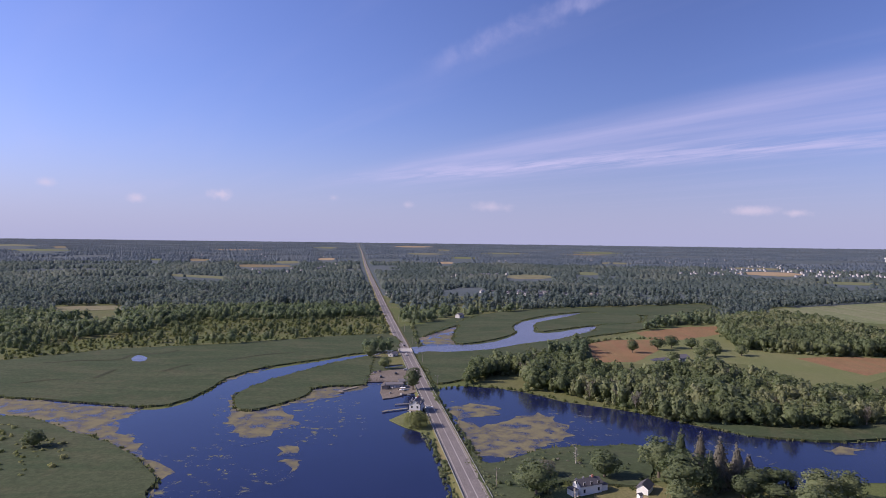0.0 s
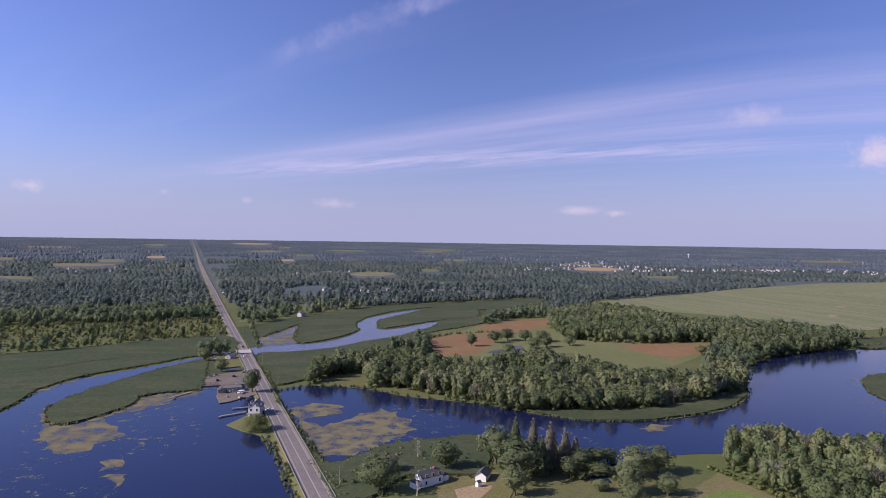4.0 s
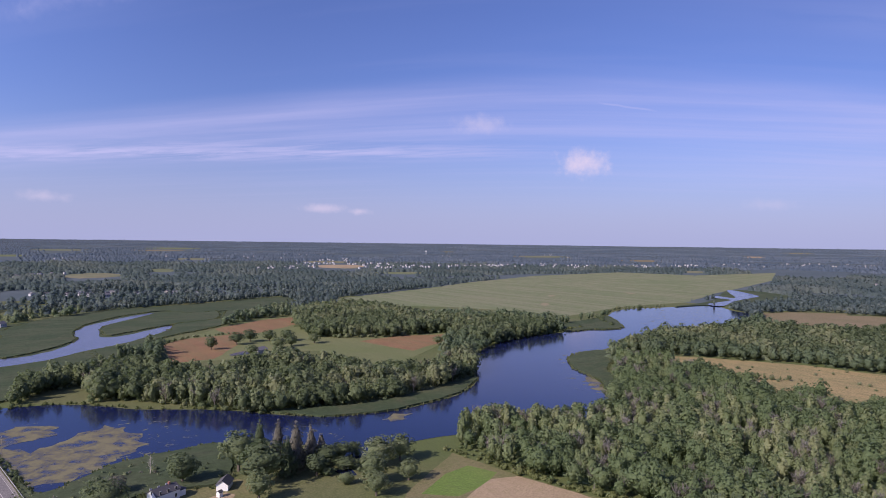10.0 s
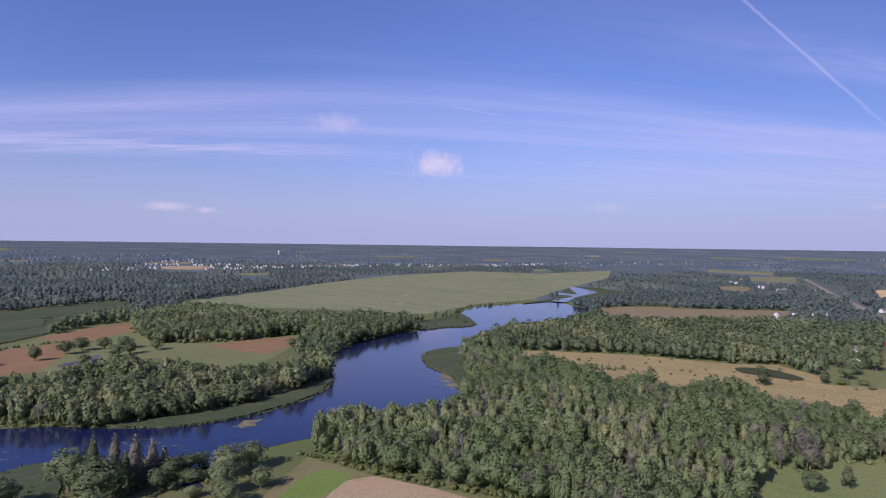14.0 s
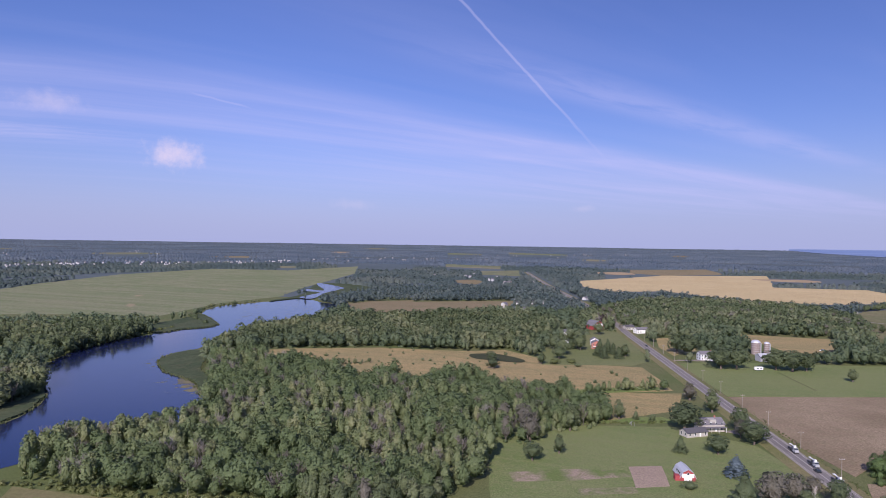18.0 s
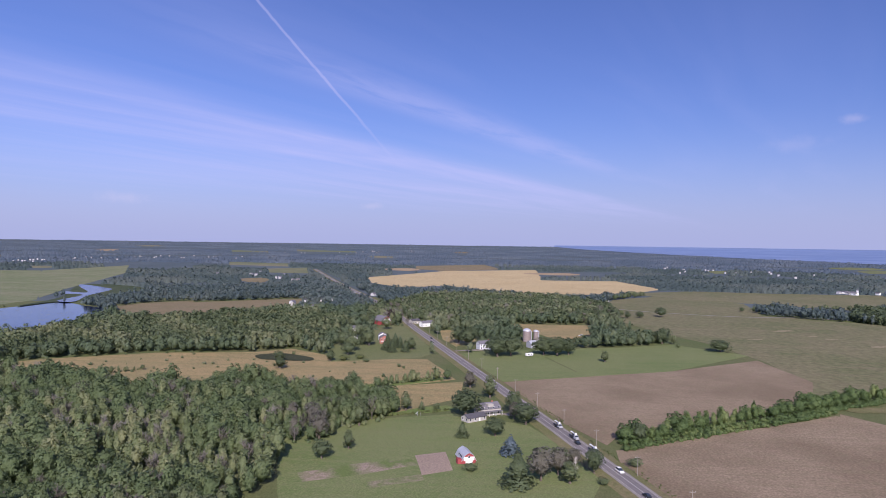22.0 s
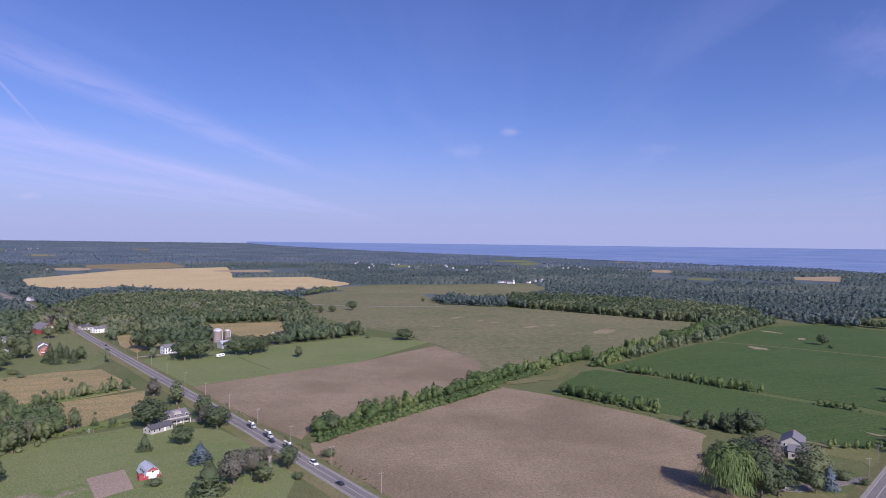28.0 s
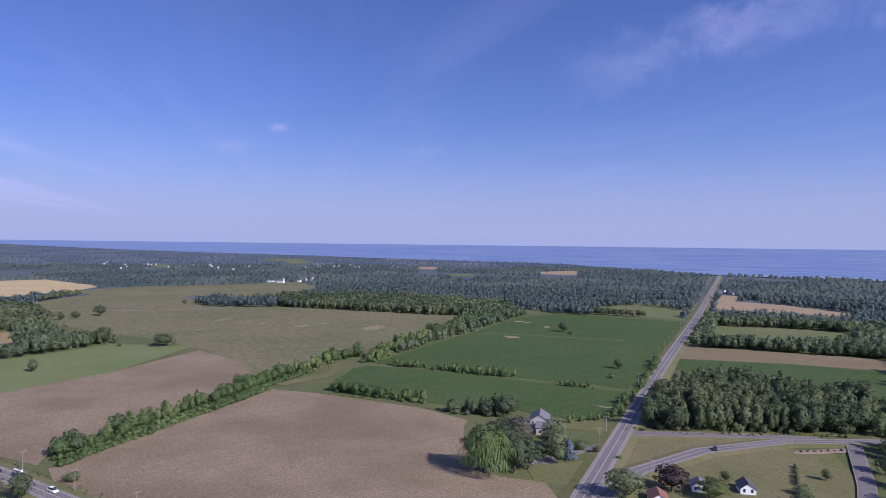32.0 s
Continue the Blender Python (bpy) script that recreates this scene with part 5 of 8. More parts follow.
# houses of the hamlets and the town stand in clearings
HOUSE_AT = []
for x0, y0, x1, y1, spread, count in (
    (-10, 860, 240, 1010, 50, 6), (60, 1330, 330, 1280, 30, 24), (-60, 720, -95, 1000, 25, 5), (-90, 1150, -200, 1500, 60, 7),
    (20, 1800, 180, 1950, 40, 14), (-420, 1250, -250, 1400, 60, 8), (960, 250, 1150, 330, 60, 12), (850, 110, 1300, 260, 30, 12),
    (1040, -60, 1340, -300, 30, 9), (1280, -480, 1560, -800, 40, 22), (1520, -780, 1600, -1000, 40, 8), (1500, 420, 1700, 500, 60, 8), (1760, 700, 1900, 600, 60, 6),
    (620, -1300, 700, -1500, 60, 4), (620, 2000, 1250, 2150, 60, 60), (1050, 2000, 1800, 1800, 70, 70), (1650, 1750, 2250, 1500, 60, 40),
    (950, 2150, 1250, 2450, 90, 34), (-500, 1900, -300, 2300, 90, 12), (1700, 2500, 2600, 2300, 160, 14), (2600, 1200, 2900, 900, 120, 12), (2300, 1500, 2800, 1200, 120, 16),
    (300, 2700, 1300, 2800, 150, 12), (-900, 2900, -300, 3000, 150, 6), (2100, -1100, 2500, -500, 160, 18), (1900, -1400, 2200, -1200, 80, 10), (3300, 900, 3700, 500, 160, 22),
):
    for _ in range(count):
        f = rng.random()
        x = x0 + (x1 - x0) * f + rng.uniform(-1, 1) * spread
        y = y0 + (y1 - y0) * f + rng.uniform(-1, 1) * spread
        if all(off_line(np.array([[x, y]]), ln, 14)[0] for ln in ROADS) and not any(inside((x, y), o) for o in OPEN):
            HOUSE_AT.append((x, y))


P = wooded(polar_cloud(600, 1500, 1.012, 8.5), 14)
P = off_houses(P, [(x, y, 4 + (0.014 if math.hypot(x, y) < 1750 else 0.026) * math.hypot(x, y)) for x, y in HOUSE_AT] + KEY_HOUSES)
thin = in_poly(P, SPARSE_NE)
clear = np.array([noise.noise(Vector((x / 120, y / 120, 5.0))) for x, y in P])
P = P[(~thin | (rng.random(len(P)) < 0.35)) & (clear > -0.34)]
rr = np.hypot(P[:, 0], P[:, 1])
P = P[off_line(P, HEDGE_A2, 14)]
rr = np.hypot(P[:, 0], P[:, 1])
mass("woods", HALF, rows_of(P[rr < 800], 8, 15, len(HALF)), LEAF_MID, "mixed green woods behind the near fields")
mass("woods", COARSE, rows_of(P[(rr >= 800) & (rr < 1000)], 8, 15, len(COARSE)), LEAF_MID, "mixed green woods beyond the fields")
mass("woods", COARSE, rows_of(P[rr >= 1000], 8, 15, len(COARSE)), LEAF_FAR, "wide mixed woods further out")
J = rng.uniform(-4, 4, P.shape)
# the low storey stays back from the front of a wood
inner = {tuple(p) for p in wooded(P * 0.975, 14)}
back = np.array([tuple(p) in inner for p in P * 0.975])
P, J, rr = P[back], J[back], rr[back]
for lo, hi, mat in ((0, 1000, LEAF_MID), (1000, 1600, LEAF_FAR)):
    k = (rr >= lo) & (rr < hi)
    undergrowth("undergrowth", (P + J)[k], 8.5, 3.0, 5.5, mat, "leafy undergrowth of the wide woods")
P = wooded(polar_cloud(1500, 4880, 1.0115, 11.5), 20)
P = off_houses(P, [(x, y, 4 + (0.014 if math.hypot(x, y) < 1750 else 0.026) * math.hypot(x, y)) for x, y in HOUSE_AT] + KEY_HOUSES)
far_r, far_a = np.hypot(P[:, 0], P[:, 1]), np.arctan2(P[:, 0], P[:, 1])
# wide clearings between the far woods, drawn out along the slope
clear = np.array([noise.noise(Vector((a * 5.0, q / 210, 9.0))) for a, q in zip(far_a, far_r)])
P = P[clear > np.where(far_r < 3600, -0.26, -0.36)]
rows = rows_of(P, 100, 150, len(DOMES))
# the last kilometres stand for a much longer stretch of flat land: the woods there grow smaller with it
far_r = np.hypot(P[:, 0], P[:, 1])
shrink = np.array([max(0.34, 1 - rise(q) / 100) for q in far_r])
rows[:, 3] = rng.uniform(9, 17, len(P)) * (0.45 + 0.55 * shrink)
stand = np.array([noise.noise(Vector((x / 170, y / 170, 4.0))) for x, y in P])
rows[:, 4] = np.clip(10 + 6 * stand + rng.normal(size=len(P)) * 1.8, 4, 17) * shrink
rows[:, 7] = np.clip(0.42 + 1.3 * stand + rng.normal(size=len(P)) * 0.12, 0, 1)
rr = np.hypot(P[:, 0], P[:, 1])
mass("far_woods", DOMES, rows[rr < 2500], LEAF_FAR, "far woods, their green hazed with blue")
mass("distant_woods", DOMES, rows[rr >= 2500], LEAF_HAZY, "distant woods up to the horizon, haze in their colour")

# withered grey crowns and pale poplars mixed into the near woods
P = fill(WOOD_CENTRE, 17, 0.8)
P = P[np.hypot(P[:, 0], P[:, 1]) > 262]
mass("withered_trees", BARE, rows_of(P, 9, 15, 3, wide=0.8 * 1.4), BARE_TWIGS, "grey half-bare trees standing in the woods")
mass("withered_trees", BARE, rows_of(fill(WOOD_LAWN, 15, 0.8), 8, 13, 3, wide=0.8 * 1.4), BARE_TWIGS, "grey half-bare trees beside the lawn")
P = fill(WOOD_PLATEAU_S, 24, 0.8)
mass("withered_trees", BARE, rows_of(P, 9, 15, 3, wide=0.8 * 1.4), BARE_TWIGS, "grey half-bare trees in the shore woods")
P = fill([(500, 420), (560, 372), (600, 304), (620, 215), (650, 210), (640, 300), (590, 400), (540, 445)], 5.5, 0.9)
mass("conifers", SPRUCE_MID, rows_of(P, 11, 16, 3), LEAF_DARK, "dark planted conifers at the meadow's edge")
EDGE = [(187, 266), (193, 240), (196, 215), (203, 190), (211, 165), (222, 135)]
mass("shrubs", BUSH, rows_of(np.concatenate([along_line(EDGE, 2.6, 6), along_line(EDGE, 4, 3)]), 1.6, 3.6, 4, tint=0.5), LEAF_BUSH, "bright green shrubs along the edge of the woods", "shrubs")

mass("withered_trees", BARE, rows_of(off_houses(fill(WOOD_FARM, 22, 0.8), KEY_HOUSES), 9, 15, 3, wide=0.8 * 1.4), BARE_TWIGS, "grey half-bare trees in the farm woods")
mass("shrubs", BUSH, rows_of(fill([(118, 262), (120, 290), (146, 290), (150, 272), (138, 258)], 4.5, 0.8), 1.5, 4.0, 4), LEAF, "dark brush on the lake shore", "shrubs")
mass("withered_trees", BARE, rows_of(fill([(960, -118), (1040, -150), (970, -172), (900, -155), (876, -126)], 11, 0.9), 8, 13, 3, wide=1.0 * 1.4), BARE_TWIGS, "grey purple half-bare trees behind the farm")
mass("shrubs", BUSH, rows_of(np.concatenate([fill(FIELD_GOLD, 19, 0.4), fill(FIELD_GOLD_S, 17, 0.4)]), 1.0, 3.6, 4), LEAF, "scattered green bushes in the dry meadow", "shrubs")
# bushes on the shores and verges
for line, gap, h0, h1, mat, label in (
    ([(-1, 459), (27, 468), (53, 456), (78, 428), (103, 413), (125, 395), (142, 378)], 3.5, 1.2, 3.0, LEAF_BUSH, "yellow green shrubs on the lake shore"),
    ([(390, 500), (465, 544), (545, 556), (600, 570)], 5.0, 1.5, 5.0, LEAF_BUSH, "shrubs on the far lake shore"),
    ([(640, 560), (700, 640), (810, 705), (930, 700)], 9.0, 2.0, 7.0, LEAF, "bushes along the upper lake"),
    ([(28, 215), (22, 260), (11, 350), (-4, 440), (-12, 520)], 0.9, 0.7, 2.6, LEAF, "low shrubs on the causeway's bank"),
    ([(9, 230), (1, 300), (-8, 350)], 0.9, 0.7, 2.4, LEAF, "low shrubs on the causeway's lake side"),
    ([(266, -77), (330, -57), (372, -45), (470, -16)], 1.5, 0.4, 1.1, LEAF_BUSH, "tall weeds along the road ditch"),
    ([(350, 112), (384, 66), (404, 24)], 1.3, 0.8, 2.4, LEAF_BUSH, "tall bright weeds behind the lawn"),
    ([(392, -232), (330, -262), (300, -262)], 3.5, 0.6, 1.4, LEAF_BUSH, "weeds along the tilled field"),
    ([(-60, 640), (-66, 760), (-80, 900)], 5.0, 1.5, 4.5, LEAF, "shrubs beside the road"),
    ([(-20, 640), (-30, 740), (-42, 880)], 5.0, 1.5, 4.5, LEAF, "shrubs beside the road"),
    ([(212, -316), (182, -340), (153, -374), (130, -400)], 2.4, 1.2, 2.6, LEAF_BUSH, "low hedge along the lane"),
    ([(336, -66), (358, -101), (384, -143), (414, -191), (426, -208)], 0.9, 1.2, 4.2, LEAF_HEDGE, "bright shrubs spreading from the hedgerow into the field"),
    ([(345, -67), (366, -104), (392, -146), (420, -192), (440, -222), (462, -262)], 1.2, 1.8, 5.0, LEAF_HEDGE, "tall shrubs filling the hedgerow"),
    ([(140, 672), (175, 706), (228, 716)], 5.0, 2.0, 5.0, LEAF, "bushes on the field's edge"),
    ([(130, 655), (100, 600), (60, 560), (30, 530)], 5.0, 2.0, 6.0, LEAF, "bushes above the reed bed"),
):
    P = along_line(line, gap, 4.0)
    mass("shrubs", BUSH, rows_of(P, h0, h1, 4), mat, label, "shrubs")

mass("shrubs", BUSH, rows_of(fill(MARSH_LOWER, 5.5, 0.6), 0.9, 3.2, 4), LEAF_DARK, "rough green brush round the farmhouse", "shrubs")
mass("shrubs", BUSH, rows_of(fill([(20, 300), (60, 318), (70, 296), (50, 280), (25, 282)], 6, 0.6), 1.2, 3.0, 4), LEAF_GREY, "grey purple brush beside the reeds", "shrubs")
# reeds: standing blades along the edges of the beds and in loose stands over them
r = np.random.default_rng(5)
TUFTS = []
for i in range(4):
    v, f = [], []
    for b in range(5):
        a, lean = r.uniform(0, 6.28), r.uniform(-0.25, 0.25, 2)
        x, y = r.uniform(-0.5, 0.5, 2)
        h, wd = r.uniform(0.7, 1.1), 0.28
        cx, sx = math.cos(a) * wd, math.sin(a) * wd
        o = len(v)
        v += [(x - cx, y - sx, 0), (x + cx, y + sx, 0), (x + cx * 0.4 + lean[0], y + sx * 0.4 + lean[1], h), (x - cx * 0.4 + lean[0], y - sx * 0.4 + lean[1], h)]
        f.append((o, o + 1, o + 2, o + 3))
    TUFTS.append((np.array(v), np.array(f)))
P = np.concatenate([np.array(e) + rng.uniform(-1.2, 1.2, (len(e), 2)) for e in reed_edges for _ in range(2)])
P = P[np.hypot(P[:, 0], P[:, 1]) < 1000]
rows = rows_of(P, 10, 18, 4, tint=0.6)
rows[:, 3] *= 1.4
rows[:, 4] *= 0.8
rows[:, 2] = 0.1
mass("reeds", TUFTS, np.concatenate([rows, rows + rng.uniform(-1, 1, rows.shape) * np.array([1.5, 1.5, 0, 0, 0.3, 3, 0, 0.3])]), REED, "pale standing reeds along the edges of the beds", "reeds")
mass("shrubs", BUSH, rows_of(fill(BRUSH_SW, 5.5, 0.7), 1.2, 3.6, 4), LEAF_BUSH, "bushes on the reed island", "shrubs")

# ---- single trees ----
HERO = {"broad": [crown_shape("broad", 10, 900, 0.50, 200 + i) for i in range(4)],
        "tall": [crown_shape("tall", 10, 480, 0.50, 210 + i) for i in range(3)],
        "conifer": [crown_shape("conifer", 10, 620, 0.60, 220 + i) for i in range(2)],
        "spruce": [crown_shape("spruce", 10, 640, 0.60, 230 + i) for i in range(2)],
        "bush": [crown_shape("bush", 10, 420, 0.8, 240 + i) for i in range(2)]}


def willow_shape(seed):
    """A broad crown hung with long drooping strands."""
    q = np.random.default_rng(seed)
    v, f, nr, own = crown_shape("broad", 10, 520, 0.6, seed)
    n = 2800
    a, z = q.uniform(0, 6.28, n), q.uniform(2.8, 8.4, n)
    rad = 4.3 * np.sqrt(np.clip(1 - ((z - 4.5) / 5.2) ** 2, 0.05, 1)) * q.uniform(0.72, 1.05, n) * (1 + 0.14 * np.sin(4 * a + 1 + z) + 0.10 * np.sin(2 * z + 2 * a))
    ln = q.uniform(0.4, 1.2, n)
    p = np.stack([rad * np.cos(a), rad * np.sin(a), z], 1)
    t = np.stack([-np.sin(a), np.cos(a), 0 * a], 1) * q.uniform(0.03, 0.09, (n, 1))
    o = np.stack([np.cos(a), np.sin(a), 0 * a], 1) * q.uniform(0.0, 0.35, (n, 1))
    dn = np.stack([0 * a, 0 * a, ln], 1)
    quad = np.stack([p + t, p - t, p - t * 0.5 - dn + o, p + t * 0.5 - dn + o], 1).reshape(-1, 3)
    quad[:, 2] = np.maximum(quad[:, 2], 0.3)
    side = np.stack([np.cos(a), np.sin(a), 0.35 + 0 * a], 1) + q.normal(size=(n, 3)) * 0.35
    side /= np.linalg.norm(side, axis=1)[:, None]
    return np.concatenate([v, quad]), np.concatenate([f, np.arange(4 * n).reshape(-1, 4) + len(v)]), np.concatenate([nr, np.repeat(side, 4, 0)]), np.concatenate([own, np.repeat(q.normal(size=n) * 0.12, 4)])


HERO["willow"] = [willow_shape(250)]


def tube(bm, a, b, ra, rb, n=6):
    """A tapered limb."""
    a, b = Vector(a), Vector(b)
    d = (b - a).normalized()
    u = d.orthogonal().normalized()
    v = d.cross(u)
    rings = [[bm.verts.new(c + (u * math.cos(6.2832 * i / n) + v * math.sin(6.2832 * i / n)) * r) for i in range(n)] for c, r in ((a, ra), (b, rb))]
    for i in range(n):
        bm.faces.new((rings[0][i], rings[0][(i + 1) % n], rings[1][(i + 1) % n], rings[1][i]))
    bm.faces.new(rings[1])


def trunk_mesh(kind, seed):
    q = random.Random(seed)
    bm = bmesh.new()
    top = 9.0 if kind in ("conifer", "spruce") else 6.0
    tube(bm, (0, 0, -0.3), (0.1, 0.05, top * 0.5), 0.32, 0.2)
    tube(bm, (0.1, 0.05, top * 0.5), (0.05, 0.1, top), 0.2, 0.05)
    if kind not in ("conifer", "spruce", "bush"):
        for i in range(5):
            a, z = i * 1.3 + q.uniform(-0.3, 0.3), q.uniform(2.2, 4.6)
            tube(bm, (0.08, 0.05, z), (2.0 * math.cos(a), 2.0 * math.sin(a), z + q.uniform(1.2, 2.4)), 0.12, 0.03, 5)
    me = bpy.data.meshes.new("trunk")
    bm.to_mesh(me)
    bm.free()
    me.materials.append(BARK)
    return me


TRUNKS = {k: trunk_mesh(k, 3) for k in HERO}
CROWNS = {}
WIDE = {"broad": 7.8, "tall": 4.0, "conifer": 4.6, "spruce": 5.4, "bush": 12.0, "willow": 8.4}


def crown_mesh(kind, i, mat, tint):
    key = (kind, i, mat.name, round(tint * 4))
    if key not in CROWNS:
        v, f, nr, own = HERO[kind][i]
        me = bpy.data.meshes.new("crown")
        me.from_pydata(v.tolist(), [], f.tolist())
        a = me.attributes.new("tint", "FLOAT", "POINT")
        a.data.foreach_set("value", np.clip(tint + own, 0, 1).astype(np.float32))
        me.normals_split_custom_set_from_vertices(nr.astype(np.float32))
        me.materials.append(mat)
        CROWNS[key] = me
    return CROWNS[key]


def tree(x, y, h, wide, kind="broad", mat=None, tint=0.4, label="green leafy tree", name="tree", category="tree", group=""):
    base = new(name)
    base.location = (x, y, land(x, y) + 0.1)
    base.rotation_euler = (0, 0, rng.uniform(0, 6.28))
    s = h / 10
    base.scale = (wide / WIDE[kind], wide / WIDE[kind], s)
    t = new("trunk", TRUNKS[kind])
    c = new("crown", crown_mesh(kind, int(rng.integers(len(HERO[kind]))), mat or LEAF, tint))
    t.parent = c.parent = base
    return tagged(base, label, category, group)


def bare_tree(x, y, h, wide, mat, label, seed=1, droop=0.0):
    """A leafless tree: trunk, limbs and twigs."""
    q = random.Random(seed)
    base = new("dead_tree")
    base.location = (x, y, 0.1)
    trunk = bmesh.new()
    tube(trunk, (0, 0, -0.3), (0.1, 0, h * 0.5), 0.28, 0.18)
    tube(trunk, (0.1, 0, h * 0.5), (0, 0.1, h), 0.18, 0.04)
    for i in range(16):
        a, z = q.uniform(0, 6.28), h * q.uniform(0.3, 0.9)
        reach = wide * 0.5 * q.uniform(0.5, 1.0) * (1.15 - z / h)
        e = (reach * math.cos(a), reach * math.sin(a), z + (h * 0.22 if not droop else -h * droop) * q.uniform(0.4, 1.0))
        limb = bmesh.new()
        tube(limb, (0.05, 0, z), e, 0.1, 0.03, 5)
        for j in range(4):
            f = q.uniform(0.4, 0.9)
            m = Vector((e[0] * f, e[1] * f, z + (e[2] - z) * f))
            tube(limb, m, m + Vector((q.uniform(-1, 1), q.uniform(-1, 1), q.uniform(0.1, 1.2) if not droop else q.uniform(-1.0, 0.2))) * wide * 0.14, 0.04, 0.015, 4)
        part("limb", limb, mat, base)
    part("trunk", trunk, mat, base)
    return tagged(base, label, "tree")


# the front edge of the near woods
for x, y in FRONT_TREES[:230]:
    k = rng.random()
    if k < 0.10:
        tree(x, y, rng.uniform(10, 15), rng.uniform(5, 7), "tall", LEAF_GREY, 0.4, "grey half-withered slender tree at the woods' edge", group="front trees of the woods")
    elif k < 0.45:
        tree(x, y, rng.uniform(9, 15), rng.uniform(4.5, 6.5), "tall", LEAF, rng.uniform(0.3, 0.9), "slender green tree at the woods' edge", group="front trees of the woods")
    else:
        tree(x, y, rng.uniform(8, 14), rng.uniform(7, 10), "broad", LEAF if k < 0.8 else LEAF_DARK, rng.uniform(0.1, 0.8), "leafy green tree at the woods' edge", group="front trees of the woods")

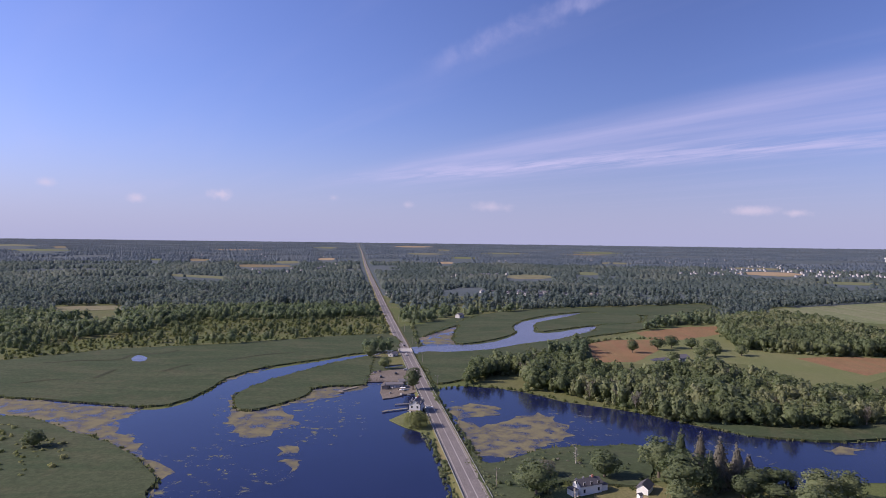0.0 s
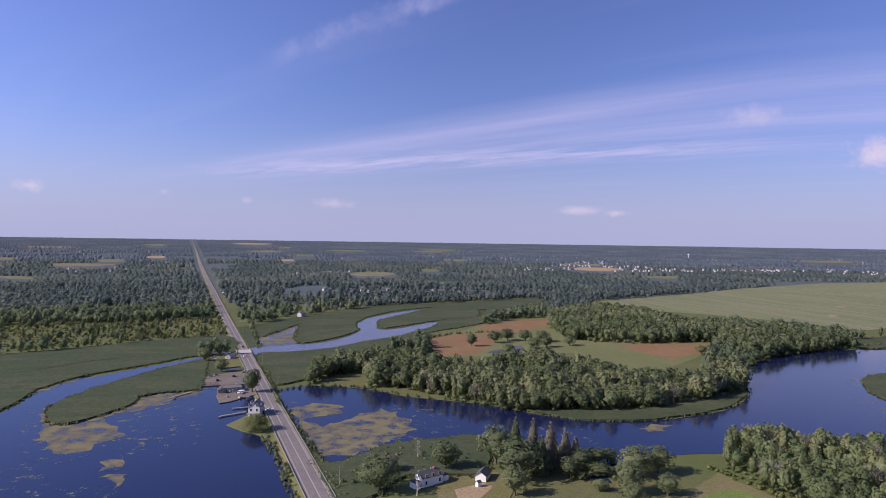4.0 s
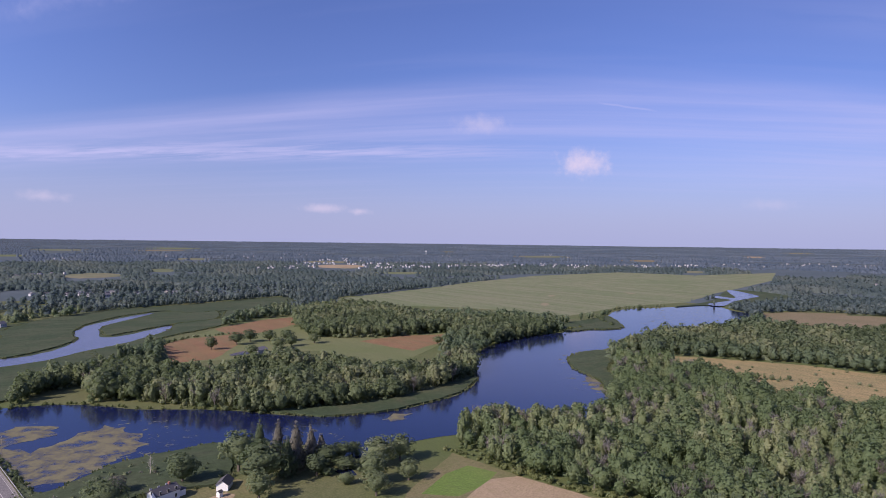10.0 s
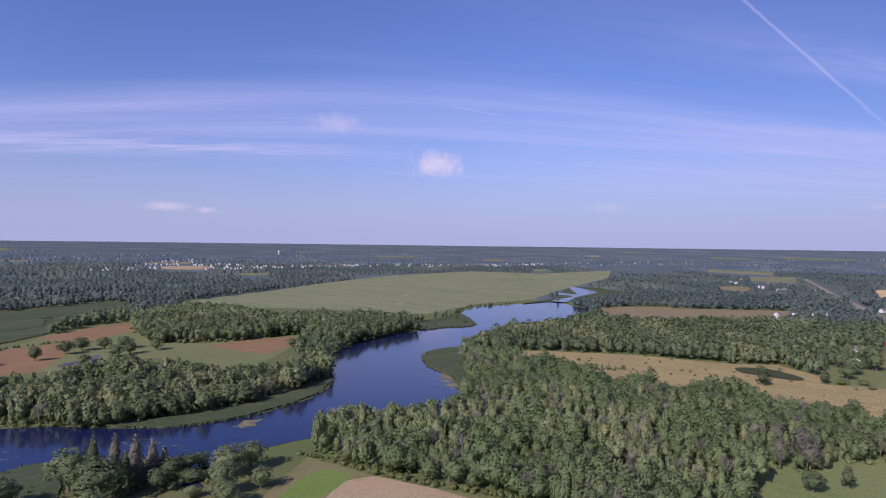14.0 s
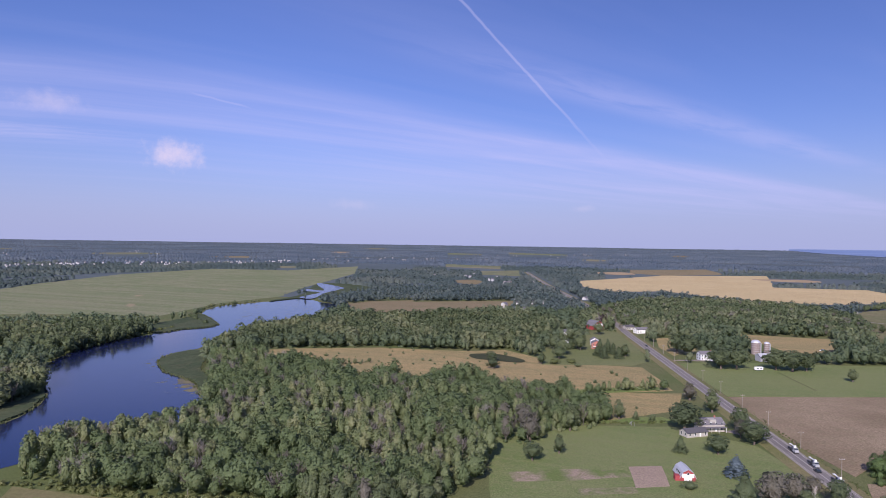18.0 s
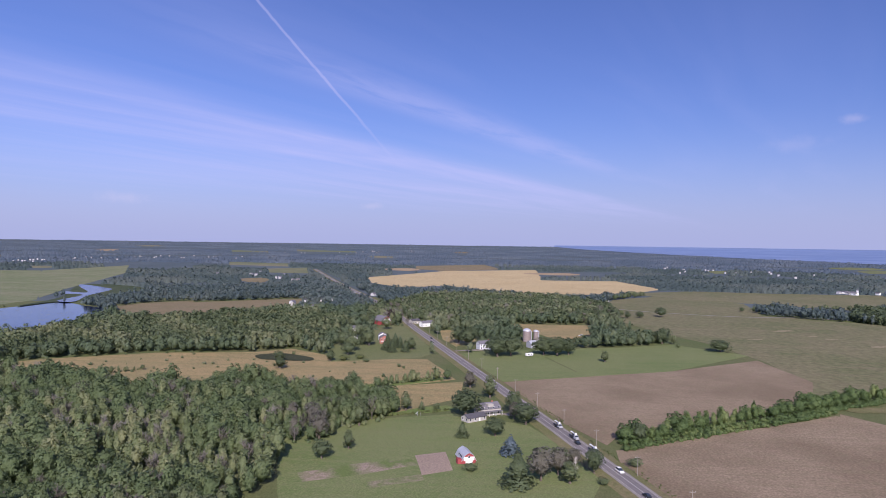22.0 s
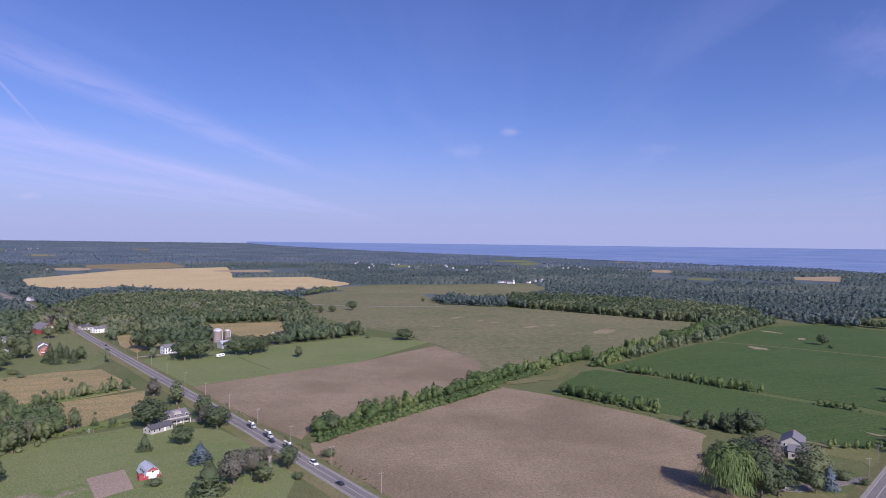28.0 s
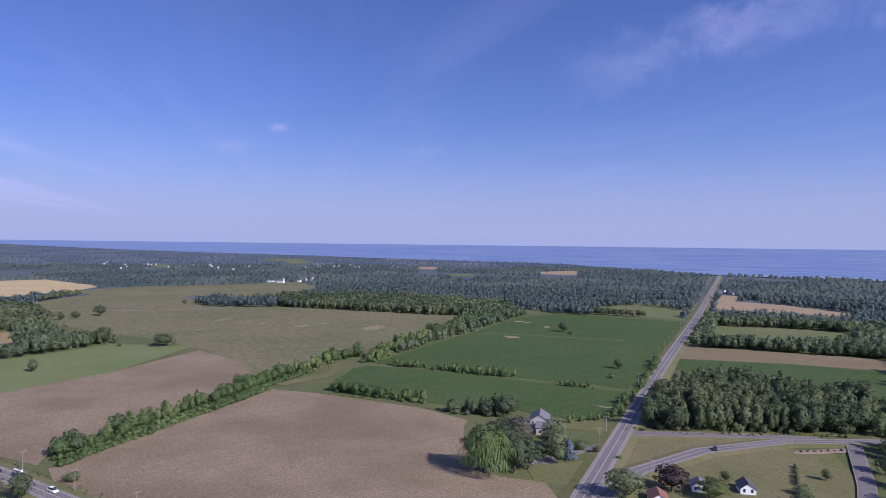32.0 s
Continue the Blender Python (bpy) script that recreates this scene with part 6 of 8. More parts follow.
# trees round the white farmhouse on the lake
for x, y, h, wd, kind, mat, tint, label in (
    (107, 300, 17, 8, "spruce", LEAF_DARK, 0.2, "dark old spruce on the lake shore"),
    (113, 293, 18, 8, "spruce", LEAF_GREY, 0.1, "brown withering spruce on the lake shore"),
    (118, 284, 18, 9, "spruce", LEAF_GREY, 0.25, "brown withering spruce on the lake shore"),
    (114, 276, 17, 9, "spruce", LEAF_GREY, 0.1, "brown withering spruce behind the shed"),
    (109, 272, 16, 9, "spruce", LEAF_DARK, 0.3, "dark spruce behind the shed"),
    (123, 279, 17, 8, "spruce", LEAF_GREY, 0.2, "brown withering spruce on the lake shore"),
    (131, 286, 11, 6, "conifer", LEAF_GREY, 0.75, "pinkish grey dead spruce on the lake shore"),
    (45, 287, 6.5, 9, "broad", LEAF_GREY, 0.5, "grey purple shrub beside the reeds"),
    (135, 244, 12, 12, "broad", LEAF, 0.45, "round green tree on the lake shore"),
    (148, 262, 12, 15, "broad", LEAF, 0.7, "light green willow on the lake shore"),
    (160, 264, 11, 12, "broad", LEAF, 0.6, "light green tree on the lake shore"),
    (130, 232, 9, 10, "broad", LEAF, 0.55, "pale green tree by the clearing"),
    (126, 250, 6, 7, "bush", LEAF, 0.5, "green bush by the lake shore"),
    (150, 240, 8, 9, "broad", LEAF, 0.4, "leafy tree by the clearing"),
    (-19, 453, 14, 11, "broad", LEAF_DARK, 0.3, "dark green tree beside the marina"),
    (-13, 362, 8, 12, "willow", LEAF_BUSH, 0.5, "round weeping willow beside the lake house"),
    (-44, 526, 9, 9, "broad", LEAF, 0.4, "green tree at the upper marina"),
    (-61, 575, 10, 11, "broad", LEAF, 0.4, "green tree at the upper docks"),
    (391, 14, 14, 18.4, "broad", LEAF_DARK, 0.35, "large dense dark maple beside the grey-roofed house"),
    (353, -3, 8.5, 11.5, "broad", LEAF_DARK, 0.4, "round dark maple before the grey-roofed house"),
    (378, -20, 11, 13.8, "broad", LEAF_DARK, 0.4, "dark maple beside the road"),
    (388, -14, 9, 7, "broad", LEAF_GREY, 0.0, "brownish tree between the maples"),
    (402, -14, 12, 10.35, "broad", LEAF_DARK, 0.5, "dark tree beside the road"),
    (440, 0, 13, 8, "tall", LEAF, 0.4, "tall tree beside the road"),
    (470, 14, 10, 8, "tall", LEAF_GREY, 0.3, "grey green roadside tree"),
    (662, 22, 17.25, 20.25, "broad", LEAF_DARK, 0.35, "large dark maple beside the white farm house"),
    (676, 32, 16.1, 17.55, "broad", LEAF_DARK, 0.45, "dark maple behind the white farm house"),
    (602, -6, 16.1, 20.25, "broad", LEAF_DARK, 0.4, "large dark maple before the farm barn"),
    (608, -18, 16.1, 18.9, "broad", LEAF_DARK, 0.5, "large dark maple before the farm barn"),
    (622, -4, 13.8, 16.2, "broad", LEAF_DARK, 0.4, "dark maple beside the farm house"),
    (618, -48, 14.95, 18.9, "broad", LEAF_DARK, 0.4, "dark maple beside the silo"),
    (616, -60, 16.1, 20.25, "broad", LEAF_DARK, 0.45, "dark maple beside the farm"),
    (624, -71, 13.8, 16.2, "broad", LEAF_DARK, 0.35, "dark maple beside the farm"),
    (589, -98, 9, 6, "tall", LEAF, 0.4, "slender lone tree on the farm meadow"),
    (711, -176, 14.95, 16.2, "broad", LEAF_DARK, 0.35, "lone dark tree on the field's edge"),
    (687, -186, 4, 5, "bush", LEAF, 0.4, "small bush on the field's edge"),
    (663, -219, 10.35, 20.25, "broad", LEAF_DARK, 0.5, "broad low tree on the field's edge"),
    (690, -140, 8, 8, "broad", LEAF, 0.5, "small tree on the meadow's edge"),
    (700, -128, 9, 9, "broad", LEAF, 0.4, "small tree on the meadow's edge"),
    (705, -150, 9, 9, "broad", LEAF, 0.3, "small tree on the meadow's edge"),
    (652, 128, 10, 8, "conifer", LEAF_DARK, 0.3, "dark spruce beside the red house"),
    (38, 266, 13, 15, "broad", LEAF_DARK, 0.6, "round dark green maple beside the white farmhouse"),
    (70, 286, 11, 13, "broad", LEAF_DARK, 0.5, "dense round maple behind the white farmhouse"),
    (97, 268, 16, 18, "broad", LEAF_DARK, 0.6, "big spreading maple beside the white shed"),
    (94, 289, 16, 15, "broad", LEAF_DARK, 0.7, "green maple near the lake shore"),
    (90, 252, 10, 10, "broad", LEAF, 0.4, "leafy tree before the shed"),
    (128, 276, 8, 12, "broad", LEAF_DARK, 0.5, "bushy dark tree on the lake shore"),
    (138, 280, 7, 11, "broad", LEAF_DARK, 0.6, "bushy green tree on the lake shore"),
    (146, 284, 5, 10, "broad", LEAF, 0.3, "low bushy tree at the water's edge"),
    (120, 266, 8, 10, "broad", LEAF_DARK, 0.4, "dark bushy tree below the spruces"),
    (133, 266, 5, 9, "broad", LEAF, 0.3, "low bushy tree by the clearing"),
    (306, 77, 8, 9.5, "broad", LEAF_DARK, 0.5, "round dark tree on the lawn"),
    (322, 68, 8, 5, "tall", LEAF_DARK, 0.6, "slender tree on the lawn"),
    (336, 86, 12, 10, "broad", LEAF_GREY, 0.1, "grey green tree at the lawn's edge"),
    (340, 100, 10, 5, "tall", LEAF_GREY, 0.6, "pale grey half-bare tree at the lawn's edge"),
    (364, 71, 12, 7, "tall", LEAF, 0.4, "tall green tree at the lawn's edge"),
    (399, 58, 10, 5, "conifer", LEAF_DARK, 0.4, "slender spruce at the meadow's edge"),
    (392, 62, 9, 8, "broad", LEAF, 0.5, "green tree at the meadow's edge"),
    (376, 96, 11, 9, "broad", LEAF, 0.4, "green tree at the meadow's edge"),
    (404, 41, 5, 3.5, "conifer", LEAF, 0.4, "small young spruce in the weeds"),
    (451, 96, 8, 8, "broad", LEAF, 0.4, "round tree in the dry meadow"),
    (558, 134, 9, 6, "tall", LEAF_DARK, 0.4, "slender tree in the dry meadow"),
    (348, 14, 8, 5.5, "conifer", LEAF, 0.2, "small spruce on the lawn"),
    (322, -10, 9, 8.5, "spruce", LEAF_BLUE, 0.3, "blue grey spruce on the lawn"),
    (297, 8, 4, 6.5, "bush", LEAF, 0.4, "round bush beside the white barn"),
    (363, 108, 11, 7, "tall", LEAF_GREY, 0.5, "grey slender tree at the lawn's edge"),
    (354, 94, 13, 10, "broad", LEAF_GREY, 0.2, "grey tree at the lawn's edge"),
    (374, 72, 11, 9, "tall", LEAF, 0.3, "green tree at the lawn's edge"),
    (386, 84, 10, 9, "broad", LEAF, 0.4, "green tree at the lawn's edge"),
    (400, 50, 10, 6, "tall", LEAF, 0.4, "slender tree at the meadow's edge"),
    (405, 32, 5, 4, "bush", LEAF, 0.4, "small round bush at the lawn's edge"),
    (280, -12, 14, 11, "conifer", LEAF_DARK, 0.4, "large spreading pine on the lawn"),
    (288, -22, 13, 12, "broad", LEAF_GREY, 0.25, "grey brown half-bare tree on the lawn"),
    (296, -30, 11, 9, "broad", LEAF_GREY, 0.4, "grey half-bare tree on the lawn"),
    (304, -32, 9, 8, "broad", LEAF, 0.3, "green tree among grey ones"),
    (286, -34, 8, 7, "tall", LEAF, 0.4, "green conifer-like tree on the lawn"),
    (310, -38, 7, 8, "broad", LEAF_GREY, 0.2, "brown bush tree beside the road"),
    (300, -46, 10, 8, "broad", LEAF_DARK, 0.35, "dark tree close beside the road"),
    (286, -48, 3.6, 5, "bush", LEAF, 0.35, "small dark bush on the verge"),
    (311, -66, 5, 7, "bush", LEAF, 0.4, "bush across the road"),
    (350, -76, 9, 9, "broad", LEAF_DARK, 0.4, "dark tree at the hedge's end"),
    (612, 128, 15, 15, "broad", LEAF, 0.5, "broad green tree before the brick house"),
    (590, 126, 11, 11, "broad", LEAF_DARK, 0.4, "dark round tree before the brick house"),
    (563, 124, 5, 9, "bush", LEAF_BUSH, 0.3, "low bush at the meadow's edge"),
    (574, 112, 4, 8, "bush", LEAF_BUSH, 0.4, "low bush at the meadow's edge"),
    (640, 142, 13, 12, "broad", LEAF, 0.6, "green tree on the rough yard"),
    (611, 90, 12, 7, "conifer", LEAF_DARK, 0.3, "dark spruce beside the country road"),
    (615, 78, 11, 7, "conifer", LEAF_DARK, 0.4, "dark spruce beside the country road"),
    (630, 74, 10, 7, "tall", LEAF, 0.4, "slender tree beside the country road"),
    (560, 104, 3, 6, "bush", LEAF, 0.4, "small bush at the meadow's edge"),
    (795, 150, 14, 15, "broad", LEAF, 0.6, "round tree before the red barn"),
    (760, 172, 14, 15, "broad", LEAF, 0.5, "round tree beside the long white house"),
    (735, 138, 12, 12, "broad", LEAF_DARK, 0.5, "dark tree on the rough yard"),
    (772, 120, 13, 12, "broad", LEAF, 0.5, "green tree before the red barn"),
    (650, 100, 12, 7, "conifer", LEAF_DARK, 0.3, "tall dark spruce beside the brick house"),
    (646, 92, 13, 7, "conifer", LEAF_DARK, 0.35, "tall dark spruce beside the brick house"),
    (638, 86, 11, 7, "conifer", LEAF_DARK, 0.3, "dark spruce beside the brick house"),
    (648, 118, 14, 12, "broad", LEAF, 0.45, "green tree close before the brick house"),
    (850, 128, 14, 13, "broad", LEAF_RED, 0.6, "dark copper maple behind the red barn"),
    (870, 150, 15, 16, "broad", LEAF, 0.4, "green maple behind the red barn"),
    (655, 122, 12, 12, "broad", LEAF, 0.35, "green tree beside the red house"),
    (636, 78, 8, 6, "conifer", LEAF_DARK, 0.2, "small dark spruce beside the road"),
    (622, 98, 9, 7, "conifer", LEAF_DARK, 0.3, "small dark spruce on the lawn"),
    (700, 130, 13, 13, "broad", LEAF, 0.4, "green tree beside the red barn"),
    (520, 165, 9, 9, "tall", LEAF_DARK, 0.3, "slender trees in the dry meadow"),
    (552, 176, 8, 9, "broad", LEAF_DARK, 0.3, "round tree beside the dark pond"),
    (211, -208, 19, 19, "willow", LEAF_HEDGE, 0.45, "huge weeping willow at the tilled field's corner"),
    (204, -218, 16, 14, "broad", LEAF_DARK, 0.2, "round dark maple beside the willow"),
    (213, -219, 8, 8, "broad", LEAF_DARK, 0.4, "dark green tree under the willow"),
    (209, -252, 12, 13, "broad", LEAF, 0.75, "light green tree in the house's yard"),
    (200, -243, 8, 8, "broad", LEAF, 0.3, "small tree beside the drive"),
    (201, -252, 10, 6, "spruce", LEAF_BLUE, 0.5, "blue spruce beside the drive"),
    (232, -250, 12, 12, "broad", LEAF_GREY, 0.05, "brownish tree behind the willow"),
    (246, -256, 10, 10, "broad", LEAF_DARK, 0.4, "dark tree behind the house"),
    (235, -238, 12, 11, "broad", LEAF_DARK, 0.2, "dark tree behind the willow"),
    (225, -270, 6, 7, "broad", LEAF, 0.5, "small tree by the house"),
    (207, -268, 5, 8, "bush", LEAF, 0.5, "bush beside the yard"),
    (199, -270, 4, 4, "bush", LEAF_DARK, 0.3, "small dark bush beside the drive"),
    (222, -232, 14, 14, "broad", LEAF_DARK, 0.3, "dark maple behind the willow"),
    (226, -246, 14, 13, "broad", LEAF_GREY, 0.0, "brown green tree before the large house"),
    (214, -258, 13, 14, "broad", LEAF, 0.7, "light green maple before the large house"),
    (203, -226, 12, 12, "broad", LEAF_DARK, 0.2, "dark round maple beside the white house"),
    (240, -244, 10, 11, "broad", LEAF_DARK, 0.35, "dark tree along the hedge"),
    (148, -252, 10, 12, "broad", LEAF_RED, 0.4, "dark copper maple beside the shed"),
    (155, -229, 11, 14.5, "broad", LEAF, 0.45, "olive round tree beside the road"),
    (132, -256, 8, 11, "broad", LEAF_BUSH, 0.4, "bright green tree before the shed"),
    (142, -262, 4, 4, "bush", LEAF, 0.4, "small bush beside the shed"),
    (139, -280, 4.5, 4.5, "broad", LEAF, 0.3, "small dark tree on the lawn"),
    (112, -316, 4.5, 4.5, "broad", LEAF, 0.4, "young tree on the lawn"),
    (186, -270, 2.2, 3.5, "bush", LEAF, 0.4, "small bush on the grass island"),
    (112, -290, 5, 7, "bush", LEAF, 0.4, "bush at the end of the hedge"),
    (106, -276, 6, 8, "broad", LEAF, 0.4, "green tree on the lawn"),
    (98, -345, 8, 9, "broad", LEAF_DARK, 0.3, "dark tree beside the worn drive"),
    (88, -330, 9, 10, "broad", LEAF_DARK, 0.4, "dark tree beside the worn drive"),
    (80, -310, 8, 9, "broad", LEAF, 0.4, "tree beside the worn drive"),
    (104, -372, 9, 10, "broad", LEAF, 0.4, "green tree beyond the road bend"),
    (505, -620, 10, 12, "broad", LEAF_DARK, 0.3, "lone dark tree in the soybean field"),
    (487, -610, 4, 6, "bush", LEAF_DARK, 0.3, "bush in the soybean field"),
    (325, -470, 7, 8, "broad", LEAF_DARK, 0.3, "dark tree beside the lake road"),
    (305, -432, 4, 5, "bush", LEAF, 0.4, "green bush beside the lake road"),
    (-192, 318, 8, 11, "broad", LEAF_DARK, 0.3, "dark bushy tree on the reed island"),
    (176, 622, 11, 10, "broad", LEAF_DARK, 0.3, "dark tree in the brown field"),
    (205, 640, 11, 13, "broad", LEAF_DARK, 0.3, "dark tree between brown fields"),
    (222, 652, 11, 14, "broad", LEAF_DARK, 0.3, "dark tree between brown fields"),
    (240, 648, 10, 13, "broad", LEAF_DARK, 0.4, "dark tree between brown fields"),
    (256, 640, 10, 14, "broad", LEAF_DARK, 0.5, "dark tree between brown fields"),
    (230, 598, 10, 12, "broad", LEAF, 0.4, "green tree behind the plateau house"),
    (246, 606, 9, 12, "broad", LEAF_DARK, 0.5, "dark tree behind the plateau house"),
    (272, 612, 9, 11, "broad", LEAF, 0.4, "green tree on the hay meadow's edge"),
    (196, 572, 9, 10, "broad", LEAF, 0.5, "green tree beside the plateau house"),
    (1032, -175, 14, 16, "broad", LEAF_DARK, 0.4, "dark tree beside the dirt track"),
    (951, -188, 9, 8, "tall", LEAF_DARK, 0.4, "slender tree in the crop field"),
    (962, -207, 8, 12, "broad", LEAF_DARK, 0.4, "dark bushy tree in the crop field"),
    (978, -240, 13, 15, "broad", LEAF_DARK, 0.3, "round dark tree in the crop field"),
    (977, -184, 8, 9, "broad", LEAF, 0.4, "green tree in the crop field"),
    (372, 545, 8, 9, "broad", LEAF, 0.4, "round tree in the hay meadow"),
):
    tree(x, y, h * 1.12, wd * 1.2, kind, mat, tint, label)
bare_tree(61, 303, 8, 6, DEADWOOD, "bleached white dead tree standing in the reeds", 2)
bare_tree(126, 289, 9, 6, DEADWOOD, "grey dead spruce on the lake shore", 3, 0.08)
bare_tree(52, 259, 6, 5, DEADWOOD, "small bare grey tree beside the farmhouse", 4)
bare_tree(293, -37, 9, 6, DEADWOOD, "grey bare tree on the lawn", 5)

# ---- buildings ----
THIN = earth("thin_dry_crop", (0.26, 0.215, 0.13), (0.30, 0.24, 0.15), (0.19, 0.185, 0.095), 0.05, 0.2)
LOT = earth("brown_gravel", (0.175, 0.145, 0.125), (0.21, 0.175, 0.15), (0.13, 0.12, 0.085), 0.05, 0.5)
PALE_LAKE = plain("weathered_white_siding", (0.62, 0.62, 0.63), 0.7, grain=0.12)
ROOF_GREY = plain("grey_shingles", (0.16, 0.15, 0.165), 0.9, grain=0.25, scale=1.5)
ROOF_DARK = plain("dark_shingles", (0.085, 0.08, 0.09), 0.9, grain=0.25, scale=1.5)
ROOF_TIN = plain("pale_tin_roof", (0.55, 0.55, 0.57), 0.45, 0.3, grain=0.12, scale=0.7)
ROOF_RED = plain("red_brown_roof", (0.26, 0.11, 0.085), 0.85, grain=0.2)
RED_BOARD = plain("red_barn_boards", (0.33, 0.055, 0.06), 0.8, grain=0.2, scale=1.2)
BRICK = plain("red_brick", (0.38, 0.15, 0.115), 0.9, grain=0.2, scale=2.0)
BEIGE = plain("beige_siding", (0.40, 0.37, 0.335), 0.75, grain=0.08)
GREY_WALL = plain("grey_siding", (0.36, 0.36, 0.38), 0.8, grain=0.1)
PANE = plain("window_glass", (0.03, 0.04, 0.055), 0.08, grain=0.1)
CONCRETE = plain("concrete", (0.42, 0.39, 0.36), 0.9, grain=0.15, scale=0.8)
TIMBER = plain("weathered_timber", (0.27, 0.235, 0.20), 0.9, grain=0.25, scale=2.0)
STEEL = plain("galvanised_steel", (0.46, 0.46, 0.47), 0.5, 0.5, grain=0.15)
BLACK = plain("black_rubber", (0.02, 0.02, 0.02), 0.85, grain=0.2)
SILO = plain("brown_silo_staves", (0.24, 0.19, 0.175), 0.85, grain=0.15, scale=0.9)
DARK_PAINT = plain("dark_car_paint", (0.022, 0.024, 0.03), 0.3, grain=0.1)
BLUE_TARP = plain("blue_canvas", (0.10, 0.22, 0.45), 0.8, grain=0.1)
AMBER = plain("amber_plastic", (0.75, 0.40, 0.03), 0.5, grain=0.1)


def box(bm, x0, x1, y0, y1, z0, z1):
    v = [bm.verts.new((x, y, z)) for z in (z0, z1) for x, y in ((x0, y0), (x1, y0), (x1, y1), (x0, y1))]
    for f in ((3, 2, 1, 0), (4, 5, 6, 7), (0, 1, 5, 4), (1, 2, 6, 5), (2, 3, 7, 6), (3, 0, 4, 7)):
        bm.faces.new([v[i] for i in f])


def boxed(name, mat, parent, dims, label="", bevel=0.0):
    bm = bmesh.new()
    box(bm, *dims)
    if bevel:
        bmesh.ops.bevel(bm, geom=bm.edges[:], offset=bevel, segments=2, affect="EDGES")
    return part(name, bm, mat, parent, label)


def prism(bm, profile, x0, x1):
    """A shape with the outline (y, z) drawn out along x."""
    a = [bm.verts.new((x0, y, z)) for y, z in profile]
    b = [bm.verts.new((x1, y, z)) for y, z in profile]
    n = len(profile)
    bm.faces.new(a[::-1])
    bm.faces.new(b)
    for i in range(n):
        bm.faces.new((a[i], a[(i + 1) % n], b[(i + 1) % n], b[i]))


def roof_slab(parent, pts, L, over, thick, mat, label):
    """One slope of a roof: from pts[0] to pts[1] in (y, z)."""
    (y0, z0), (y1, z1) = pts
    d = Vector((y1 - y0, z1 - z0)).normalized()
    n = Vector((-d.y, d.x)) * thick
    if n.y < 0:
        n = -n
    bm = bmesh.new()
    prism(bm, [(y0, z0), (y1, z1), (y1 + n.x, z1 + n.y), (y0 + n.x, z0 + n.y)], -L / 2 - over, L / 2 + over)
    bmesh.ops.recalc_face_normals(bm, faces=bm.faces[:])
    return part("roof", bm, mat, parent, label)


def opening(parent, wallside, u, z, w, h, L, W, kind="window"):
    """A window or door on a wall: front (-y), back (+y), left (-x), right (+x)."""
    e = 0.06
    if wallside in ("front", "back"):
        s = -1 if wallside == "front" else 1
        y = s * W / 2
        rim = (u - w / 2 - 0.1, u + w / 2 + 0.1, *sorted((y, y + s * e)), z - 0.1, z + h + 0.1)
        glass = (u - w / 2, u + w / 2, *sorted((y + s * 0.01, y + s * (e + 0.03))), z, z + h)
    else:
        s = -1 if wallside == "left" else 1
        x = s * L / 2
        rim = (*sorted((x, x + s * e)), u - w / 2 - 0.1, u + w / 2 + 0.1, z - 0.1, z + h + 0.1)
        glass = (*sorted((x + s * 0.01, x + s * (e + 0.03))), u - w / 2, u + w / 2, z, z + h)
    if kind == "window":
        f = boxed("window", WHITE, parent, rim)
        boxed("pane", PANE, f, glass, "dark window pane")
    else:
        boxed("door", WHITE if kind == "door" else PANE, parent, glass, "pale door" if kind == "door" else "dark open doorway")


def house(x, y, heading, L, W, H, R, wall, roof, label, storeys=2, chimney=False, name="house", windows=True, category="house", over=0.4, door="door"):
    base = new(name)
    base.location, base.rotation_euler = (x, y, land(x, y) + 0.15), (0, 0, radians(heading))
    bm = bmesh.new()
    prism(bm, [(-W / 2, -0.4), (W / 2, -0.4), (W / 2, H), (0, H + R), (-W / 2, H)], -L / 2, L / 2)
    bmesh.ops.recalc_face_normals(bm, faces=bm.faces[:])
    part("wall", bm, wall, base)
    k = R / (W / 2)
    for s in (-1, 1):
        roof_slab(base, ((s * (W / 2 + over), H - over * k + 0.03), (0, H + R + 0.03)), L, over, 0.18, roof, "")
    if chimney:
        boxed("chimney", BRICK, base, (L * 0.2, L * 0.2 + 0.7, -0.35, 0.35, H + R - 0.8, H + R + 1.0), "red brick chimney")
    if windows:
        for st in range(storeys):
            z = 0.9 + st * 2.7
            n = max(2, int(L / 2.8))
            for i in range(n):
                u = -L / 2 + L * (i + 0.5) / n
                for side in ("front", "back"):
                    if st == 0 and i == n // 2 and side == "front":
                        opening(base, side, u, 0.1, 1.0, 2.05, L, W, door)
                    else:
                        opening(base, side, u, z, 0.9, 1.4, L, W)
            m = max(1, int(W / 3))
            for i in range(m):
                u = -W / 2 + W * (i + 0.5) / m
                for side in ("left", "right"):
                    opening(base, side, u, z, 0.9, 1.4, L, W)
    return tagged(base, label, category)


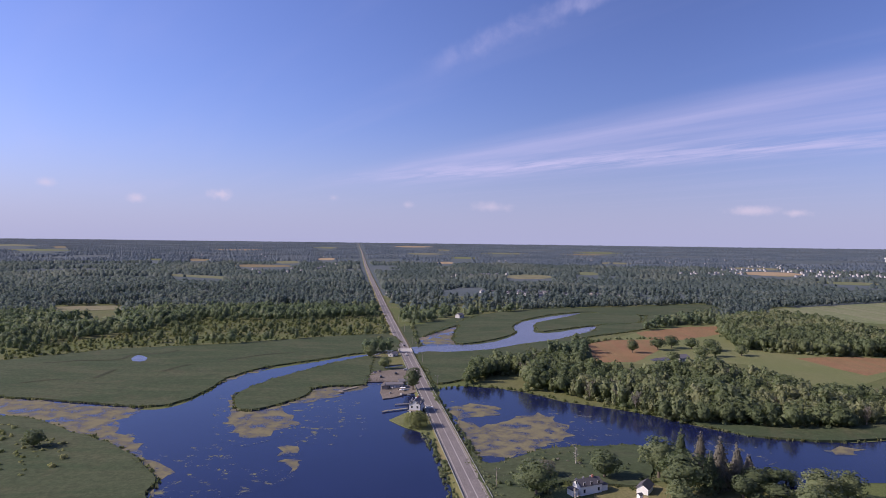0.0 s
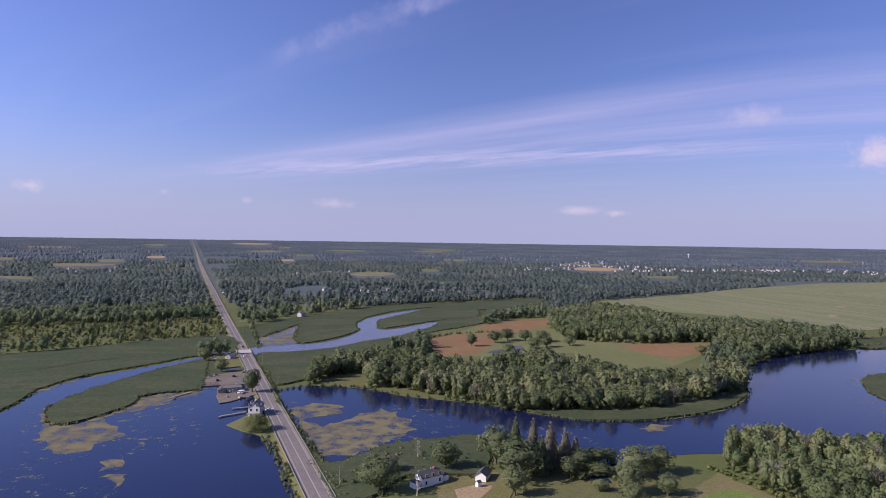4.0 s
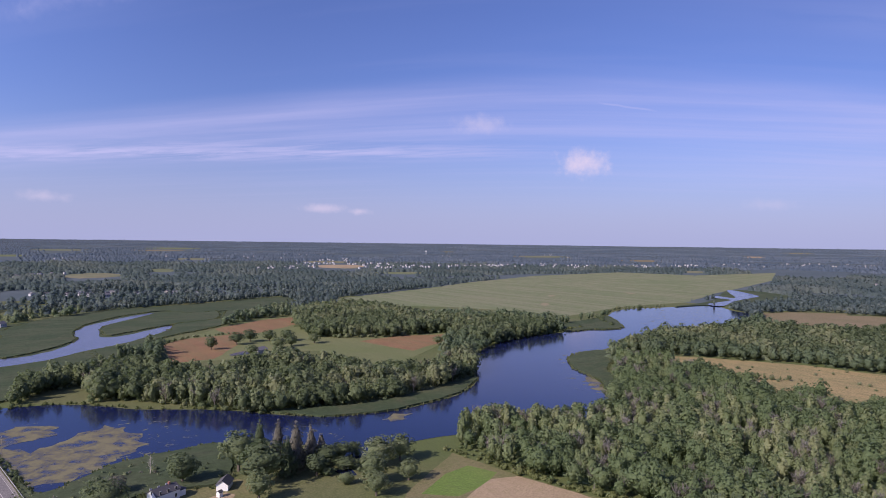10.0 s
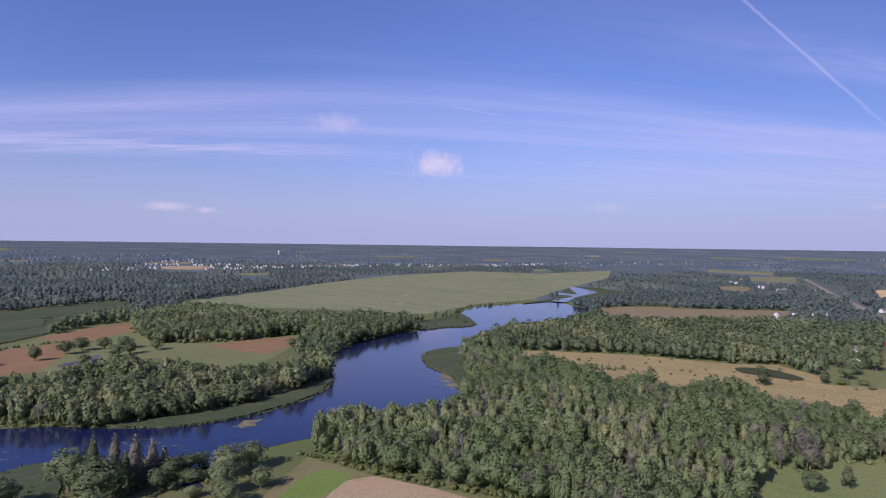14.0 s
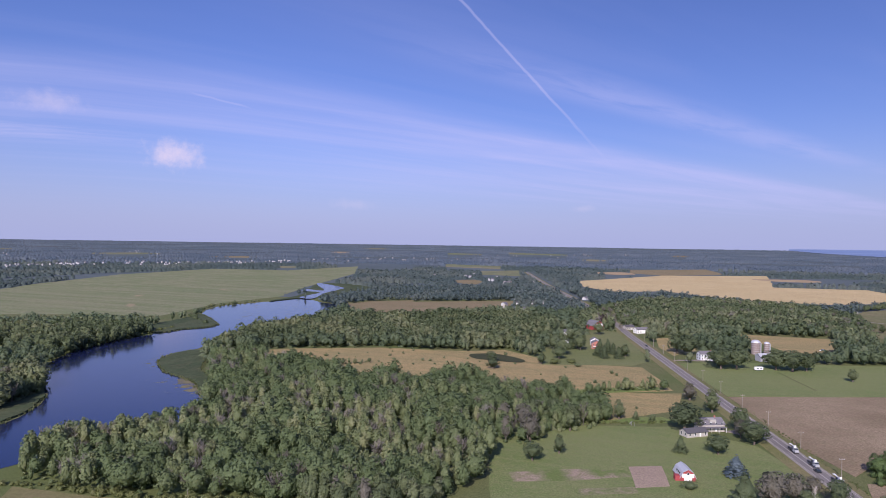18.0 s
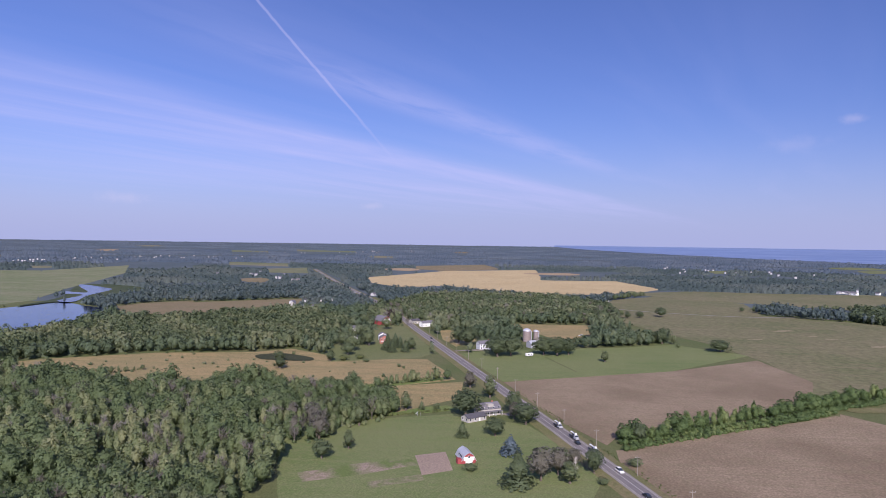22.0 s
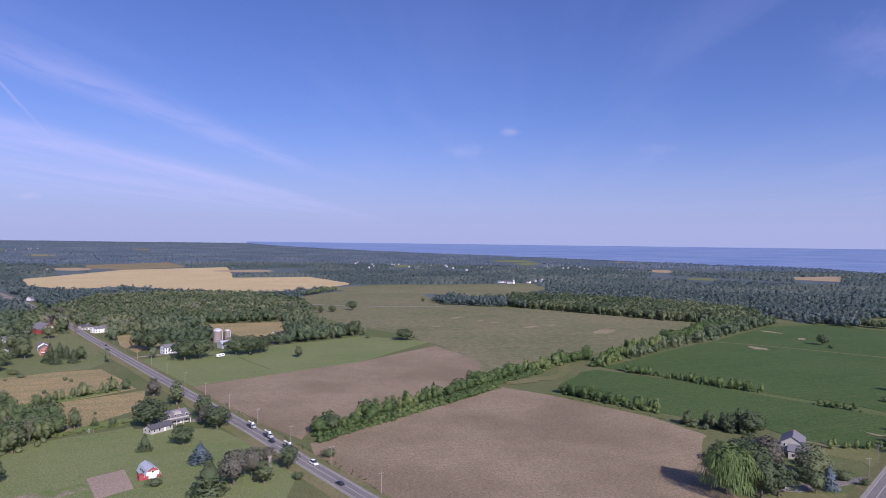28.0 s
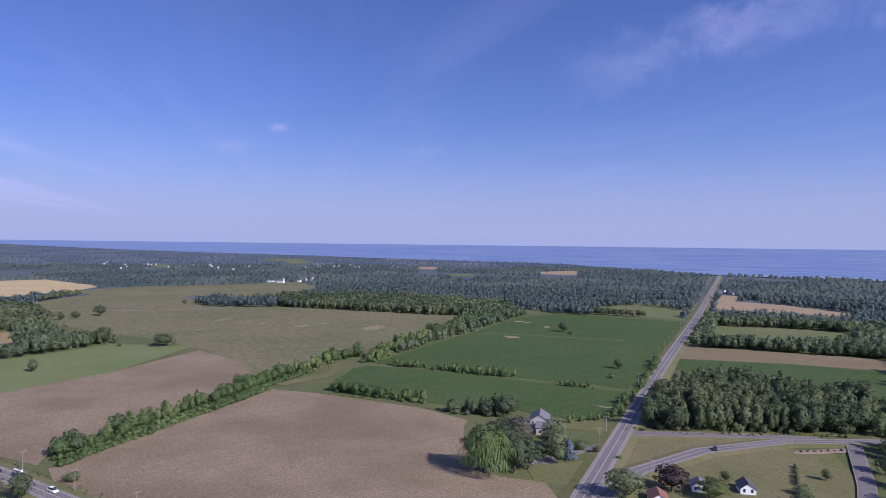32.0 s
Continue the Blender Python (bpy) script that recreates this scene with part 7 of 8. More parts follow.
def gambrel(x, y, heading, L, W, H, R, wall, roof, label, name="barn", front=WHITE):
    """A barn with a broken roof slope; the front gable looks to -x."""
    base = new(name)
    base.location, base.rotation_euler = (x, y, land(x, y) + 0.15), (0, 0, radians(heading))
    q = W * 0.33
    zk = H + R * 0.66
    bm = bmesh.new()
    prism(bm, [(-W / 2, -0.4), (W / 2, -0.4), (W / 2, H), (q, zk), (0, H + R), (-q, zk), (-W / 2, H)], -L / 2, L / 2)
    bmesh.ops.recalc_face_normals(bm, faces=bm.faces[:])
    part("wall", bm, wall, base)
    for s in (-1, 1):
        roof_slab(base, ((s * (W / 2 + 0.25), H - 0.3), (s * q, zk + 0.04)), L, 0.35, 0.15, roof, "")
        roof_slab(base, ((s * q, zk + 0.04), (0, H + R + 0.04)), L, 0.35, 0.15, roof, "")
    boxed("door", front, base, (-L / 2 - 0.08, -L / 2 - 0.01, -W * 0.26, W * 0.26, 0, H * 1.05), "wide white barn door")
    opening(base, "left", 0, H + R * 0.35, 0.8, 0.9, L, W)
    boxed("gable_board", front, base, (-L / 2 - 0.06, -L / 2 - 0.01, -W * 0.40, W * 0.40, H * 1.06, H + R * 0.5), "white painted gable boards")
    return tagged(base, label, "barn")


h = house(59.4, 271.4, 24.8, 10.4, 5.6, 3.7, 1.8, WHITE, ROOF_DARK, "white two-storey farmhouse with dark shingle roof beside the lake", chimney=True)
boxed("porch", WHITE, h, (-8.6, -6.0, -2.2, 1.6, -0.3, 2.3), "small white porch")
boxed("porch_roof", ROOF_DARK, h, (-8.9, -6.0, -2.5, 1.9, 2.3, 2.55), "dark lean-to porch roof")
boxed("porch", WHITE, h, (6.0, 8.6, -2.0, 2.0, -0.3, 2.4), "small white back porch")
boxed("porch_roof", ROOF_DARK, h, (6.0, 8.9, -2.3, 2.3, 2.4, 2.65), "dark lean-to porch roof")
house(82.8, 272, 58, 7.5, 4.6, 2.5, 1.6, WHITE, ROOF_DARK, "white wooden shed with dark roof beside tall trees", 1, name="shed", category="shed", windows=False)
house(78.3, 263.5, 30, 1.8, 1.6, 1.9, 0.6, WHITE, ROOF_DARK, "tiny white garden hut on the grass", 1, name="garden_hut", windows=False, category="shed", over=0.15)
h = house(-14.2, 394.5, 78, 10, 6.4, 5.8, 2.4, PALE_LAKE, ROOF_GREY, "pale three-storey gabled house on the lake shore", 3, True)
boxed("deck", TIMBER, h, (-8.0, -5.5, -3.5, 3.5, 2.5, 2.7), "brown wooden deck")
boxed("garage_door", PANE, h, (0.6, 4.6, -3.6, -3.52, 0.0, 2.3), "dark garage opening")
h = gambrel(311.9, 10.8, 18.6, 10.5, 6.4, 1.3, 3.5, RED_BOARD, ROOF_TIN, "small red barn with pale tin gambrel roof on the lawn")
boxed("lean_to", RED_BOARD, h, (-5.0, -2.2, 3.25, 5.3, -0.3, 2.1), "low red lean-to")
for i in range(3):
    boxed("roof_light", PANE, h, (-3.2 + i * 2.0, -2.3 + i * 2.0, 2.5, 3.0, 1.9, 3.0), "dark dormer window")
h = house(399.0, 1.5, -61, 13, 9, 4.0, 2.6, BEIGE, ROOF_GREY, "beige house with grey hip roof under big maples", 2, True)
boxed("dormer", BEIGE, h, (-1.8, 1.8, -4.2, -1.0, 4.9, 6.4), "beige dormer")
boxed("porch_roof", ROOF_GREY, h, (-6.6, 6.6, -7.0, -4.5, 2.5, 2.75), "grey porch roof")
for i in range(4):
    boxed("porch_post", WHITE, h, (-6.3 + i * 4.1, -6.1 + i * 4.1, -6.9, -6.7, -0.2, 2.5))
house(383.0, 9.0, -50, 13, 6.5, 2.4, 1.6, BEIGE, ROOF_DARK, "low beige garage wing with grey roof", 1, name="garage", category="garage")
h = house(646.5, 5.5, -62, 15, 8, 5.6, 2.2, PALE_LAKE, ROOF_GREY, "white two-storey farm house with grey green roof", 2, True)
boxed("porch", WHITE, h, (-4, 4, -6.5, -4.0, -0.3, 2.6), "white front porch")
boxed("porch_roof", WHITE, h, (-4.3, 4.3, -6.8, -4.0, 2.6, 2.85))
house(664, -42, -62, 12, 9, 4.2, 2.4, GREY_WALL, ROOF_TIN, "grey barn shed beside the silos", 1, name="barn", category="barn", windows=False)


def silo(x, y, r, hgt, label):
    base = new("silo")
    base.location = (x, y, land(x, y))
    n = 20
    bm = bmesh.new()
    bmesh.ops.create_cone(bm, cap_ends=True, segments=n, radius1=r, radius2=r, depth=hgt, matrix=Matrix.Translation((0, 0, hgt / 2)))
    part("drum", bm, SILO, base)
    bm = bmesh.new()
    bmesh.ops.create_uvsphere(bm, u_segments=n, v_segments=10, radius=r * 1.04, matrix=Matrix.Translation((0, 0, hgt)) @ Matrix.Diagonal((1, 1, 0.62, 1)))
    bmesh.ops.bisect_plane(bm, geom=bm.verts[:] + bm.edges[:] + bm.faces[:], plane_co=(0, 0, hgt + 0.02), plane_no=(0, 0, -1), clear_outer=True)
    part("dome", bm, ROOF_TIN, base, "pale domed silo cap")
    for i in range(5):
        bm = bmesh.new()
        bmesh.ops.create_cone(bm, cap_ends=False, segments=n, radius1=r + 0.06, radius2=r + 0.06, depth=0.18, matrix=Matrix.Translation((0, 0, hgt * (i + 0.6) / 5.4)))
        part("hoop", bm, STEEL, base)
    boxed("chute", GREY_WALL, base, (-0.6, 0.6, -r - 0.7, -r + 0.1, 0, hgt), "grey chute")
    return tagged(base, label, "silo")


silo(703, -37, 4.2, 11, "tall brown stave silo with pale dome")
silo(705, -46.5, 2.6, 10.5, "slim brown stave silo with flat pale cap")
h = new("camper_trailer")
h.location, h.rotation_euler = (609.3, -34.5, 0.3), (0, 0, radians(-58))
boxed("body", WHITE, h, (-3.6, 3.6, -1.2, 1.2, 0.5, 2.9), "", 0.25)
boxed("window", PANE, h, (-2.4, -0.6, -1.23, -1.18, 1.5, 2.3))
boxed("window", PANE, h, (0.8, 2.4, -1.23, -1.18, 1.5, 2.3))
for s in (-0.6, 0.6):
    bm = bmesh.new()
    bmesh.ops.create_cone(bm, cap_ends=True, segments=12, radius1=0.35, radius2=0.35, depth=0.25, matrix=Matrix.Translation((s, -1.1, 0.3)) @ Matrix.Rotation(math.pi / 2, 4, "X"))
    part("wheel", bm, BLACK, h)
tagged(h, "white camper trailer parked on the farm meadow", "trailer")
gambrel(822, 133, 45, 18, 13, 4.5, 6.0, RED_BOARD, ROOF_GREY, "big red gambrel barn with grey roof")
h = house(668, 106.5, 15, 10, 9, 5.4, 2.6, BRICK, ROOF_GREY, "red brick house with grey roof beside spruces", 2, True)
boxed("porch", WHITE, h, (-7.4, -5.0, -3.5, 3.5, 2.4, 2.7), "white porch roof")
house(692, 112, 15, 9, 8, 5.0, 2.4, WHITE, ROOF_GREY, "white house behind the brick house", 2)
house(763, 154, -40, 22, 8, 3.2, 2.0, WHITE, ROOF_GREY, "long low white house among trees", 1)
house(686, 147, -30, 5, 4, 2.4, 1.2, GREY_WALL, ROOF_DARK, "small grey shed on the lawn", 1, name="shed", category="shed", windows=False)
house(690, 139, -30, 4, 4, 2.2, 1.2, WHITE, ROOF_DARK, "small white shed on the lawn", 1, name="shed", category="shed", windows=False)
house(812, 78, -50, 16, 8, 4.4, 2.2, WHITE, ROOF_GREY, "white house beside the country road", 2)
house(838, 95, -50, 12, 8, 3.4, 2.2, BEIGE, ROOF_DARK, "beige bungalow beside the country road", 1)
h = house(246.5, -283.5, -52, 15, 10, 5.4, 3.0, BEIGE, ROOF_GREY, "large two-storey house with lavender grey roof behind trees", 2, True)
h2 = house(237.5, -276.5, 38, 8, 8, 3.6, 2.2, BEIGE, ROOF_GREY, "grey-roofed wing of the large house", 1, name="house_wing")
house(219, -245, -50, 10, 7, 3.0, 2.0, WHITE, ROOF_DARK, "low white house with dark roof hidden by trees", 1)
house(141.5, -262, -55, 6.5, 6.0, 2.6, 1.8, WHITE, ROOF_GREY, "small white shed with pale grey roof", 1, name="shed", category="shed")
house(128.5, -276, -52, 8.5, 6.0, 2.4, 2.0, WHITE, ROOF_DARK, "small white garage with dark grey roof", 1, name="garage", category="garage")
house(145, -237, -50, 9, 7, 2.4, 2.0, WHITE, ROOF_RED, "low house with red brown roof", 1)
house(207, 583, 30, 12, 8, 3.2, 2.0, BEIGE, ROOF_GREY, "small beige house among plateau trees", 1)
house(219, 568, 100, 4, 3, 2.6, 1.0, WHITE, ROOF_TIN, "small white shed among plateau trees", 1, name="shed", category="shed", windows=False)

# drives and yards
for name, o, mat, z, label in (
    ("driveway", [(204, -288), (207, -284), (208, -262), (210, -247), (213, -238), (208, -231), (203, -238), (203, -262)], ASPHALT, 0.24, "dark asphalt drive to the house"),
    ("driveway", [(196, -286), (192, -281), (216, -262), (219, -266)], ASPHALT, 0.25, "narrow asphalt drive across the lawn"),
    ("lawn", [(190, -268), (196, -284), (222, -300), (242, -290), (262, -300), (236, -322), (224, -318), (176, -228), (190, -216), (206, -228)], VERGE, 0.16, "mown green yard round the house"),
    ("parking_lot", [(-56, 505), (-49, 514), (-25, 530), (-22, 503), (-23, 478), (-40, 478), (-52, 477)], LOT, 0.7, "wide grey gravel parking lot at the marina"),
    ("shore_spit", [(-42, 468), (-40, 479), (-22, 486), (-16, 470), (-16, 446), (-24, 438), (-31, 429), (-37, 426), (-40, 445)], LOT, 0.6, "gravel spit at the marina"),
    ("shore_spit", [(-29, 376), (-19, 394), (-12, 406), (-2, 400), (4, 350), (-3, 338), (-10, 352), (-19, 362)], GREEN_FIELD, 0.5, "grassy spit below the lake house"),
    ("marsh", [(-62, 500), (-64, 566), (-52, 572), (-44, 530), (-22, 548), (-20, 528), (-50, 516), (-57, 503)], MARSH, 0.62, "green reeds between the lot and the docks"),
    ("yard", [(-66, 570), (-52, 618), (-36, 612), (-30, 548), (-46, 540)], VERGE, 0.6, "grassy yard at the upper docks"),
    ("farm_track", [(395, -14), (404, -22), (408, -18), (398, -6)], GRAVEL, 0.42, "short gravel drive"),
    ("farm_track", [(628, 35), (634, 28), (650, -6), (640, -2)], GRAVEL, 0.42, "farm drive of pale gravel"),
    ("yard", [(60, 256), (63, 284), (80, 292), (93, 276), (92, 258), (84, 244), (56, 244)], VERGE, 0.2, "mown grass round the white farmhouse"),
    ("farm_track", [(68, 262), (82, 267), (84, 262), (72, 246), (66, 246)], TAN, 0.26, "worn earth drive beside the farmhouse"),
):
    sheet(name, ragged(o, 0.6, 4), z, mat, depth=0.5, label=label)
for o, mat in (
    ([(500, -545), (520, -540), (515, -530), (497, -535)], TAN), 
    ([(590, -660), (615, -655), (610, -650), (592, -652)], TAN),
    ([(245, -360), (252, -352), (262, -352), (262, -349), (250, -348), (243, -356)], TAN),
    *[([(x + u * math.cos(a) * math.sin(b) * 0.4 + u * math.cos(b) * math.sin(a), y - u * math.sin(a) * math.sin(b) * 0.4 + u * math.cos(b) * math.cos(a)) for b in (0.3, 1.1, 1.9, 2.7, 3.5, 4.3, 5.1, 5.9)], TAN)
      for x, y, u, a in ((844, -353, 17, 2.7), (800, -365, 8, 2.7), (777, -376, 9, 2.7), (726, -401, 13, 2.6), (733, -434, 10, 2.6), (664, -462, 26, 2.55), (761, -289, 10, 2.8), (548, -640, 9, 2.4))],
    ([(430, -225), (445, -275), (480, -300), (484, -294), (452, -268), (440, -222)], VERGE), ([(1100, 900), (1125, 950), (1115, 952), (1092, 904)], TAN),
    ([(760, 800), (790, 830), (782, 836), (752, 806)], TAN), ([(900, 930), (925, 955), (915, 958), (892, 935)], TAN),
    ([(560, 560), (600, 580), (596, 586), (556, 566)], TAN),
):
    sheet("bare_patch", ragged(smooth_outline(o), 5.5, 2.5), 0.3, THIN if mat is TAN else mat, label="pale bare patch in the crop")
sheet("water_lot_pool", ragged(smooth_outline([(180, 585), (200, 600), (205, 590), (188, 578)]), 1, 4), 0.3, MUD, label="shallow muddy puddle in the brown field")
for o, in (([(-118, 371), (-100, 340), (-87, 345), (-60, 330), (-40, 345), (-45, 395), (-60, 430), (-90, 400)],), ([(58, 400), (80, 405), (92, 380), (96, 352), (80, 340), (62, 345), (68, 368)],),
           ([(690, 560), (770, 610), (860, 665), (990, 675), (940, 610), (850, 550), (740, 515)],), ([(395, 400), (430, 440), (470, 450), (450, 425), (420, 410)],), ([(340, 330), (372, 380), (392, 384), (380, 350), (355, 318)],),
           ([(-135, 300), (-105, 330), (-90, 300), (-60, 285), (-80, 262), (-115, 262)],), ([(110, 345), (150, 340), (160, 320), (140, 305), (110, 328)],)):
    sheet("lily_pads", ragged(smooth_outline(o), 3, 6), 0.145, PADS, label="loose pale lily pads on dark water")


# ---- marina ----
for i in range(13):
    # posts along the edge of the lot, and odd gear on the spit
    post = new("fence_post")
    post.location = (-55 + i * 1.1, 478.5 + i * 0.12 + (i % 3) * 0.3, 0.6)
    boxed("post", TIMBER, post, (-0.14, 0.14, -0.14, 0.14, 0, 1.5 + 0.3 * (i % 2)))
    boxed("cap", BLACK, post, (-0.17, 0.17, -0.17, 0.17, 1.5 + 0.3 * (i % 2), 1.58 + 0.3 * (i % 2)))
    tagged(post, "short dark timber post at the marina lot", "post", "posts of the marina")
for i in range(16):
    x, y = rng.uniform(-37, -20), rng.uniform(434, 474)
    crate = new("crate")
    crate.location, crate.rotation_euler = (x, y, 0.6), (0, 0, rng.uniform(0, 3))
    L, W, H = rng.uniform(0.8, 2.4), rng.uniform(0.8, 1.4), rng.uniform(0.5, 1.3)
    boxed("body", (TIMBER, GREY_WALL, BEIGE, BLUE_TARP)[i % 4], crate, (-L / 2, L / 2, -W / 2, W / 2, 0, H), "", 0.04)
    boxed("lid", (GREY_WALL, TIMBER)[i % 2], crate, (-L / 2 - 0.05, L / 2 + 0.05, -W / 2 - 0.05, W / 2 + 0.05, H, H + 0.08))
    tagged(crate, "weathered storage crate on the gravel spit", "crate", "crates of the marina")


def pier(points, label, name="pier"):
    base = new(name)
    for (ax, ay), (bx, by) in zip(points, points[1:]):
        d = Vector((bx - ax, by - ay))
        n = max(2, int(d.length / 0.45))
        ang = math.atan2(d.y, d.x)
        for s in (-1, 1):
            bm = bmesh.new()
            box(bm, 0, d.length, s * 0.7 - 0.06, s * 0.7 + 0.06, 0.55, 0.7)
            bm.transform(pose(ax, ay, 0, 0, 0, math.degrees(ang)))
            part("beam", bm, TIMBER, base)
        bm = bmesh.new()
        box(bm, 0, 0.4, -0.85, 0.85, 0.7, 0.76)
        me = bpy.data.meshes.new("plank")
        bm.to_mesh(me)
        bm.free()
        me.materials.append(TIMBER)
        for i in range(min(n, 40)):
            o = new("plank", me)
            o.parent = base
            o.matrix_basis = pose(ax + d.x * i / n, ay + d.y * i / n, 0, 0, 0, math.degrees(ang)) @ Matrix.Diagonal((d.length / n / 0.45, 1, 1, 1))
        for i in range(4):
            bm = bmesh.new()
            tube(bm, (ax + d.x * i / 3, ay + d.y * i / 3, -0.6), (ax + d.x * i / 3, ay + d.y * i / 3, 1.1), 0.13, 0.12)
            part("pile", bm, TIMBER, base)
    return tagged(base, label, "pier")


pier([(-31, 395.5), (-20, 402)], "grey wooden pier beside the lake house")
pier([(-31, 396), (-34, 393)], "short end of the wooden pier")
pier([(-28, 411), (-19, 413)], "short grey wooden pier")
pier([(-68, 445), (-52, 466)], "narrow wooden pier along the algae")
pier([(-68, 445), (-64, 443)], "pier head in open water")
pier([(-64, 572), (-48, 590), (-40, 600)], "wooden dock on the river")
pier([(-60, 582), (-50, 612)], "long wooden dock on the river")


def boat(x, y, heading, L, W, mat, label, canopy=None):
    base = new("boat")
    base.location, base.rotation_euler = (x, y, 0.1), (0, 0, radians(heading))
    bm = bmesh.new()
    rows, n = [], 6
    for i in range(n):
        t = i / (n - 1)
        hw = W / 2 * (1 if t < 0.5 else math.cos((t - 0.5) * math.pi) * 0.95 + 0.05)
        xx = -L / 2 + L * t
        rows.append([bm.verts.new(p) for p in ((xx, -hw, 0.9), (xx, -hw * 0.7, 0), (xx, hw * 0.7, 0), (xx, hw, 0.9), (xx, hw * 0.8, 0.75), (xx, -hw * 0.8, 0.75))])
    for a, b in zip(rows, rows[1:]):
        for i in range(6):
            bm.faces.new((a[i], b[i], b[(i + 1) % 6], a[(i + 1) % 6]))
    bm.faces.new(rows[0])
    bm.faces.new(rows[-1][::-1])
    bmesh.ops.recalc_face_normals(bm, faces=bm.faces[:])
    part("hull", bm, mat, base)
    boxed("windshield", PANE, base, (0.3, 0.5, -W * 0.3, W * 0.3, 0.8, 1.4))
    boxed("motor", BLACK, base, (-L / 2 - 0.4, -L / 2, -0.25, 0.25, 0.4, 1.2))
    if canopy:
        boxed("canopy", canopy, base, (-L * 0.35, L * 0.15, -W / 2, W / 2, 2.0, 2.12))
        for sx in (-L * 0.33, L * 0.13):
            for s in (-1, 1):
                boxed("canopy_post", STEEL, base, (sx - 0.04, sx + 0.04, s * W * 0.45 - 0.04, s * W * 0.45 + 0.04, 0.8, 2.0))
    return tagged(base, label, "boat")


boat(-46, 600, 60, 7, 2.6, WHITE, "white pontoon boat under a white canopy at the dock", WHITE)
boat(-52, 606, 55, 6, 2.2, WHITE, "white motor boat at the river dock")
boat(-57, 590, 50, 6, 2.2, STEEL, "grey aluminium boat at the river dock")
boat(-62, 588, 50, 5, 1.9, WHITE, "small white boat at the river dock")
boat(-55, 596, 50, 5, 1.9, STEEL, "grey flat boat at the river dock")
boat(-25, 452, 20, 7, 2.6, WHITE, "white boat hauled out on the gravel spit", WHITE)
house(-32, 460, 10, 11, 7, 3.0, 0.8, GREY_WALL, ROOF_GREY, "low grey marina building on the spit", 1, name="marina_building", category="building")
house(-26, 470, 10, 7, 6, 3.0, 1.2, TIMBER, ROOF_GREY, "brown wooden marina hut", 1, name="marina_hut", category="building")
house(-38, 455, 95, 5, 4, 2.4, 0.8, TIMBER, ROOF_DARK, "small brown boathouse on the spit", 1, name="boathouse", category="building", windows=False)
house(-42, 585, 60, 8, 5, 2.8, 1.2, GREY_WALL, ROOF_GREY, "small grey bait shop at the docks", 1, name="bait_shop", category="building")
h = new("dock_roof")
h.location, h.rotation_euler = (-46.5, 599, 0.2), (0, 0, radians(8))
boxed("roof", WHITE, h, (-3.6, 3.6, -1.3, 1.3, 2.6, 2.75), "white flat roof")
for sx in (-3.3, 3.3):
    for s in (-1.1, 1.1):
        boxed("post", TIMBER, h, (sx - 0.1, sx + 0.1, s - 0.1, s + 0.1, -0.3, 2.6))
tagged(h, "white flat dock roof on posts beside the river", "shelter")

# bridge, guard rails
h = new("bridge")
h.location, h.rotation_euler = (-33.4, 616, 0), (0, 0, radians(7.8))
boxed("deck", CONCRETE, h, (-6.1, 6.1, -9, 9, 0.2, 0.98), "pale concrete bridge deck")
for s in (-1, 1):
    boxed("parapet", CONCRETE, h, (s * 5.9 - 0.15, s * 5.9 + 0.15, -10, 10, 0.9, 1.75), "concrete parapet")
    for yy in (-7, 0, 7):
        boxed("pier", CONCRETE, h, (s * 4.5 - 0.4, s * 4.5 + 0.4, yy - 0.4, yy + 0.4, -1.5, 0.3))
tagged(h, "pale concrete road bridge over the river", "bridge", kind="structure")


def rail(line, off, label):
    base = new("guard_rail")
    bm = bmesh.new()
    box(bm, -0.07, 0.07, -0.07, 0.07, 0.4, 1.55)
    post = bpy.data.meshes.new("post")
    bm.to_mesh(post)
    bm.free()
    post.materials.append(STEEL)
    for (ax, ay), (bx, by) in zip(line, line[1:]):
        d = Vector((bx - ax, by - ay))
        side = Vector((d.y, -d.x)).normalized() * off
        ang = math.degrees(math.atan2(d.y, d.x))
        bm = bmesh.new()
        box(bm, 0, d.length, -0.05, 0.05, 1.2, 1.55)
        bm.transform(pose(ax + side.x, ay + side.y, 0, 0, 0, ang))
        part("beam", bm, STEEL, base)
        n = int(d.length / 4)
        for i in range(n):
            o = new("post", post)
            o.parent = base
            o.location = (ax + side.x + d.x * i / n, ay + side.y + d.y * i / n, 0)
    return tagged(base, label, "guard rail")


rail([(15, 260), (-10, 443), (-32, 604)], -5.6, "grey steel guard rail along the causeway's lake side")
rail([(15, 260), (-10, 443), (-32, 604)], 5.6, "grey steel guard rail along the causeway")


# ---- poles ----
def make_pole(hgt, label):
    base = new("utility_pole")
    bm = bmesh.new()
    tube(bm, (0, 0, -0.5), (0, 0, hgt), 0.17, 0.11, 8)
    part("shaft", bm, TIMBER, base)
    boxed("crossarm", TIMBER, base, (-1.2, 1.2, -0.06, 0.06, hgt - 0.9, hgt - 0.75))
    for xx in (-1.1, 0, 1.1):
        boxed("insulator", WHITE, base, (xx - 0.05, xx + 0.05, -0.05, 0.05, hgt - 0.75, hgt - 0.5))
    return tagged(base, label, "utility pole", "poles along the roads")


pole = make_pole(9.0, "grey wooden utility pole with a crossarm beside the road")


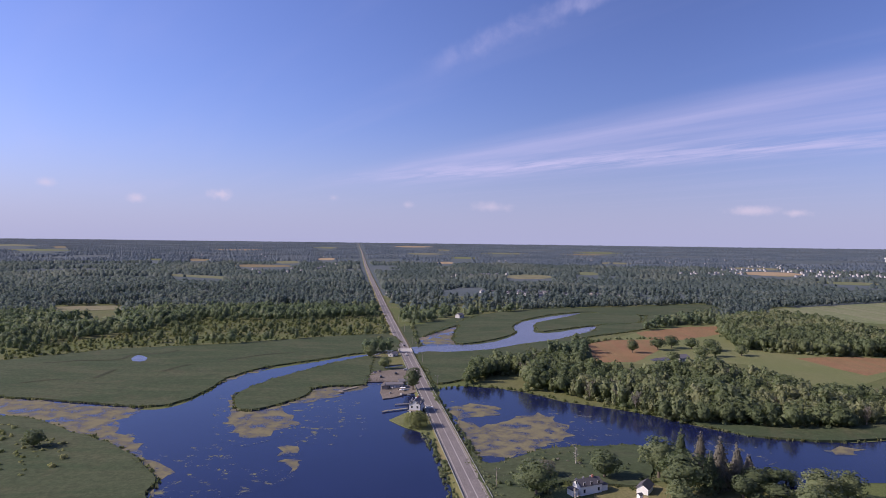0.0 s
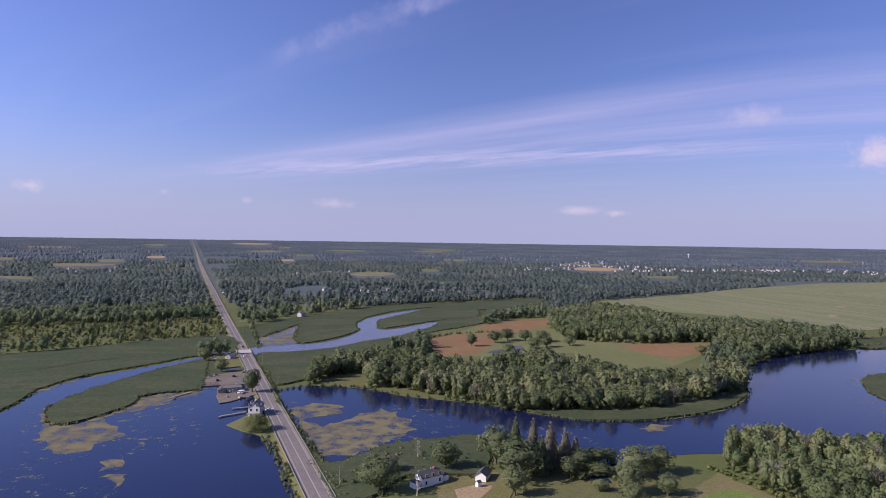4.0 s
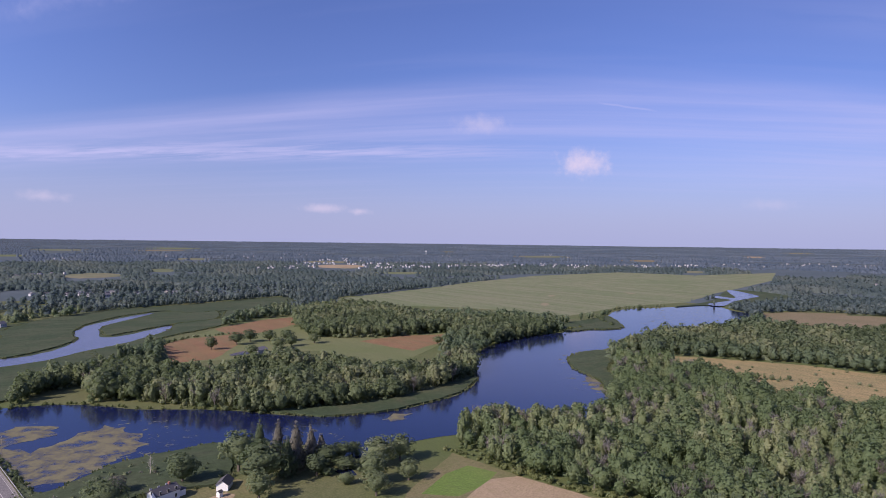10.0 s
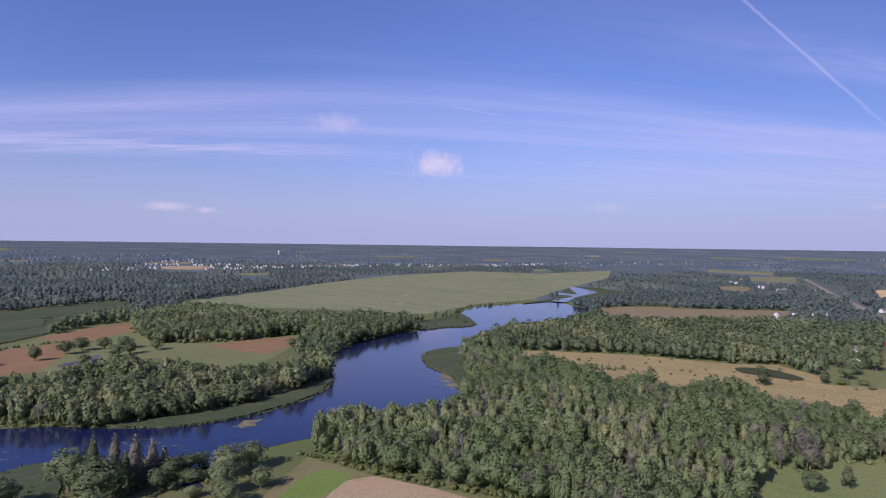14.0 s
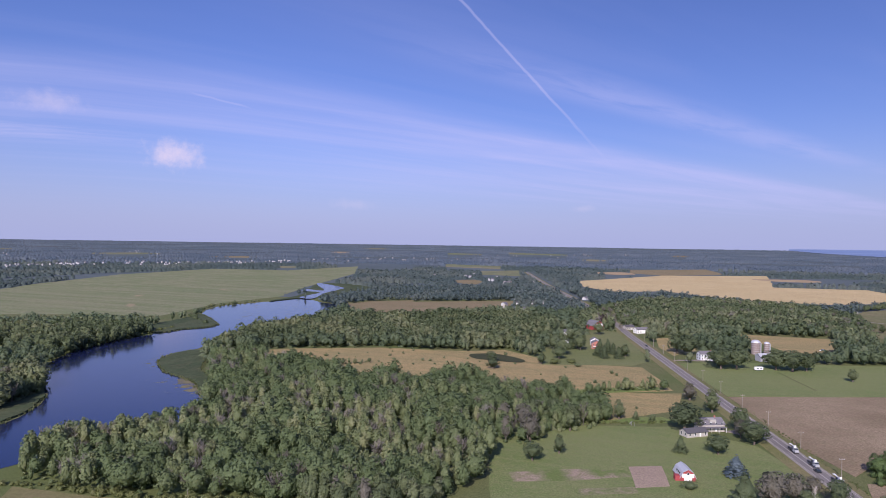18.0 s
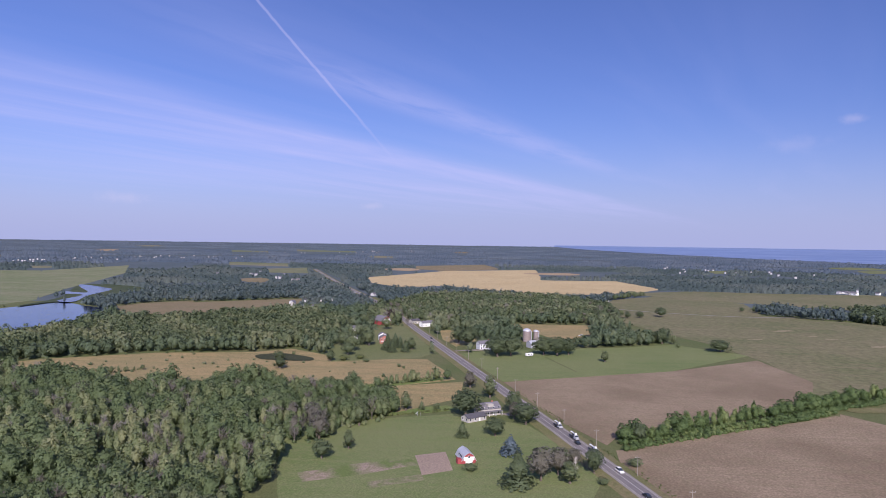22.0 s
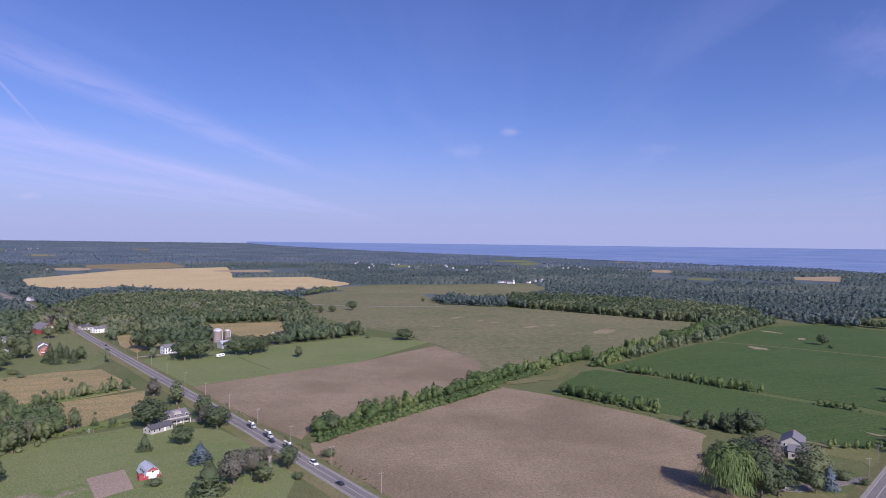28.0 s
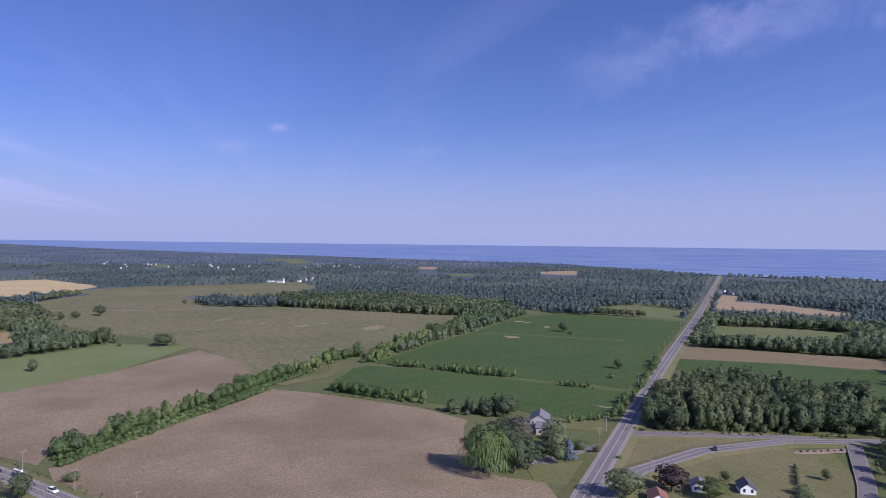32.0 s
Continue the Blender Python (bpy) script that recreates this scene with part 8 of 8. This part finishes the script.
def poles(line, off, gap, first=0.0, stop=1e9):
    global pole
    run = first
    done = 0.0
    for (ax, ay), (bx, by) in zip(line, line[1:]):
        d = Vector((bx - ax, by - ay))
        side = Vector((d.y, -d.x)).normalized() * off
        while run < done + d.length and run < stop:
            f = (run - done) / d.length
            x, y = ax + d.x * f + side.x, ay + d.y * f + side.y
            copy_thing(pole, pose(x, y, land(x, y) + 0.2, 0, 0, math.degrees(math.atan2(d.y, d.x)) + 90))
            run += gap
        done += d.length


poles(ROAD_B, 8.0, 42.0, 150.0, 900.0)
poles(ROAD_C, -8.5, 45.0, 330.0, 1400.0)
poles(ROAD_A, 9.5, 95.0, 290.0, 1500.0)
for x, y in ((126, -363), (104, -395), (162, -258)):
    copy_thing(pole, pose(x, y, 0.2, 0, 0, 40))
pole.matrix_world = pose(206, -282, 0.2, 0, 0, 60)


# ---- vehicles ----
def wheel(parent, x, y, r, w):
    bm = bmesh.new()
    bmesh.ops.create_cone(bm, cap_ends=True, segments=14, radius1=r, radius2=r, depth=w, matrix=Matrix.Translation((x, y, r)) @ Matrix.Rotation(math.pi / 2, 4, "X"))
    t = part("wheel", bm, BLACK, parent)
    bm = bmesh.new()
    bmesh.ops.create_cone(bm, cap_ends=True, segments=10, radius1=r * 0.55, radius2=r * 0.55, depth=w + 0.04, matrix=Matrix.Translation((x, y, r)) @ Matrix.Rotation(math.pi / 2, 4, "X"))
    part("rim", bm, STEEL, t)


def car(x, y, heading, mat, label, L=4.6, W=1.8, z=0.92, tall=0.0):
    base = new("car")
    base.location, base.rotation_euler = (x, y, z), (0, 0, radians(heading))
    bm = bmesh.new()
    prism(bm, [(-L / 2, 0.3), (L / 2, 0.3), (L / 2, 0.75), (L / 2 - 1.0, 0.92), (-L / 2 + 0.2, 0.95 + tall * 0.3), (-L / 2, 0.8)], -W / 2, W / 2)
    bm.transform(Matrix.Rotation(-math.pi / 2, 4, "Z"))
    bmesh.ops.recalc_face_normals(bm, faces=bm.faces[:])
    bmesh.ops.bevel(bm, geom=bm.edges[:], offset=0.07, segments=2, affect="EDGES")
    part("body", bm, mat, base)
    for nm, mt, a, b, z0, z1, ww in (("cabin", PANE, L * 0.22, -L * 0.4, 0.9, 1.38 + tall, W * 0.9), ("top", mat, L * 0.06, -L * 0.30, 1.36 + tall, 1.46 + tall, W * 0.78)):
        bm = bmesh.new()
        k = 0.0 if nm == "top" else 0.55
        v = [bm.verts.new(p) for p in ((b, -ww / 2, z0), (a, -ww / 2, z0), (a, ww / 2, z0), (b, ww / 2, z0),
                                       (b + k * 0.7, -ww * 0.43, z1), (a - k, -ww * 0.43, z1), (a - k, ww * 0.43, z1), (b + k * 0.7, ww * 0.43, z1))]
        for f in ((3, 2, 1, 0), (4, 5, 6, 7), (0, 1, 5, 4), (1, 2, 6, 5), (2, 3, 7, 6), (3, 0, 4, 7)):
            bm.faces.new([v[i] for i in f])
        part(nm, bm, mt, base, "dark glass cabin" if nm == "cabin" else "")
    for sx in (-L * 0.3, L * 0.31):
        for s in (-1, 1):
            wheel(base, sx, s * (W / 2 - 0.1), 0.33, 0.22)
    for s in (-1, 1):
        boxed("headlight", WHITE, base, (L / 2 - 0.04, L / 2 + 0.02, s * W * 0.36 - 0.15, s * W * 0.36 + 0.15, 0.6, 0.74), "clear headlight")
    return tagged(base, label, "car")


def truck(x, y, heading, label):
    """A utility truck with a folded white boom."""
    base = new("boom_truck")
    base.location, base.rotation_euler = (x, y, 0.92), (0, 0, radians(heading))
    boxed("chassis", BLACK, base, (-4.0, 4.0, -0.5, 0.5, 0.55, 0.85))
    boxed("hood", GREY_WALL, base, (2.7, 4.1, -0.95, 0.95, 0.6, 1.7), "", 0.12)
    c = boxed("cab", GREY_WALL, base, (1.1, 2.7, -1.1, 1.1, 0.6, 2.5), "", 0.12)
    boxed("windshield", PANE, c, (2.66, 2.74, -0.95, 0.95, 1.65, 2.35))
    for s in (-1, 1):
        boxed("side_window", PANE, c, (1.5, 2.5, s * 1.08 - 0.04, s * 1.08 + 0.04, 1.6, 2.3))
        boxed("tool_cabinet", DARK_PAINT, base, (-3.9, 0.9, s * 0.9 - 0.28, s * 0.9 + 0.28, 0.8, 1.7), "dark grey side cabinet")
    boxed("deck", BLACK, base, (-4.0, 1.0, -0.62, 0.62, 0.86, 1.0))
    bm = bmesh.new()
    bmesh.ops.create_cone(bm, cap_ends=True, segments=12, radius1=0.55, radius2=0.45, depth=1.3, matrix=Matrix.Translation((0.2, 0, 1.65)))
    part("turret", bm, WHITE, base)
    bm = bmesh.new()
    tube(bm, (0.4, 0.25, 2.4), (-4.6, 0.25, 2.75), 0.3, 0.24, 8)
    part("boom", bm, WHITE, base, "white folded boom")
    bm = bmesh.new()
    tube(bm, (-4.5, -0.25, 2.7), (1.8, -0.25, 3.0), 0.22, 0.18, 8)
    part("boom", bm, WHITE, base, "white upper boom")
    boxed("bucket", WHITE, base, (1.8, 2.6, -0.75, 0.15, 2.62, 3.6), "white bucket")
    for sx in (-2.9, -1.8, 3.2):
        for s in (-1, 1):
            wheel(base, sx, s * 0.95, 0.5, 0.32)
    boxed("beacon", AMBER, base, (1.7, 2.0, -0.15, 0.15, 2.5, 2.65), "amber beacon")
    return tagged(base, label, "truck", "convoy of trucks")


for x, y in ((370.5, -37.2), (349.8, -43.4), (327.5, -50.0)):
    truck(x, y, 16.5 + 180, "white boom truck with folded arm standing on the road")
car(300.6, -57.2, 196.5, WHITE, "white work van with dark windows on the road", 5.3, 2.0, tall=0.5)
car(341, -43.8, 16.5, DARK_PAINT, "black car on the country road")
car(272, -62.5, 16.5, DARK_PAINT, "dark car on the country road")
car(753, -99, 100, WHITE, "white van parked on the farm field", 5.3, 2.0, z=0.3, tall=0.5)
car(700, 62, 16.5, DARK_PAINT, "dark car far along the country road")
car(163.5, -318, 120, DARK_PAINT, "black car on the curved side road")
car(209.5, -236, -50, WHITE, "white car parked on the drive", z=0.38)
car(216, -239, -50, DARK_PAINT, "dark car parked in the yard shade", z=0.38)
car(-31, 588, 98, WHITE, "white car on the causeway bridge")
car(-35.5, 640, 98, DARK_PAINT, "dark car on the long road")
car(-7, 402, 20, WHITE, "white car parked at the lake house", z=0.7)
car(-34, 505, 100, DARK_PAINT, "dark car parked on the gravel lot", z=0.72)
car(-44, 492, 100, DARK_PAINT, "dark car parked near the lot's edge", z=0.72)
car(-27, 520, 10, STEEL, "grey car parked on the gravel lot", z=0.72)
for i, (x, y) in enumerate(((-50, 508), (-47, 512), (-34, 470), (-29, 466), (-38, 468))):
    house(x, y, 10 + 20 * i, 2.2, 1.6, 1.6, 0.3, TIMBER if i % 2 else GREY_WALL, ROOF_DARK, "small wooden crate hut on the marina lot", 1, name="storage_box", category="box", windows=False, over=0.1)
h = new("playground_slide")
h.location, h.rotation_euler = (389.5, 42, 0.4), (0, 0, radians(30))
bm = bmesh.new()
prism(bm, [(-0.3, 0), (0.3, 0), (0.3, 0.12), (-0.3, 0.12)], 0, 2.6)
bm.transform(pose(0, 0, 1.5, 0, 35, 0))
part("chute", bm, WHITE, h, "white plastic chute")
for s in (-0.3, 0.3):
    boxed("ladder_rail", STEEL, h, (-0.1, 0.0, s - 0.04, s + 0.04, 0, 1.7))
for s in (-1, 1):
    boxed("swing_leg", STEEL, h, (-2.6, -2.5, s * 1.0 - 0.05, s * 1.0 + 0.05, 0, 2.2))
boxed("swing_bar", STEEL, h, (-2.6, -0.05, -0.05, 0.05, 2.1, 2.2))
tagged(h, "white slide and swing frame on the lawn", "playground")
# clipped hedge and low planting on the corner lawn
h = new("hedge")
P = along_line([(129, -325), (123, -312), (117.5, -299)], 1.4, 1.0)
me = mass("leaves", BUSH, rows_of(P, 2.4, 3.2, 4, tint=0.2, wide=0.5), LEAF, "", "", kind="")
me.parent = h
tagged(h, "tall dark clipped hedge on the corner lawn", "hedge")
sheet("flower_bed", ragged(smooth_outline([(138, -349), (124, -374), (120, -370), (134, -346)]), 0.4, 3), 0.36, DIRT, label="mulched planting bed on the corner lawn")
for i in range(8):
    tree(136 - i * 2.0, -350 - i * 3.0, rng.uniform(0.9, 1.8), rng.uniform(1.6, 2.6), "bush", LEAF if i % 3 else LEAF_RED, 0.3, "small low shrub in the planting bed", "shrub", "shrub", "shrubs of the bed")

# ---- hamlets and towns ----
PALE_SIDING = plain("pale_grey_siding", (0.47, 0.46, 0.46), 0.75, grain=0.12)
HOUSE_WALLS = [PALE_SIDING, GREY_WALL, BEIGE, WHITE]
far_house = {}


def small_house(i):
    base = new("house")
    L, W, H, R = 9.5, 7, 3.6, 2.2
    bm = bmesh.new()
    prism(bm, [(-W / 2, -0.6), (W / 2, -0.6), (W / 2, H), (0, H + R), (-W / 2, H)], -L / 2, L / 2)
    bmesh.ops.recalc_face_normals(bm, faces=bm.faces[:])
    part("wall", bm, HOUSE_WALLS[i], base)
    for s in (-1, 1):
        roof_slab(base, ((s * (W / 2 + 0.4), H - 0.2), (0, H + R + 0.03)), L, 0.4, 0.2, (ROOF_GREY, ROOF_DARK, ROOF_GREY, ROOF_DARK)[i], "")
    for sx in (-3, 0, 3):
        opening(base, "front", sx, 1.2, 1.1, 1.5, L, W)
    return tagged(base, ("small pale grey house with grey roof among trees", "small grey house with dark roof among trees", "small beige house with grey roof among trees", "small white house with dark roof among trees")[i], "house", "houses of the hamlets")


KINDS = [small_house(i) for i in range(4)]
used = [False] * 4
TOWN = []
for x, y in HOUSE_AT:
        if math.hypot(x, y) < 1750:
            i = int(rng.choice([0, 1, 2, 3], p=[0.4, 0.25, 0.2, 0.15]))
            m = pose(x, y, land(x, y) + 0.3, 0, 0, rng.uniform(0, 180))
            if not used[i]:
                KINDS[i].matrix_world, used[i] = m, True
            else:
                copy_thing(KINDS[i], m)
        else:
            TOWN.append((x, y, land(x, y) + 3.2, rng.uniform(5, 9) * min(1, 1900 / math.hypot(x, y)), rng.uniform(3, 4.5) * min(1, 1900 / math.hypot(x, y)), rng.uniform(0, 6.28), 0, 0.5))
v = np.array([(-.5, -.4, -1.4), (.5, -.4, -1.4), (.5, .4, -1.4), (-.5, .4, -1.4), (-.5, -.4, .6), (.5, -.4, .6), (.5, .4, .6), (-.5, .4, .6), (-.5, 0, 1.0), (.5, 0, 1.0), (-.5, -.2, .8), (.5, .2, .8)])
mass("town_houses", [(v, np.array([(0, 1, 5, 4), (1, 2, 6, 5), (2, 3, 7, 6), (3, 0, 4, 7), (7, 4, 10, 8), (5, 6, 11, 9)]))], TOWN, PALE_SIDING, "pale house walls of a distant town", "houses")
v = np.array([(-.54, -.46, .55), (.54, -.46, .55), (.54, 0, 1.03), (-.54, 0, 1.03), (-.54, .46, .55), (.54, .46, .55)])
mass("town_roofs", [(v, np.array([(0, 1, 2, 3), (3, 2, 5, 4)]))], TOWN, ROOF_GREY, "grey roofs of a distant town", "roofs")

# water tower
h = new("water_tower")
h.location, h.scale = (1815, 2770, land(1815, 2770)), (0.5, 0.5, 0.5)
bm = bmesh.new()
tube(bm, (0, 0, 0), (0, 0, 26), 3.2, 2.4, 14)
part("stem", bm, WHITE, h)
bm = bmesh.new()
bmesh.ops.create_uvsphere(bm, u_segments=20, v_segments=12, radius=9.5, matrix=Matrix.Translation((0, 0, 31)) @ Matrix.Diagonal((1, 1, 0.72, 1)))
part("tank", bm, WHITE, h, "rounded white tank")
tagged(h, "white water tower rising over the far woods", "water tower")

# white church in the eastern hamlet
h = house(1503, -773, 30, 14, 8, 4.5, 3, WHITE, ROOF_GREY, "white wooden church in the hamlet", 1, name="church", category="church")
boxed("tower", WHITE, h, (-7.6, -4.6, -1.5, 1.5, 0, 10.5), "white square tower")
bm = bmesh.new()
bmesh.ops.create_cone(bm, cap_ends=True, segments=4, radius1=2.3, radius2=0.05, depth=4.5, matrix=Matrix.Translation((-6.1, 0, 12.7)) @ Matrix.Rotation(math.pi / 4, 4, "Z"))
part("spire", bm, ROOF_GREY, h, "grey pointed spire")
